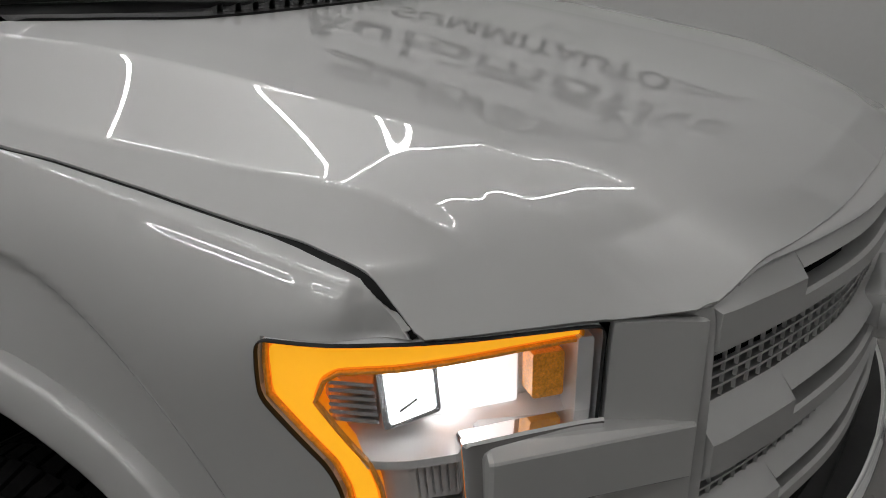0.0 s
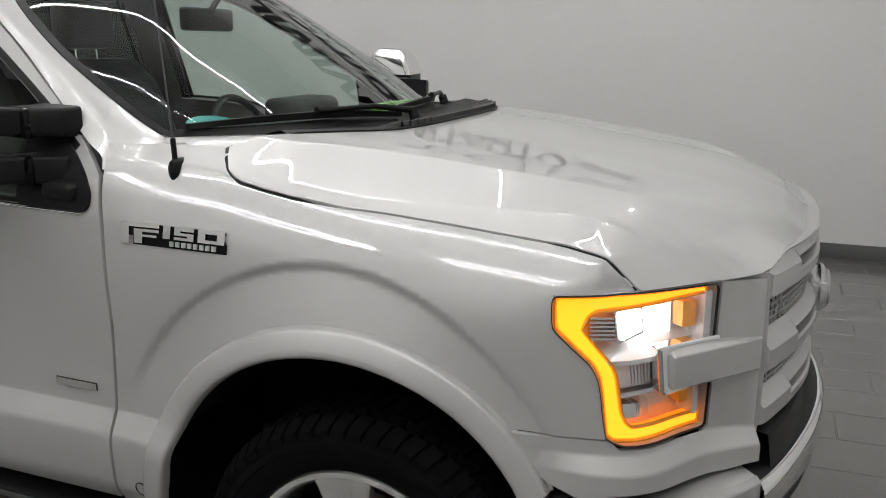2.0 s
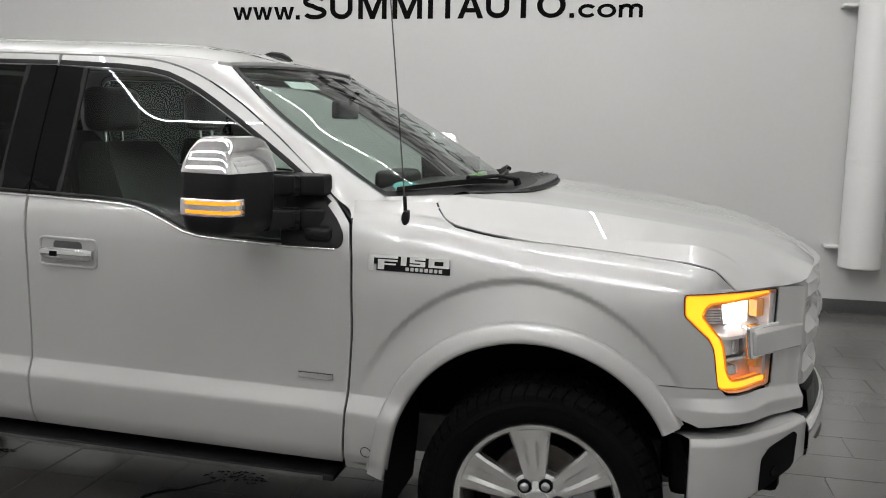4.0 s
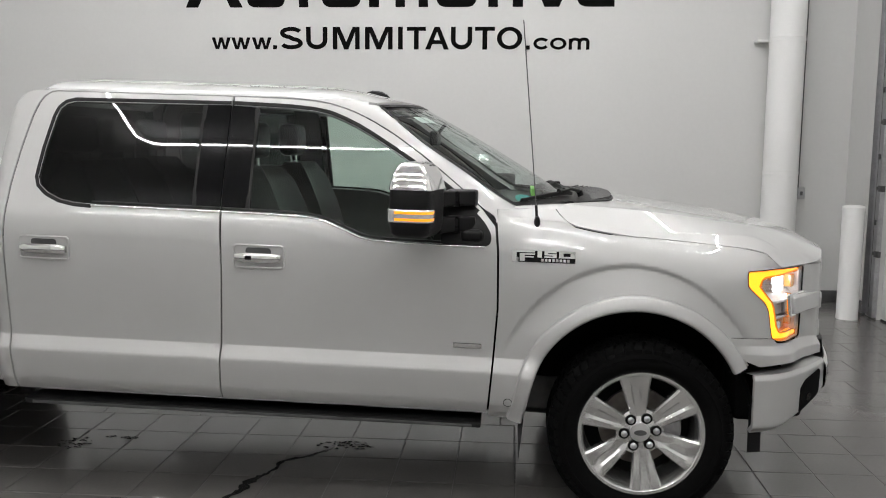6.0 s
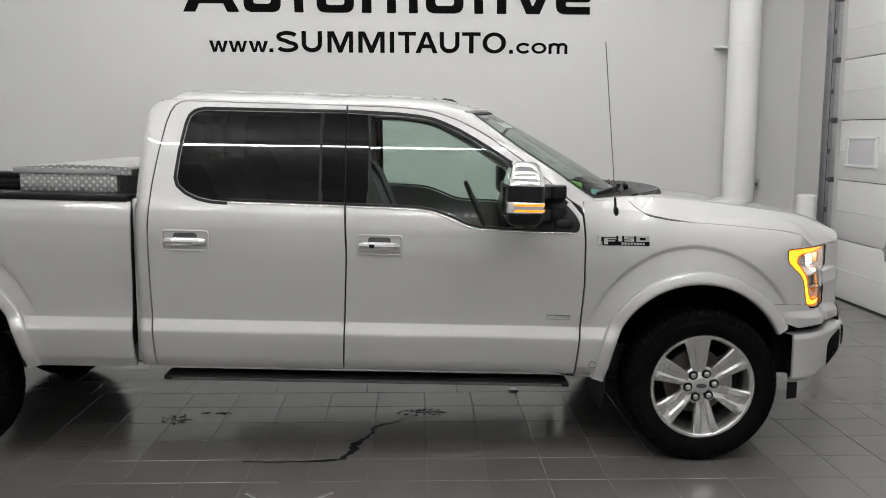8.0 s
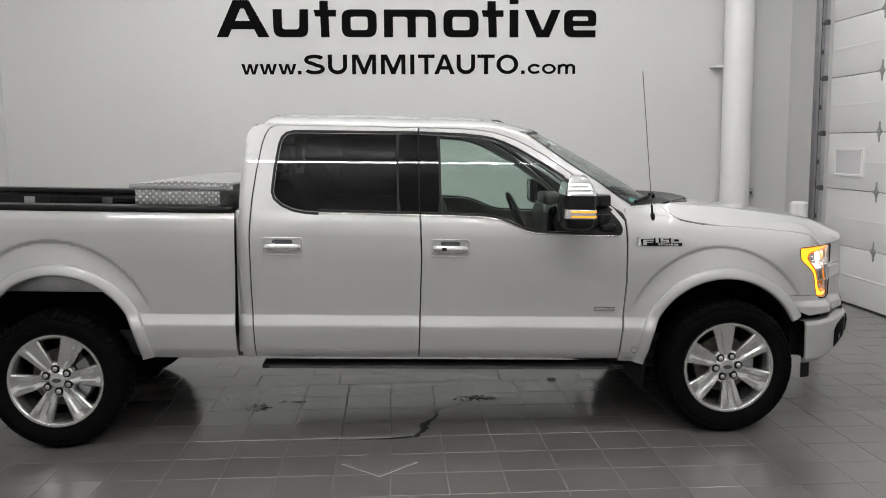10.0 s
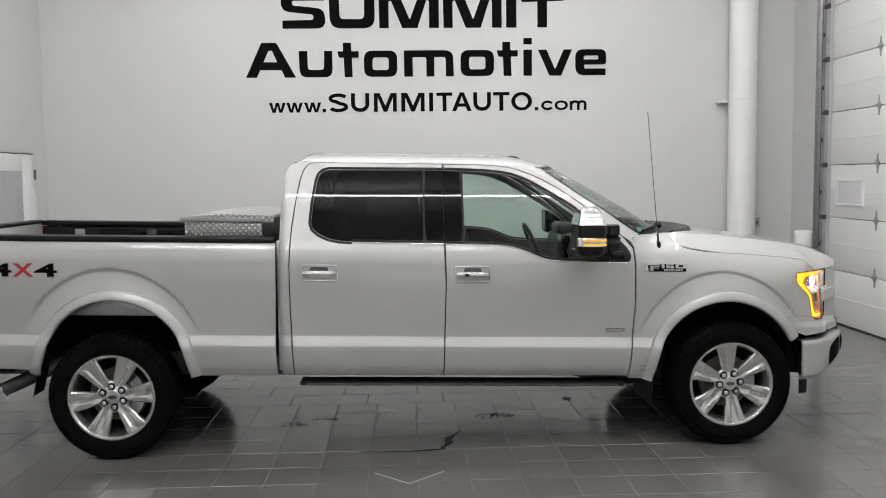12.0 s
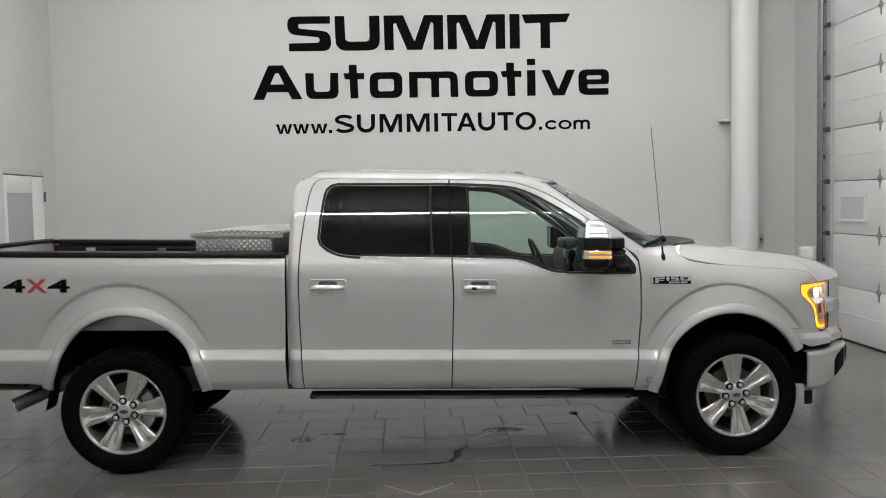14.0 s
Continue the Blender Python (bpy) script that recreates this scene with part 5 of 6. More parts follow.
        band("window_seal", dense(R_WIN[1:], .04, False), -.001, .020, lambda x, z, o: on_side(x, z, o - .002), SEAL, rear_doors[k], closed=False, h=.004, sides=(s,))
        band("division_bar", [(-1.742, 1.352), (-1.742, 1.81)], -.012, .012, lambda x, z, o: on_side(x, z, o - .003), SEAL, front_doors[k], closed=False, h=.004, sides=(s,))
        band("division_bar", [(-1.985, 1.354), (-1.985, 1.816)], -.012, .012, lambda x, z, o: on_side(x, z, o - .003), SEAL, rear_doors[k], closed=False, h=.004, sides=(s,))
        belt = dense([(-.69, 1.247)] + F_BELT, .03, False)
        band("belt_seal", belt, -.014, -.002, lambda x, z, o: on_side(x, z, o), SEAL, front_doors[k], closed=False, h=.006, sides=(s,))
        band("belt_moulding", belt, .000, .009, lambda x, z, o: on_side(x, z, o + .002), CHROME, front_doors[k], "bright chrome belt moulding", closed=False, h=.006, sides=(s,))
        belt = dense([(-1.863, 1.353), (-2.45, 1.358)], .03, False)
        band("belt_seal", belt, -.014, -.002, lambda x, z, o: on_side(x, z, o), SEAL, rear_doors[k], closed=False, h=.006, sides=(s,))
        band("belt_moulding", belt, .000, .009, lambda x, z, o: on_side(x, z, o + .002), CHROME, rear_doors[k], "bright chrome belt moulding", closed=False, h=.006, sides=(s,))
        sail = [(-.688, 1.243), (-.668, 1.256), (-.662, 1.290), (-.685, 1.336), (-.727, 1.382), (-.815, 1.456), (-.868, 1.494), (-.882, 1.246)]
        skin("mirror_base", rounded(sail, .022, 3), .04, lambda x, z: on_side(x, z, .006), (0, -1, 0), BLACK, front_doors[k], "black plastic mirror base", flange=.02, sides=(s,))
        # handles
        for door, x0, x1 in ((front_doors[k], -1.797, -1.573), (rear_doors[k], -2.775, -2.547)):
            z0, z1 = 1.108, 1.207
            plate = rounded([(x0, z0), (x1, z0), (x1, z1), (x0, z1)], .018)
            band("handle_bezel", plate, -.005, .006, lambda x, z, o: on_side(x, z, o), SATIN, door, closed=True, h=.007, sides=(s,))
            skin("handle_recess", rounded([(x0 + .006, z0 + .006), (x1 - .006, z0 + .006), (x1 - .006, z1 - .006), (x0 + .006, z1 - .006)], .015), .03, lambda x, z: on_side(x, z, .0012), (0, -1, 0), SATIN, door, "satin handle recess", flange=0, sides=(s,))
            # flat dark patch in place of the shaded finger hollow
            cup = rounded([(x0 + .055, z0 + .055), (x1 - .055, z0 + .055), (x1 - .055, z1 - .010), (x0 + .055, z1 - .010)], .02)
            skin("handle_cup", cup, .03, lambda x, z: on_side(x, z, .0025), (0, -1, 0), DARK_METAL, door, "flat dark patch for the shaded finger hollow", flange=0, sides=(s,))
            rings = []
            for i in range(17):
                u = i / 16
                x = x0 + .010 + (x1 - x0 - .020) * u
                e = .66 + .20 * min(1, math.sin(math.pi * u) * 2.5)
                o = .008 + .014 * min(1, math.sin(math.pi * u) * 1.6) ** 0.7
                zc = z0 + .046
                rings.append([on_side(x, zc + .026 * e * q, o + p) for q, p in ((-1, -.006), (-.95, .004), (-.6, .010), (0, .011), (.6, .010), (.95, .004), (1, -.006), (.5, -.011), (-.5, -.011))])
            hb = part("door_handle", loft([[(p.x, p.y * s, p.z) for p in r] for r in rings]), CHROME, door, "chrome pull handle", sharp=50)
            if door is front_doors[k]:
                pb = loft([[on_side(x, z, o) for x, z in ((x0 + .060, 1.146), (x0 + .088, 1.146), (x0 + .088, 1.164), (x0 + .060, 1.164))] for o in (.012, .0345)])
                for v in pb.verts:
                    v.co.y *= s
                part("key_cover", pb, GLOSS_BLACK, hb, "gloss black key cover")
        part("door_emblem", loft([[on_side(x, z, o) * 1 if s == 1 else Vector((on_side(x, z, o).x, -on_side(x, z, o).y, on_side(x, z, o).z)) for x, z in ((-.824, .793), (-.702, .793), (-.702, .811), (-.824, .811))] for o in (-.002, .006)]), CHROME, front_doors[k], "small chrome name bar")
        pl = loft([[on_side(x, z, o) for x, z in ((-.8248, .7915), (-.7012, .7915), (-.7012, .8125), (-.8248, .8125))] for o in (-.002, .0025)])
        for v in pl.verts:
            v.co.y *= s
        part("emblem_plate", pl, SEAL, front_doors[k], "dark backing of the name bar")
        # inner door faces, dark, and cabin side
        for door, path in ((front_doors[k], [(-.70, .52), (-.68, 1.0), (-.70, 1.245)] + F_BELT + [(-1.85, .52)]), (rear_doors[k], [(-1.88, .52), (-1.87, 1.35), (-2.5, 1.358), (-2.62, 1.385), (-2.80, 1.40), (-2.80, .52)])):
            skin("door_card", path, .08, lambda x, z: on_side(x, z, -.085), (0, 1, 0), TRIM_GREY, door, "dark grey inner door card", flange=0, sides=(s,))

    # ---- wheel-arch mouldings
    for k, s in enumerate(both):
        f_out = [(-.548, .47), (-.528, .55)] + arc(-.03, .533, .490, 168, 26.5, 30)
        band("arch_moulding", dense(f_out, .03, False), -.030, .046, lambda x, z, o: B(x, -(min(side_s(x, max(z, .5)), 1.0) + .004 + o), z), PAINT, fenders[k], closed=False, h=.022, sides=(s,), shape=FLARE)
        r_out = [(-4.462, .50), (-4.445, .56)] + arc(-3.955, .533, .470, 165, 12, 30) + [(-3.475, .55), (-3.462, .485)]
        band("arch_moulding", dense(r_out, .03, False), -.030, .046, lambda x, z, o: B(x, -(min(side_s(x, max(z, .5)), 1.0) + .004 + o), z), PAINT, bed_sides[k], closed=False, h=.022, sides=(s,), shape=FLARE)

    # ---- wheel wells, underside, frame
    for cx, r, name in ((-.03, .50, "front_wheel_liner"), (-3.955, .485, "rear_wheel_liner")):
        for s in both:
            rings = []
            for i in range(25):
                a = math.pi * i / 24
                rings.append([B(cx + r * math.cos(a) * 1.04, -s * d, .50 + r * math.sin(a)) for d in (.955, .50)])
            part(name, loft(rings, closed=False, caps=False), BLACK, t, "black plastic wheel-well liner")
            part("well_wall", lean(box(cx - r, cx + r, min(-s * .50, -s * .48), max(-s * .50, -s * .48), .42, .50 + r)), VOID, t)
    for s in both:
        part("inner_wing", lean(box(-4.32, -3.58, min(-s * .90, -s * .885), max(-s * .90, -s * .885), .868, .975, .004)), GALV, t, "bare grey inner wing")
        part("frame_rail", lean(box(-5.0, .55, min(-s * .52, -s * .44), max(-s * .52, -s * .44), .40, .56, .01)), DARK_METAL, t)
    part("floor_pan", lean(box(-2.90, -.62, -.90, .90, .50, .54, .01)), BLACK, t)
    part("gear_housing", lean(loft([[B(x, r * math.cos(a), .46 + r * math.sin(a)) for a in [2 * math.pi * q / 14 for q in range(14)]] for x, r in ((.4, .20), (-.5, .20), (-1.0, .13), (-3.6, .05))])), DARK_METAL, t)
    for ax, z in ((AXLE_F, HUB), (AXLE_R, HUB)):
        part("axle", tube((ax, -.80, z), (ax, .80, z), .05, 16), DARK_METAL, t)
    part("differential", revolve([(.001, -.15), (.10, -.14), (.15, -.05), (.15, .05), (.10, .14), (.001, .15)], 20), DARK_METAL, t).location = (AXLE_R, 0, HUB)
    # plain near-black box that fills the engine bay with shade
    part("engine_block", lean(box(-.50, .55, -.48, .48, .60, 1.15, .05)), VOID, t)
    part("spare_wheel", tube((-4.55, 0, .50), (-4.55, 0, .68), .38, 32), RUBBER, t)

    # ---- wheels
    for ax, rot in ((AXLE_F, 37), (AXLE_R, 6)):
        w = wheel(rot)
        w.parent = t
        w.location = (ax, -.8585, HUB)
        copy_thing(w, Matrix.Translation((ax, .8585, HUB)) @ Matrix.Rotation(math.pi, 4, "Z"))

    # ---- bed
    bm = box(-5.06, -2.97, -.80, .80, .86, .88)
    part("bed_floor", lean(bm), BLACK, t, "black lined bed floor")
    for s in both:
        part("bed_wall", lean(box(-5.06, -2.95, min(s * .80, s * .83), max(s * .80, s * .83), .88, 1.33, .006)), BLACK, t, "black bed liner wall")
        cap = box(-5.10, -2.945, min(s * .80, s * .958), max(s * .80, s * .958), 1.343, 1.378, .010, 3)
        part("rail_cap", lean(cap), BLACK, t, "black plastic bed rail cap")
        for x in (-4.78, -4.2, -3.7):
            p = part("stake_ring", lean(box(x - .04, x + .04, min(s * .785, s * .80), max(s * .785, s * .80), 1.24, 1.315, .008)), GALV if x == -4.78 else DARK_METAL, t)
        part("liner_rib", lean(box(-4.62, -3.62, min(s * .788, s * .80), max(s * .788, s * .80), 1.255, 1.305, .012)), GLOSS_BLACK, t)
    part("bed_head", lean(box(-2.985, -2.95, -.94, .94, .60, 1.345, .008)), BLACK, t)
    g = part("tailgate", lean(box(-5.15, -5.09, -.83, .83, .62, 1.36, .012)), PAINT, t)
    part("tailgate_cap", lean(box(-5.16, -5.08, -.83, .83, 1.36, 1.385, .008)), BLACK, g, "black plastic tailgate cap")
    for s in both:
        part("rear_lamp", lean(box(-5.125, -5.095, min(s * .835, s * .94), max(s * .835, s * .94), .85, 1.335, .012)), RED, t, "red tail lamp")
    part("rear_bumper", lean(box(-5.27, -5.11, -.96, .96, .45, .66, .03, 3)), CHROME, t, "chrome rear bumper")
    part("bumper_step", lean(box(-5.10, -4.62, -.93, -.60, .50, .535, .008)), BLACK, t)

    # ---- cab back wall and rear glass
    bm = lean(box(-2.935, -2.90, -.93, .93, .52, 1.36, .012))
    part("cab_back", bm, PAINT, t)
    bm = loft([[B(x + d, y, z) for x, y, z in ((-2.905, -.915, 1.36), (-2.86, -.73, 1.80), (-2.86, .73, 1.80), (-2.905, .915, 1.36))] for d in (0.0, .02)])
    part("rear_glass", bm, GLASS_DARK, t, "dark rear window glass")

    # ---- front end
    def wrap_panel(name, outline, out, mat, parent, label="", gap=.02, flange=.015, s=1):
        return skin(name, outline, gap, lambda a, z: on_wrap(a, z, out), (1, -1, 0), mat, parent, label, flange=flange, sides=(s,))[0]

    A = A_OF_X
    lamp_outline = [(A(x - nose_shift(x - .02, z)), z) for x, z in LAMP_LEFT] + [(A(.515), .884), (A(.535), .876), (A(.715), .866), (A(.724), .872), (A(.728), 1.04), (A(.730), 1.15), (A(.731), 1.1865), (A(.64), 1.1885), (A(.556), 1.1915)]
    arch_tip = [(x, z) for x, z in arc(-.03, .533, .474, 44, 30, 6)]
    ell = [(A(.29), .890), (A(.40), .890), (A(.508), .889), (A(.525), .869), (A(.718), .859), (A(.730), .868), (A(.734), 1.04), (A(.736), 1.15), (A(.738), 1.1885), (A(.826), 1.192), (A(.825), 1.0), (A(.823), .786), (A(.75), .779), (A(.68), .780), (A(.62), .785), (A(.56), .789), (A(.50), .784), (A(.43), .772), (A(.39), .79), (A(.345), .83)]
    # the ledge under the lamp runs straight where the wrap is hollow
    ledge_fill = Smooth((A(.20), 0), (A(.53), 0), (A(.61), .001), (A(.67), .007), (A(.73), .014), (A(.78), .009), (A(.826), 0), (A(.85), 0))
    for k, s in enumerate(both):
        skin("lamp_surround", ell, .010, lambda a, z: on_wrap(a, z, (.026 + ledge_fill(a)) * min(1.0, max(0.0, (.862 - z) / .040)) * step(A(.33), A(.50), a)), (1, -1, 0), PAINT, t, "silver panel round the headlight", flange=.015, sides=(s,))
        h = thing("headlight", "", "")
        h.name, h.parent = "headlight", t
        h["label"] = "lit headlight with amber running strip and white lamp"

        def place_set(name, outline, depth, mat, label="", flange=.01, gap=.02, parent=None):
            return wrap_panel(name, outline, depth, mat, parent or h, label, gap, flange, s)

        # bowl: a rim that falls back, then the reflector
        lamp_rim = rounded(lamp_outline, .014, 4)
        low = dense(lamp_rim, .015)
        rings = [[on_wrap(a, z, o) for a, z in low] for o in (-.002, -.065)]
        bm = loft([[(p.x, p.y * s, p.z) for p in r] for r in rings], caps=False)
        part("housing", bm, LAMP_SILVER, h, "silvered lamp housing")
        place_set("reflector", lamp_rim, -.062, LAMP_SILVER, flange=0, gap=.03)
        band("lamp_seal", dense(lamp_rim, .02), -.0005, .0015, lambda a, z, o: on_wrap(a, z, o), SEAL, h, closed=True, h=.003, sides=(s,))
        aL, aD, aR = A(.429), A(.50), A(.728)
        # amber strip: along the top, down the outer edge, along the bottom
        left = lamp_outline[:len(LAMP_LEFT)]
        amber = [(a + .006, z - (.004 if q == 0 else 0.0)) for q, (a, z) in enumerate(left[:-1])]
        bx, bz = left[-1]
        amber += [(bx + .004, .896), (bx + .022, .885), (aR - .020, .876), (aR - .020, .902), (bx + .062, .912), (bx + .050, .922)]
        amber += [(a + w, z) for (a, z), w in zip(left[7:1:-1], (.044, .042, .043, .047, .054, .060))]
        amber += [(aL + .066, 1.140), (aL + .085, 1.152), (aL + .12, 1.156), (aR - .055, 1.166), (aR - .02, 1.168), (aR - .02, 1.182), (aR - .10, 1.1835), (A(.556), 1.187)]
        place_set("running_strip", rounded(amber, .010, 3), -.016, AMBER_LIT, "glowing amber running strip", flange=.02, gap=.012)
        place_set("strip_core", rounded(inset(amber, .0055), .010, 3), -.013, AMBER_CORE, "brighter yellow core of the strip", flange=.004, gap=.012)
        band("strip_edge", dense(amber, .012), -.003, .002, lambda a, z, o: on_wrap(a, z, o - .012), AMBER_DIM, h, closed=True, h=.003, sides=(s,))

        def block(name, a0, a1, z0, z1, d0, d1, mat, label="", bevel=.004, parent=None):
            a0 -= nose_shift(.5, (z0 + z1) / 2) if a0 < aL + .16 else 0.0
            pts = rounded([(a0, z0), (a1, z0), (a1, z1), (a0, z1)], bevel, 2)
            rings = [[on_wrap(a, z, o) for a, z in pts] for o in (d0, d1)]
            return part(name, loft([[(p.x, p.y * s, p.z) for p in r] for r in rings]), mat, parent or h, label)

        # upper lamp: clear ribbed block, lit projector faces
        rib = block("lens_block", aL + .075, aL + .125, 1.090, 1.145, -.055, -.022, GLASS_LENS, "clear ribbed lens block")
        for i in range(6):
            block("rib", aL + .077, aL + .122, 1.092 + .0085 * i, 1.0965 + .0085 * i, -.05, -.018, REFLECTOR, parent=rib)
        def facet(name, corners4, d0, d1, mat, label="", parent=None):
            pts = rounded([(aL + a, z) for a, z in corners4], .004, 2)
            rings = [[on_wrap(a, z, o) for a, z in pts] for o in (d0, d1)]
            return part(name, loft([[(p.x, p.y * s, p.z) for p in r] for r in rings]), mat, parent or h, label)

        b1 = facet("lamp_module", ((.126, 1.082), (.199, 1.100), (.199, 1.158), (.126, 1.153)), -.06, -.022, REFLECTOR, "chromed projector module")
        facet("lit_lens", ((.135, 1.090), (.193, 1.106), (.193, 1.152), (.135, 1.147)), -.03, -.019, WHITE_LIT, "brightly lit white lens", b1)
        facet("lens_mark", ((.148, 1.104), (.172, 1.118), (.172, 1.122), (.148, 1.108)), -.03, -.0175, REFLECTOR, "", b1)
        # this reflector glows by itself in place of light from the lens
        facet("lit_bar", ((.204, 1.112), (.258, 1.116), (.258, 1.158), (.204, 1.157)), -.055, -.040, WHITE_LIT, "white reflector made to glow like the lamp")
        rings = [[on_wrap(a, z, o) for z, o in ((1.080, -.061), (1.074, -.045), (1.050, -.014), (1.040, -.014), (1.040, -.061))] for a in [aL + .075 + (aR - .095 - aL) * i / 12 for i in range(13)]]
        part("lamp_shelf", loft([[(p.x, p.y * s, p.z) for p in r] for r in rings]), LAMP_SILVER, h)
        block("lit_backing", aL + .196, aR - .080, 1.078, 1.160, -.061, -.052, LIT_BACK, "reflector beside the lamp, made to glow by itself")
        block("amber_marker", aR - .074, aR - .034, 1.094, 1.150, -.05, -.022, AMBER_DIM, "amber side reflector")
        block("chrome_edge", aR - .026, aR - .007, 1.056, 1.172, -.055, -.006, LAMP_SILVER)
        block("chrome_edge", aR - .044, aR - .026, .900, .966, -.055, -.008, LAMP_SILVER)
        # middle: ribbed grey reflector
        mid = block("mid_reflector", aL + .140, aL + .225, .985, 1.040, -.06, -.034, LAMP_SILVER, "ribbed grey reflector")
        for i in range(8):
            block("rib", aL + .143 + .010 * i, aL + .149 + .010 * i, .990, 1.036, -.04, -.031, LAMP_SILVER, parent=mid)
        block("shelf", aL + .12, aR - .05, .968, .978, -.062, -.014, REFLECTOR)
        lo = block("lower_lens", aL + .146, aL + .20, .925, .962, -.055, -.022, GLASS_LENS, "clear lower lens")
        for i in range(4):
            block("rib", aL + .150 + .006 * i, aL + .153 + .006 * i, .928, .958, -.05, -.020, REFLECTOR, parent=lo)
        block("lower_bowl", aL + .205, aR - .075, .925, .962, -.060, -.05, LAMP_SILVER)
        block("amber_marker", aR - .072, aR - .030, .925, .965, -.05, -.024, AMBER_DIM, "amber side reflector")
        place_set("lens", lamp_rim, -.003, GLASS_LENS, "clear outer lens", flange=0, gap=.03)
        # the painted bar that reaches over the lamp, in a chrome surround
        a0, a1 = A(.610), A(.730)
        rings = []
        for i in range(19):
            a = a0 + (a1 - a0) * (i / 18) ** 1.8
            q = math.sqrt(max(0.0, 1 - (1 - min(1.0, (a - a0) / .010)) ** 2))
            r, k = .010 * (1 - q), .028 * (.5 + .5 * q)
            zz = [(.976 + r, 0), (.976 + r, k * .9), (.979 + r, k), (.983 + r, k), (1.072 - r, k), (1.076 - r, k), (1.079 - r, k * .9), (1.079 - r, 0)]
            rings.append([on_wrap(a, z, o - .012) for z, o in zz])
        part("bar_surround", loft([[(p.x, p.y * s, p.z) for p in r] for r in rings]), CHROME, t, "chrome bar surround", sharp=40)
        # its front is flat; the top slopes back and narrows to a point at the grille
        e0, e1 = on_wrap(A(.627), 1.02, 0), on_wrap(A(.8225), 1.02, 0)
        e0, e1 = Vector((e0.x, e0.y, 0)), Vector((e1.x, e1.y, 0))
        nrm = Vector(((e1 - e0).y, -(e1 - e0).x, 0)).normalized()
        nrm = nrm if nrm.x > 0 else -nrm
        rings = []
        for u in (0.0, .012, .03, .06, .15, .3, .45, .6, .75, .88, .97, 1.0):
            p = e0.lerp(e1, u)
            q = math.sqrt(max(0.0, 1 - (1 - min(1.0, u / .045)) ** 2))
            r, front, top = .008 * (1 - q), .027 * (.5 + .5 * q) * (1 - u) + .005 * u, .020 * (1 - u) + .004 * u
            zz = [(.986 + r + .004 * u, -.045), (.986 + r + .004 * u, front - .004), (.990 + r + .004 * u, front), (1.055 - r + .006 * u, front), (1.058 - r + .006 * u, front - .0015), (1.068 - r - .004 * u, front - top * .7), (1.071 - r - .006 * u, front - top), (1.071 - r - .006 * u, -.045)]
            rings.append([Vector((p.x + nrm.x * o, p.y + nrm.y * o, B(p.x, 0, z).z)) for z, o in zz])
        part("lamp_bar", loft([[(p.x, p.y * s, p.z) for p in r] for r in rings]), PAINT, t, "painted bar across the headlight", sharp=18)

    # grille, over the whole width
    gr = thing("grille", "", "")
    gr.parent = t
    gr["label"] = "satin silver grille with fine mesh"

    def gx(y):
        return X_OF_S(abs(y)) - .004 + .034 * step(.66, .15, abs(y))

    W = .634

    def grille_bar(z0, z1, d):
        """A bar with solid ends that splits into two rails with a slot between them."""
        h = z1 - z0

        def rail(name, y0, y1, prof, mat, lab="", n=36):
            rings = []
            for i in range(n + 1):
                y = y0 + (y1 - y0) * i / n
                x = gx(y) + nose_shift(gx(y), (z0 + z1) / 2) + d
                rings.append([B(x + o, y, min(z0 + h * q, lip_z(abs(y)) - .010 + .004 * q)) for o, q in prof])
            part(name, loft(rings), mat, gr, lab, sharp=25)

        for s in both:
            rail("bar_end", s * W, s * .462, ((-.085, 0), (-.010, 0), (0, .06), (0, .56), (-.024, .94), (-.032, 1), (-.085, 1)), SATIN, "satin silver bar end", 10)
        rail("upper_rail", -.462, .462, ((-.085, .66), (-.012, .66), (-.006, .69), (-.024, .94), (-.032, 1), (-.085, 1)), SATIN)
        rail("lower_rail", -.462, .462, ((-.030, 0), (-.010, 0), (0, .06), (0, .30), (-.006, .34), (-.030, .34)), SATIN)
        # near-black strip in place of the shade deep in the slot
        rail("slot", -.461, .461, ((-.085, 0), (-.062, 0), (-.062, .70), (-.085, .70)), VOID)
        rail("slot_slat", -.461, .461, ((-.045, .47), (-.030, .47), (-.028, .49), (-.030, .51), (-.045, .51)), SATIN)

    for z0, z1, d in ((1.146, 1.238, .006), (.980, 1.068, .014), (.853, .928, .012)):
        grille_bar(z0, z1, d)
    # near-black sheet that puts shade behind the mesh
    part("grille_back", loft([[B(gx(y) - .07 + nose_shift(gx(y), z), y, z) for z in (.84, 1.24)] for y in [-.645 + 1.29 * i / 24 for i in range(25)]], closed=False), VOID, gr)
    for za, zb in ((1.070, 1.148), (.928, .984)):
        mesh = bmesh.new()
        for i in range(49):
            y = -.632 + 1.264 * i / 48
            x = gx(y)
            box(x - .022 + nose_shift(x, za), x - .017 + nose_shift(x, za), y - .0016, y + .0016, za, zb, bm=mesh)
        rows = int((zb - za) / .0185)
        for j in range(1, rows + 1):
            z = za + (zb - za) * j / (rows + 1)
            merge(mesh, loft([[(gx(y) + dx + nose_shift(gx(y), za), y, z + dz) for dx, dz in ((-.022, -.0016), (-.016, -.0016), (-.016, .0016), (-.022, .0016))] for y in [-.632 + 1.264 * i / 28 for i in range(29)]]))
        part("grille_mesh", lean(mesh), SATIN, gr, "dark satin grille mesh")
    em = revolve([(.001, -.022), (.07, -.020), (.098, -.010), (.105, 0.0)], 40)
    for v in em.verts:
        x, y, z = v.co
        v.co = B(gx(0) + .016 - y, x * 1.15, 1.028 + z * .60)
    e = part("grille_emblem", em, SATIN, gr, "large oval emblem")
    em = revolve([(.001, -.027), (.08, -.0225), (.086, -.015)], 40)
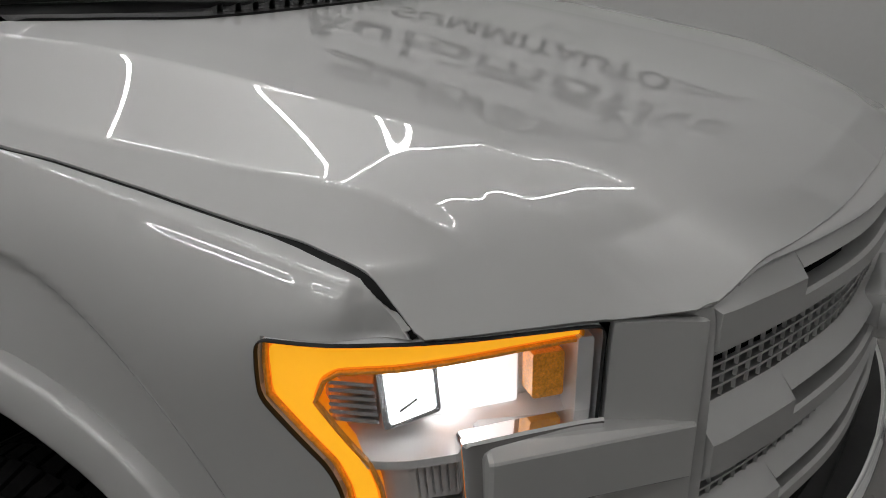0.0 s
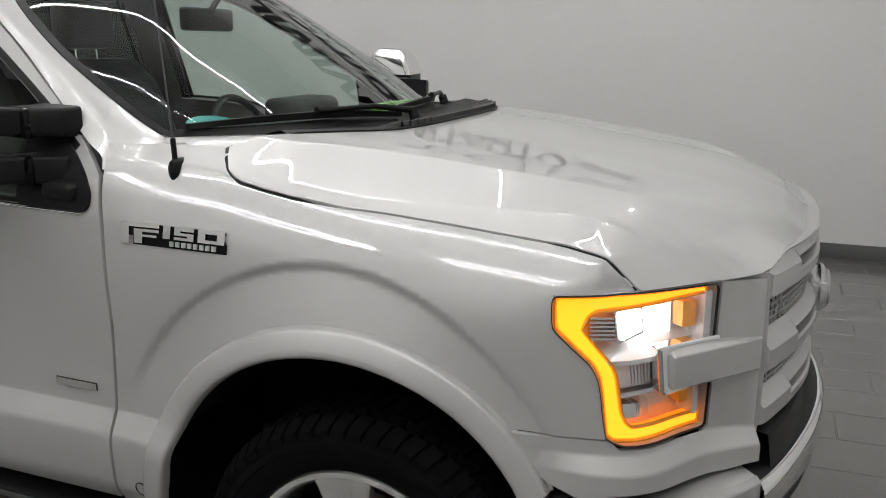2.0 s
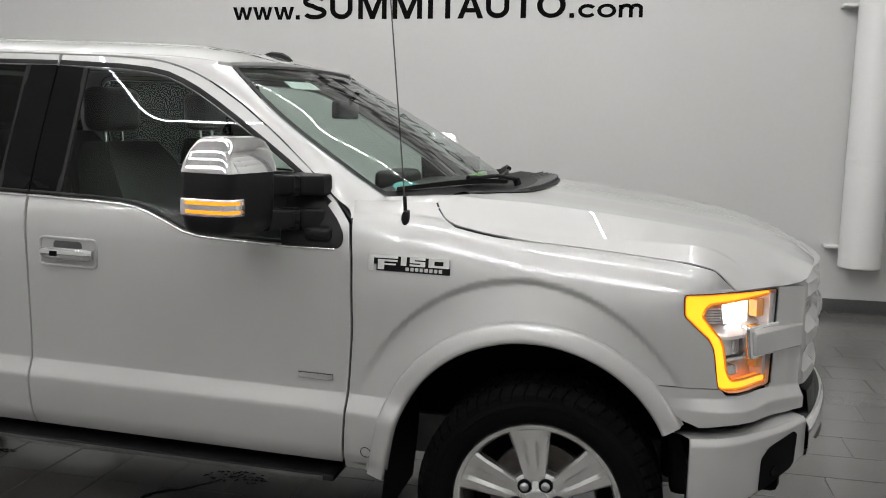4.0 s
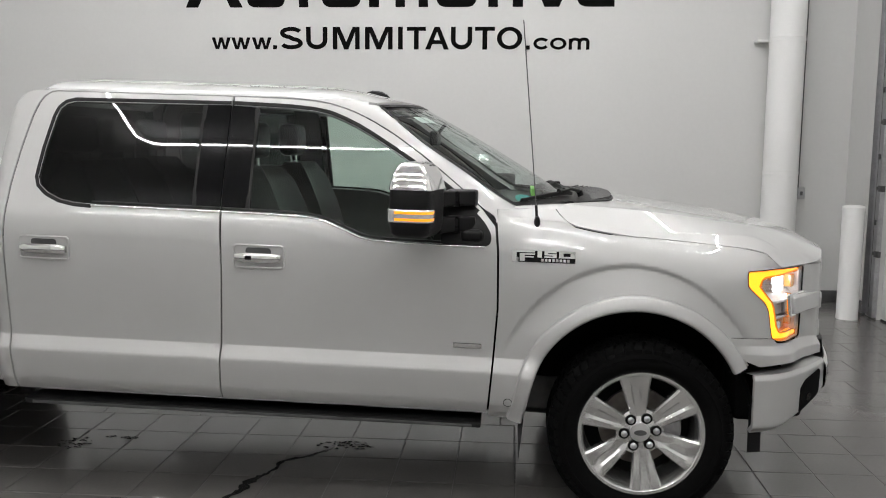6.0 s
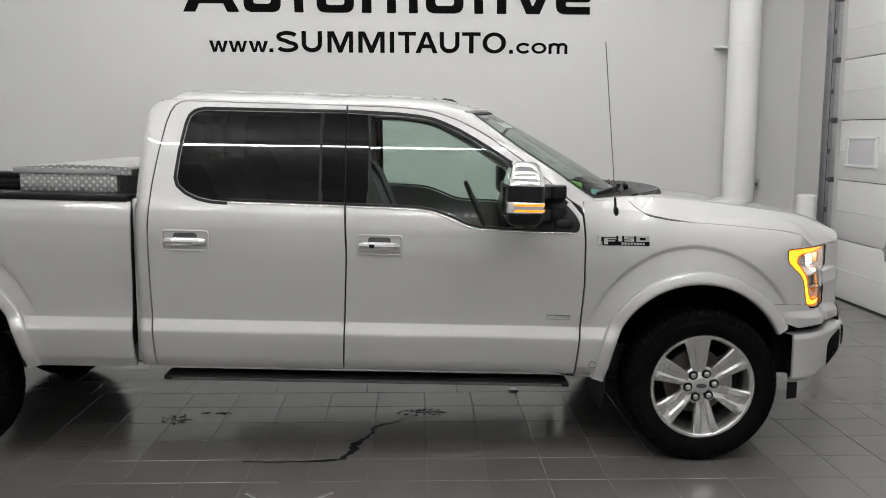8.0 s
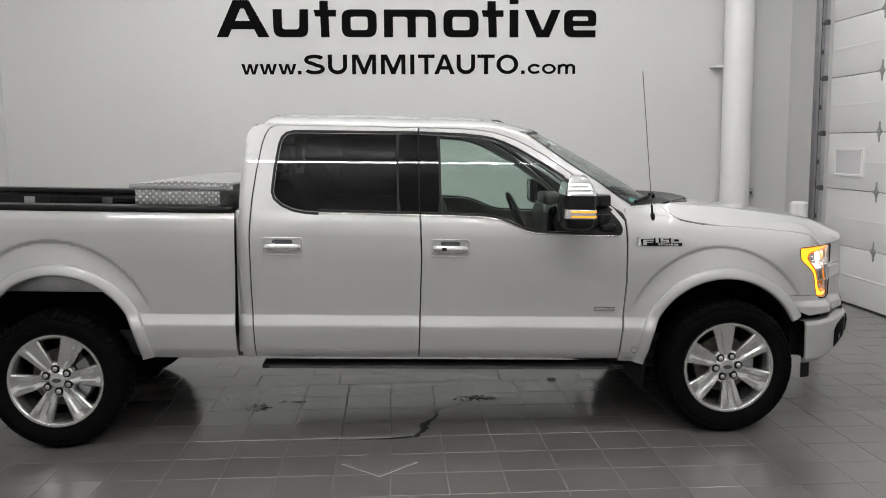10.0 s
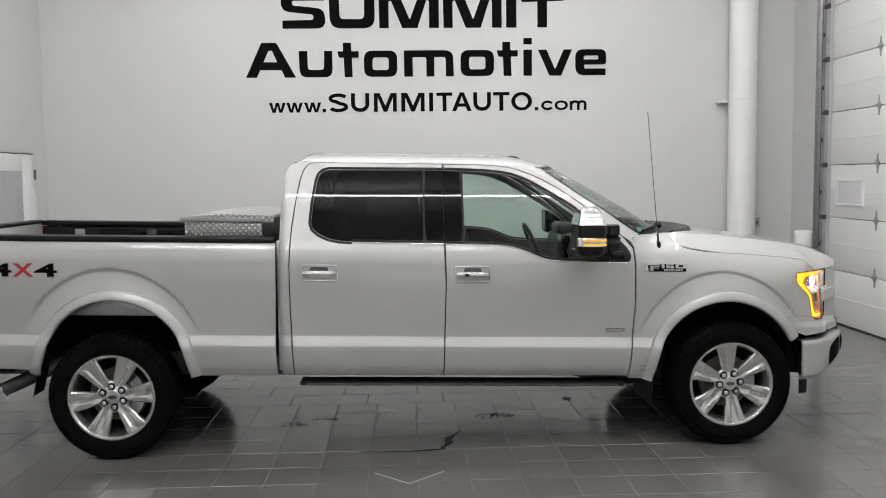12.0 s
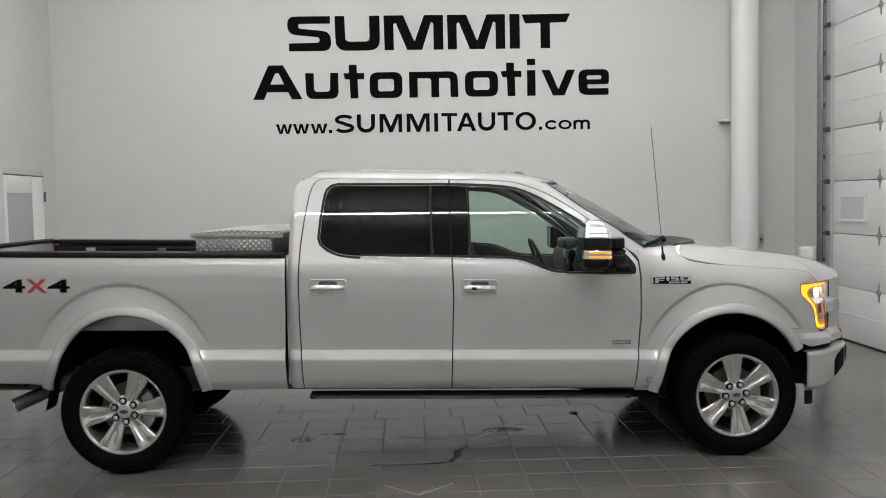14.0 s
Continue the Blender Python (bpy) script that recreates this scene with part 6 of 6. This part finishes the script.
    for v in em.verts:
        x, y, z = v.co
        v.co = B(gx(0) + .019 - y, x * 1.1, 1.028 + z * .56)
    part("emblem_face", em, GALV, e)
    part("emblem_mount", lean(box(gx(0) - .02, gx(0) + .034, -.11, .11, .985, 1.065, .012)), SATIN, gr)
    # frame round the grille
    for s in both:
        rings = []
        for z, dx, dy in ((1.204, -.004, -.001), (1.19, .0, .0), (1.10, .004, .0), (1.0, .005, .0), (.90, .004, .0), (.845, .0, .0)):
            x = X_OF_S(.640) + dx
            rings.append([B(x - .085, s * (.642 + dy), z), B(x - .006, s * (.642 + dy), z), B(x, s * (.640 + dy), z), B(x - .001, s * (.636 + dy), z), B(x - .02, s * (.632 + dy), z), B(x - .085, s * (.632 + dy), z)])
        part("frame_side", loft(rings), SATIN, gr, "thin satin side trim", sharp=50)
    rings = []
    for i in range(41):
        y = -.600 + 1.20 * i / 40
        x = gx(y)
        z = lip_z(abs(y)) - .0015
        rings.append([B(x - .05, y, z - .0085), B(x - .002, y, z - .008), B(x, y, z - .004), B(x - .006, y, z), B(x - .05, y, z)])
    part("frame_top", loft(rings), SATIN, gr)

    # ---- front bumper
    bp = [(.468, .962), (.53, .954), (.60, .926), (.66, .885), (.72, .835), (.775, .778), (.825, .712), (.865, .625), (.915, .46), (.955, .28), (.975, .12), (.98, 0.0)]
    cum = [0.0]
    for (xa, sa), (xb, sb) in zip(bp, bp[1:]):
        cum.append(cum[-1] + math.hypot(xb - xa, sb - sa))
    bxs, bss = Smooth(*[(c, p[0]) for c, p in zip(cum, bp)]), Smooth(*[(c, p[1]) for c, p in zip(cum, bp)])
    L = cum[-1]
    top_z = Smooth((0, .735), (.10, .742), (.22, .752), (.32, .760), (.46, .768), (L, .775))
    bot_z = Smooth((0, .475), (.10, .485), (.20, .520), (.35, .585), (.46, .615), (.6, .63), (L, .63))

    def bump(c, v, out=0.0):
        """c along the bumper, v from its foot to its top edge."""
        e = .004
        tx, ts = bxs(c + e) - bxs(c - e), bss(c + e) - bss(c - e)
        l = math.hypot(tx, ts)
        nx, ns = -ts / l, tx / l
        o = out + .020 * step(-.05, .16, v) * (.35 + .65 * step(1.03, .90, v)) - .016 * step(.12, 0, v)
        z0, z1 = bot_z(c), top_z(c)
        return B(bxs(c) + nx * o, -(bss(c) + ns * o), z0 + (z1 - z0) * v)

    fog = [(.232, .12), (.362, .08), (.392, .20), (.400, .74), (.386, .83), (.268, .74), (.236, .60)]
    for s in both:
        # painted end, unbroken; a black patch on it imitates the shaded lamp recess
        endcap = skin("bumper_end", [(0, 0), (.465, 0), (.465, 1), (0, 1)], .025, lambda c, v: bump(c, v), (.6, -1, 0), PAINT, t, "silver painted bumper end", flange=.02, sides=(s,))[0]
        skin("lamp_recess", rounded(fog, .02, 2), .02, lambda c, v: bump(c, v, .004), (.6, -1, 0), VOID, endcap, "black patch in place of the shaded fog lamp recess", flange=.004, sides=(s,))
        p = bump(.295, .30, .004)
        d = (bump(.295, .30, .02) - p).normalized()
        fl2 = tube(p, p + d * .003, .019, 20)
        for v in fl2.verts:
            v.co.y *= s
        part("fog_lamp", fl2, GLOSS_BLACK, endcap, "small round fog lamp")
        # shelf on top of the end
        rings = [[bump(c, 1.0), bump(c, 1.0) + Vector((-.03, .03, .004)), bump(c, 1.0) + Vector((-.09, .09, -.01))] for c in [.46 * i / 14 for i in range(15)]]
        part("bumper_shelf", loft([[(q.x, q.y * s, q.z) for q in r] for r in rings], closed=False), PAINT, endcap)
        flap = loft([[bump(c, 0, -.015) + Vector((0, 0, dz)) for c in (.0, .03, .06)] for dz in (.12, -.03, -.095)], closed=False, caps=False)
        for v in flap.verts:
            v.co.y *= s
        part("air_deflector", flap, BLACK, endcap, "black rubber air deflector")
    rings = []
    cs = [.468 + (L - .468) * i / 16 for i in range(17)]
    row = []
    for s, order in ((1, cs), (-1, cs[::-1])):
        for c in order:
            r = []
            for v, o in ((.0, -.03), (.0, .0), (.12, .008), (.3, .010), (.60, .011), (.78, .008), (.865, .001), (.885, -.006), (.89, -.03)):
                p = bump(c, v, o)
                r.append((p.x, p.y * s, p.z))
            row.append(r)
    part("bumper_bar", loft(row, closed=False), CHROME, t, "chrome front bumper bar", sharp=50)
    row = []
    for s, order in ((1, cs), (-1, cs[::-1])):
        for c in order:
            r = []
            for v, o in ((.86, -.02), (.90, -.010), (.95, -.016), (1.0, -.028), (1.0, -.09)):
                p = bump(c, v, o)
                r.append((p.x, p.y * s, p.z))
            row.append(r)
    part("step_pad", loft(row, closed=False), BLACK, t, "black plastic step pad on the bumper", sharp=50)
    row = []
    for s, order in ((1, cs), (-1, cs[::-1])):
        for c in order:
            r = []
            for v, o in ((.06, .006), (-.15, -.03), (-.75, -.075), (-1.0, -.11)):
                p = bump(c, v, o)
                r.append((p.x, p.y * s, p.z))
            row.append(r)
    part("lower_valance", loft(row, closed=False), BLACK, t, "black plastic lower valance")
    row = []
    for i in range(25):
        y = -.636 + 1.272 * i / 24
        x = X_OF_S(abs(y)) + .02
        row.append([B(x + .045, y, .67), B(x + .025, y, .69), B(x + .004, y, .835), B(x - .06, y, .85)])
    part("grille_shelf", loft(row, closed=False), BLACK, t, "black filler under the grille")
    # near-black boxes that fill the hollow behind the bumper
    part("front_crossbar", lean(box(.40, .80, -.62, .62, .45, .84, .03)), VOID, t)
    for s in both:
        y0, y1 = sorted((s * .62, s * .86))
        part("corner_filler", lean(box(.42, .62, y0, y1, .50, .86, .02)), VOID, t)

    # ---- mirrors
    for s in both:
        m = thing("door_mirror", "", "")
        m.parent = t
        m["label"] = "large black towing mirror with chrome cap and amber lamp"

        def head(z_list, grow=0.0):
            rings = []
            for z, x0, x1, s0, s1, r in z_list:
                pts = rounded([(x0 - grow, s0 - grow), (x1 + grow, s0 - grow), (x1 + grow - .045, s1 + grow), (x0 - grow, s1 + grow)], r, 5)
                rings.append([B(x, -q * s, z) for x, q in pts])
            return loft(rings)

        lowz = [(1.297, -1.02, -.92, 1.09, 1.22, .03), (1.301, -1.05, -.885, 1.06, 1.27, .045), (1.320, -1.064, -.868, 1.045, 1.298, .045), (1.36, -1.068, -.860, 1.04, 1.306, .045), (1.47, -1.066, -.856, 1.04, 1.304, .045), (1.493, -1.064, -.856, 1.04, 1.302, .045)]
        part("mirror_shell", head(lowz), BLACK, m, "black plastic mirror shell", sharp=50)
        capz = [(1.4935, -1.066, -.855, 1.037, 1.304, .026), (1.52, -1.062, -.860, 1.037, 1.298, .026), (1.56, -1.050, -.874, 1.040, 1.276, .026), (1.584, -1.040, -.888, 1.045, 1.250, .026), (1.597, -1.028, -.904, 1.055, 1.232, .024), (1.602, -1.01, -.922, 1.075, 1.21, .02)]
        part("mirror_cap", head(capz), CHROME, m, "chrome mirror cap", sharp=60)
        # amber lamp on the outer front corner
        rings = []
        for z in (1.365, 1.369, 1.413, 1.417):
            g = .004 if 1.366 < z < 1.415 else .001
            pts = rounded([(-1.07 - g, 1.205), (-.880 + g, 1.205), (-.907 + g, 1.308 + g), (-1.07 - g, 1.308 + g)], .05, 5)
            rings.append([B(x, -q * s, z) for x, q in pts if True])
        part("marker_lamp", loft(rings), REFLECTOR, m, "clear marker lamp")
        for z0 in (1.373, 1.400):
            rings = []
            for z in (z0, z0 + .010):
                g = .0055
                pts = rounded([(-1.06 - g, 1.212), (-.882 + g, 1.212), (-.910 + g, 1.3085 + g), (-1.06 - g, 1.3085 + g)], .05, 5)
                rings.append([B(x, -q * s, z) for x, q in pts])
            part("marker_strip", loft(rings), AMBER_LIT, m, "glowing amber marker strip")
        m.location.x = 0.0 if s == 1 else 0.17
        gl = loft([[B(x, -q * s, z) for x, q in ((-1.0735, 1.075), (-1.060, 1.27), (-1.050, 1.27), (-1.060, 1.075))] for z in (1.335, 1.478)])
        part("mirror_glass", gl, CHROME, m, "silvered mirror glass")
        for z0, z1, xo in ((1.412, 1.484, 0.0), (1.300, 1.372, .01)):
            rings = []
            for q, x0, x1, k in ((1.07, -.985 + xo, -.875, 1.0), (1.00, -.93, -.82, .86), (.955, -.86, -.735, .92), (.905, -.85, -.725, 1.0)):
                h = (z1 - z0) * k / 2
                zc = (z0 + z1) / 2
                pts = rounded([(x0, zc - h), (x1, zc - h), (x1, zc + h), (x0, zc + h)], .012, 3)
                rings.append([B(x, -q * s, z) for x, z in pts])
            part("mirror_arm", loft(rings), BLACK, m, "black mirror arm", sharp=40)
            jt = lean(box(-.90, -.80, min(-s * 1.0, -s * .965), max(-s * 1.0, -s * .965), z0 - .003, z1 - .004, .01))
            part("arm_sleeve", jt, GLOSS_BLACK, m)
        kn = lean(box(-.80, -.70, min(-s * .985, -s * .90), max(-s * .985, -s * .90), 1.262, 1.315, .02, 3))
        part("pivot_cover", kn, BLACK, m)

    # ---- running boards, flaps, exhaust, aerial, badges
    for s in both:
        y0, y1 = sorted((-s * .955, -s * .80))
        rb = part("running_board", lean(box(-2.80, -.70, y0, y1, .429, .454, .006)), BLACK, t, "black folded running board")
        yy = sorted((-s * .958, -s * .9545))
        part("board_edge", lean(box(-2.76, -.74, yy[0], yy[1], .432, .446, .001)), DARK_METAL, rb, "dark metal edge strip")
        # front flap reaches far in, standing in for shade and dark structure behind
        for inner, pts in ((.52, ((-.500, .74), (-.512, .48), (-.530, .305))), (.80, ((-4.425, .66), (-4.44, .50), (-4.475, .36)))):
            y0, y1 = sorted((-s * .978, -s * inner))
            bm = loft([[B(x + d, y, z) for y in (y0, y1)] for d in (0.0,) for x, z in pts], closed=False, caps=False)
            bmesh.ops.solidify(bm, geom=bm.faces[:], thickness=.008)
            part("mud_flap", bm, BLACK, t, "black rubber mud flap")
    ex = part("exhaust_tip", tube((-4.30, -.66, .615), (-4.735, -.81, .432), .046, 28), DARK_METAL, t, "dark exhaust tip with a bright rim")
    p, d = Vector((-4.735, -.81, .432)), Vector((-.435, -.15, -.183)).normalized()
    rim = revolve([(.046, -.006), (.050, -.003), (.050, .003), (.042, .004), (.040, -.03)], 28)
    bmesh.ops.transform(rim, matrix=Matrix.Translation(p) @ d.to_track_quat("Y", "Z").to_matrix().to_4x4(), verts=rim.verts)
    part("tip_rim", rim, CHROME, ex)
    # near-black disc in place of the pipe's shaded bore
    bore = tube(p + d * .001, p + d * .003, .040, 24)
    part("tip_bore", bore, VOID, ex)
    base = loft([[B(-.468 + rx * math.cos(a) + dx, -.905 - o, 1.352 + dz + rz * math.sin(a)) for a in [6.2832 * q / 16 for q in range(16)]] for rx, rz, o, dx, dz in ((.014, .028, -.03, 0, 0), (.014, .028, .008, 0, 0), (.010, .022, .016, 0, .002), (.002, .006, .018, 0, .006))])
    an = part("aerial_base", base, BLACK, t, "black rubber aerial base")
    part("aerial_socket", tube(B(-.469, -.905, 1.365), B(-.474, -.903, 1.425), .0065, 10), BLACK, an)
    part("aerial_mast", tube(B(-.474, -.903, 1.42), (-.543, -.90, 2.176), .0024, 8), DARK_METAL, an, "thin dark aerial mast")
    fin = loft([[B(x, y, roof_z(x, 0) + z) for y, z in ((-w, -.005), (-w * .8, h * .7), (0, h), (w * .8, h * .7), (w, -.005))] for x, w, h in ((-1.36, .012, .004), (-1.33, .022, .020), (-1.28, .022, .024), (-1.25, .016, .016), (-1.235, .008, .004))])
    part("roof_pod", fin, BLACK, t, "small black roof aerial pod")

    def on_plate(parent, name, shapes, x0, x1, z0, z1, o0, o1, mat, label="", skew=0.0):
        bm = bmesh.new()
        for a, b, c, d in shapes:
            pts = [(x0 + a * (x1 - x0), z0 + c * (z1 - z0)), (x0 + b * (x1 - x0), z0 + c * (z1 - z0)), (x0 + b * (x1 - x0), z0 + d * (z1 - z0)), (x0 + a * (x1 - x0), z0 + d * (z1 - z0))]
            merge(bm, loft([[on_side(x, z, o) for x, z in pts] for o in (o0, o1)]))
        return part(name, bm, mat, parent, label)

    bx0, bx1 = -.574, -.303
    plate = on_plate(t, "fender_badge", ((.10, 1.0, 0.0, .42), (0.0, .97, .40, .95)), bx0, bx1, 1.185, 1.236, -.002, .004, GLOSS_BLACK, "black and chrome fender badge")
    on_plate(plate, "badge_shape", ((0.0, .07, .02, 1.0), (.0, .36, .82, 1.0), (.12, .20, .1, .74), (.12, .36, .62, .74), (.14, .34, .40, .50)), bx0, bx1, 1.185, 1.236, .003, .009, CHROME, "chrome shape")
    on_plate(plate, "badge_shape", ((.40, .47, .42, 1.0),), bx0, bx1, 1.185, 1.236, .003, .009, CHROME, "chrome shape")
    on_plate(plate, "badge_shape", ((.51, .70, .82, 1.0), (.51, .57, .62, .9), (.51, .70, .62, .74), (.64, .70, .42, .70), (.51, .70, .42, .54)), bx0, bx1, 1.185, 1.236, .003, .009, CHROME, "chrome shape")
    on_plate(plate, "badge_shape", ((.74, .99, .82, 1.0), (.74, .81, .42, .9), (.92, .99, .42, .9), (.74, .99, .42, .56)), bx0, bx1, 1.185, 1.236, .003, .009, CHROME, "chrome shape")
    on_plate(plate, "badge_bar", tuple((.46 + .058 * i, .46 + .058 * i + .040, .09, .31) for i in range(8)), bx0, bx1, 1.185, 1.236, .003, .0065, SATIN, "pale bar")
    on_plate(t, "sensor_ring", ((0, 1, 0, 1),), -.597, -.567, .540, .570, -.004, .001, PAINT)
    sr = [(-.582 + .020 * math.cos(a), .555 + .020 * math.sin(a)) for a in [6.2832 * q / 20 for q in range(20)]]
    band("park_sensor", sr, .0, .003, lambda x, z, o: on_side(x, z, o), SEAL, t, "round parking sensor with a dark ring", closed=True, h=.003)
    on_plate(t, "sensor_face", ((0, 1, 0, 1),), -.588, -.576, .549, .561, -.004, .004, PAINT)

    # four-wheel-drive decal on the bed side
    dc = thing("bed_decal", "", "")
    dc.parent = t
    dc["label"] = "four-by-four decal, dark figures and a red cross"
    for ch, xa, xb, mat in (("4", -4.705, -4.570, LETTER_BLACK), ("X", -4.562, -4.436, RED), ("4", -4.428, -4.292, LETTER_BLACK)):
        for grow, o, mm in ((.006, .0012, DECAL_GREY), (0.0, .0024, mat)):
            me = text_mesh(ch, 1.0, 0.0, 0.03)
            co = np.array([v.co[:] for v in me.vertices])
            lo, hi = co.min(0), co.max(0)
            for v in me.vertices:
                a, b = (v.co.x - lo[0]) / (hi[0] - lo[0]), (v.co.y - lo[1]) / (hi[1] - lo[1])
                v.co = on_side(xa - grow + a * (xb - xa + 2 * grow), 1.123 - grow + b * (.081 + 2 * grow), o)
            me.materials.append(mm)
            ob = new("figure", me)
            ob.parent = dc

    # ---- cabin
    cabin(t)
    return t


def cabin(t):
    dash = loft([[B(x, y, z) for x, z in ((-.42, 1.30), (-.45, 1.385), (-.62, 1.392), (-.80, 1.375), (-.90, 1.335), (-.93, 1.25), (-.86, 1.00), (-.42, 1.0))] for y in (-.80, -.5, 0, .5, .80)])
    part("dashboard", dash, LEATHER, t, "black soft dashboard", sharp=40)
    part("binnacle", lean(box(-.93, -.78, .22, .56, 1.34, 1.43, .03, 3)), LEATHER, t)
    part("centre_screen", lean(box(-.95, -.90, -.14, .14, 1.16, 1.36, .012)), GLOSS_BLACK, t)
    part("console", lean(box(-1.9, -.9, -.15, .15, .62, 1.02, .03, 3)), LEATHER, t)
    w = revolve([(.178 + .014 * math.cos(a), .014 * math.sin(a)) for a in [6.2832 * i / 10 for i in range(10)]], 40, closed=True)
    merge(w, box(-.17, .17, -.012, .012, -.025, .02, .006))
    merge(w, box(-.03, .03, -.012, .012, -.17, 0, .006))
    merge(w, box(-.06, .06, -.03, .015, -.06, .06, .02, 3))
    m = Matrix.Translation(B(-1.10, .38, 1.25)) @ Matrix.Rotation(radians(90), 4, "Z") @ Matrix.Rotation(radians(-24), 4, "X")
    bmesh.ops.transform(w, matrix=m, verts=w.verts)
    part("steering_wheel", w, LEATHER, t, "black leather steering wheel")
    mr = lean(box(-1.01, -.97, -.13, .13, 1.66, 1.735, .012, 3))
    tube(B(-.98, 0, 1.72), B(-.93, 0, 1.78), .010, 8, bm=mr)
    part("rear_view_mirror", mr, BLACK, t)

    def seat(x, y, w):
        s = thing("seat", "", "")
        s.parent = t
        s["label"] = "black leather seat with headrest"
        part("cushion", lean(loft([[(x + a, y + b * w, z) for b, z in ((-1, .72), (-1, .98), (-.85, 1.02), (-.5, .99), (.5, .99), (.85, 1.02), (1, .98), (1, .72))] for a in (.28, .15, -.15, -.28)])), LEATHER, s)
        back = []
        for h, dx, ww, th in ((.92, -.26, .95, .09), (1.05, -.29, 1.0, .11), (1.30, -.36, 1.0, .11), (1.45, -.40, .92, .09), (1.53, -.42, .72, .06)):
            back.append([(x + dx + th, y - ww * w * .7, h), (x + dx + th * 1.15, y - ww * w, h), (x + dx - th * .6, y - ww * w, h), (x + dx - th, y, h), (x + dx - th * .6, y + ww * w, h), (x + dx + th * 1.15, y + ww * w, h), (x + dx + th, y + ww * w * .7, h), (x + dx + th * .8, y, h)])
        part("backrest", lean(loft(back)), LEATHER, s, sharp=60)
        part("headrest", lean(box(x - .50, x - .39, y - .14, y + .14, 1.57, 1.75, .04, 3)), LEATHER, s)
        for d in (-.06, .06):
            part("post", tube(B(x - .44, y + d, 1.50), B(x - .445, y + d, 1.60), .007, 8), CHROME, s)
        return s

    seat(-1.42, -.40, .26)
    seat(-1.42, .40, .26)
    for y in (-.46, 0.0, .46):
        seat(-2.30, y, .225)
    part("headliner", lean(box(-2.84, -1.30, -.66, .66, 1.852, 1.860)), TRIM_GREY, t, "grey cloth headliner")
    for s in (1, -1):
        # inner lining of the middle post
        rings = [[B(x, -s * (SIDE(z) - .03), z) for x in (-1.93, -1.78)] for z in (1.30, 1.5, 1.7, 1.84)]
        part("post_lining", loft(rings, closed=False, caps=False), TRIM_GREY, t)
    part("visor", lean(box(-1.24, -1.10, -.58, -.18, 1.805, 1.82, .006)), TRIM_GREY, t)
    part("visor", lean(box(-1.24, -1.10, .18, .58, 1.805, 1.82, .006)), TRIM_GREY, t)
    tag = part("dash_tag", lean(box(-.47, -.445, .16, .50, 1.395, 1.438, .004)), LIME, t, "lime green tag on the dashboard")
    st = [shield(-.82 + .075 * math.cos(a), .085 + .042 * math.sin(a)) + Vector((-.008, 0, -.010)) for a in [math.pi * i / 14 for i in range(15)]]
    bm = bmesh.new()
    bm.faces.new([bm.verts.new(p) for p in st])
    part("corner_sticker", bm, TEAL, t, "teal half-round windshield sticker")


def tool_box():
    b = thing("truck_tool_box", "bright tread-plate tool box across the truck bed", "tool box")
    part("body", lean(loft([[(x, y, z) for x, z in ((-3.50, 1.05), (-3.525, 1.375), (-3.525, 1.468), (-3.035, 1.468), (-3.035, 1.375), (-3.06, 1.05))] for y in (-.795, .795)])), TREADPLATE, b)
    for s in (1, -1):
        y0, y1 = sorted((s * .792, s * .835))
        part("end_wing", lean(box(-3.525, -3.035, y0, y1, 1.379, 1.468, .003)), TREADPLATE, b)
    lid = loft([[B(x, y, z) for x, z in ((-3.545, 1.470), (-3.547, 1.492), (-3.53, 1.500), (-3.28, 1.520), (-2.97, 1.512), (-2.955, 1.500), (-2.955, 1.470))] for y in (-.845, -.842, -.83, .83, .842, .845)])
    part("lid", lid, TREADPLATE, b, "tread-plate lid", sharp=25)
    part("lid_edge", lean(box(-3.552, -3.028, -.849, -.846, 1.470, 1.497, .001)), GALV, b, "plain metal lid edge")


room()
service_door()
overhead_door()
pipe_column()
bollard()
wall_sign()
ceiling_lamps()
truck()
tool_box()
wet_marks()
floor_bits()
floor_tiles()
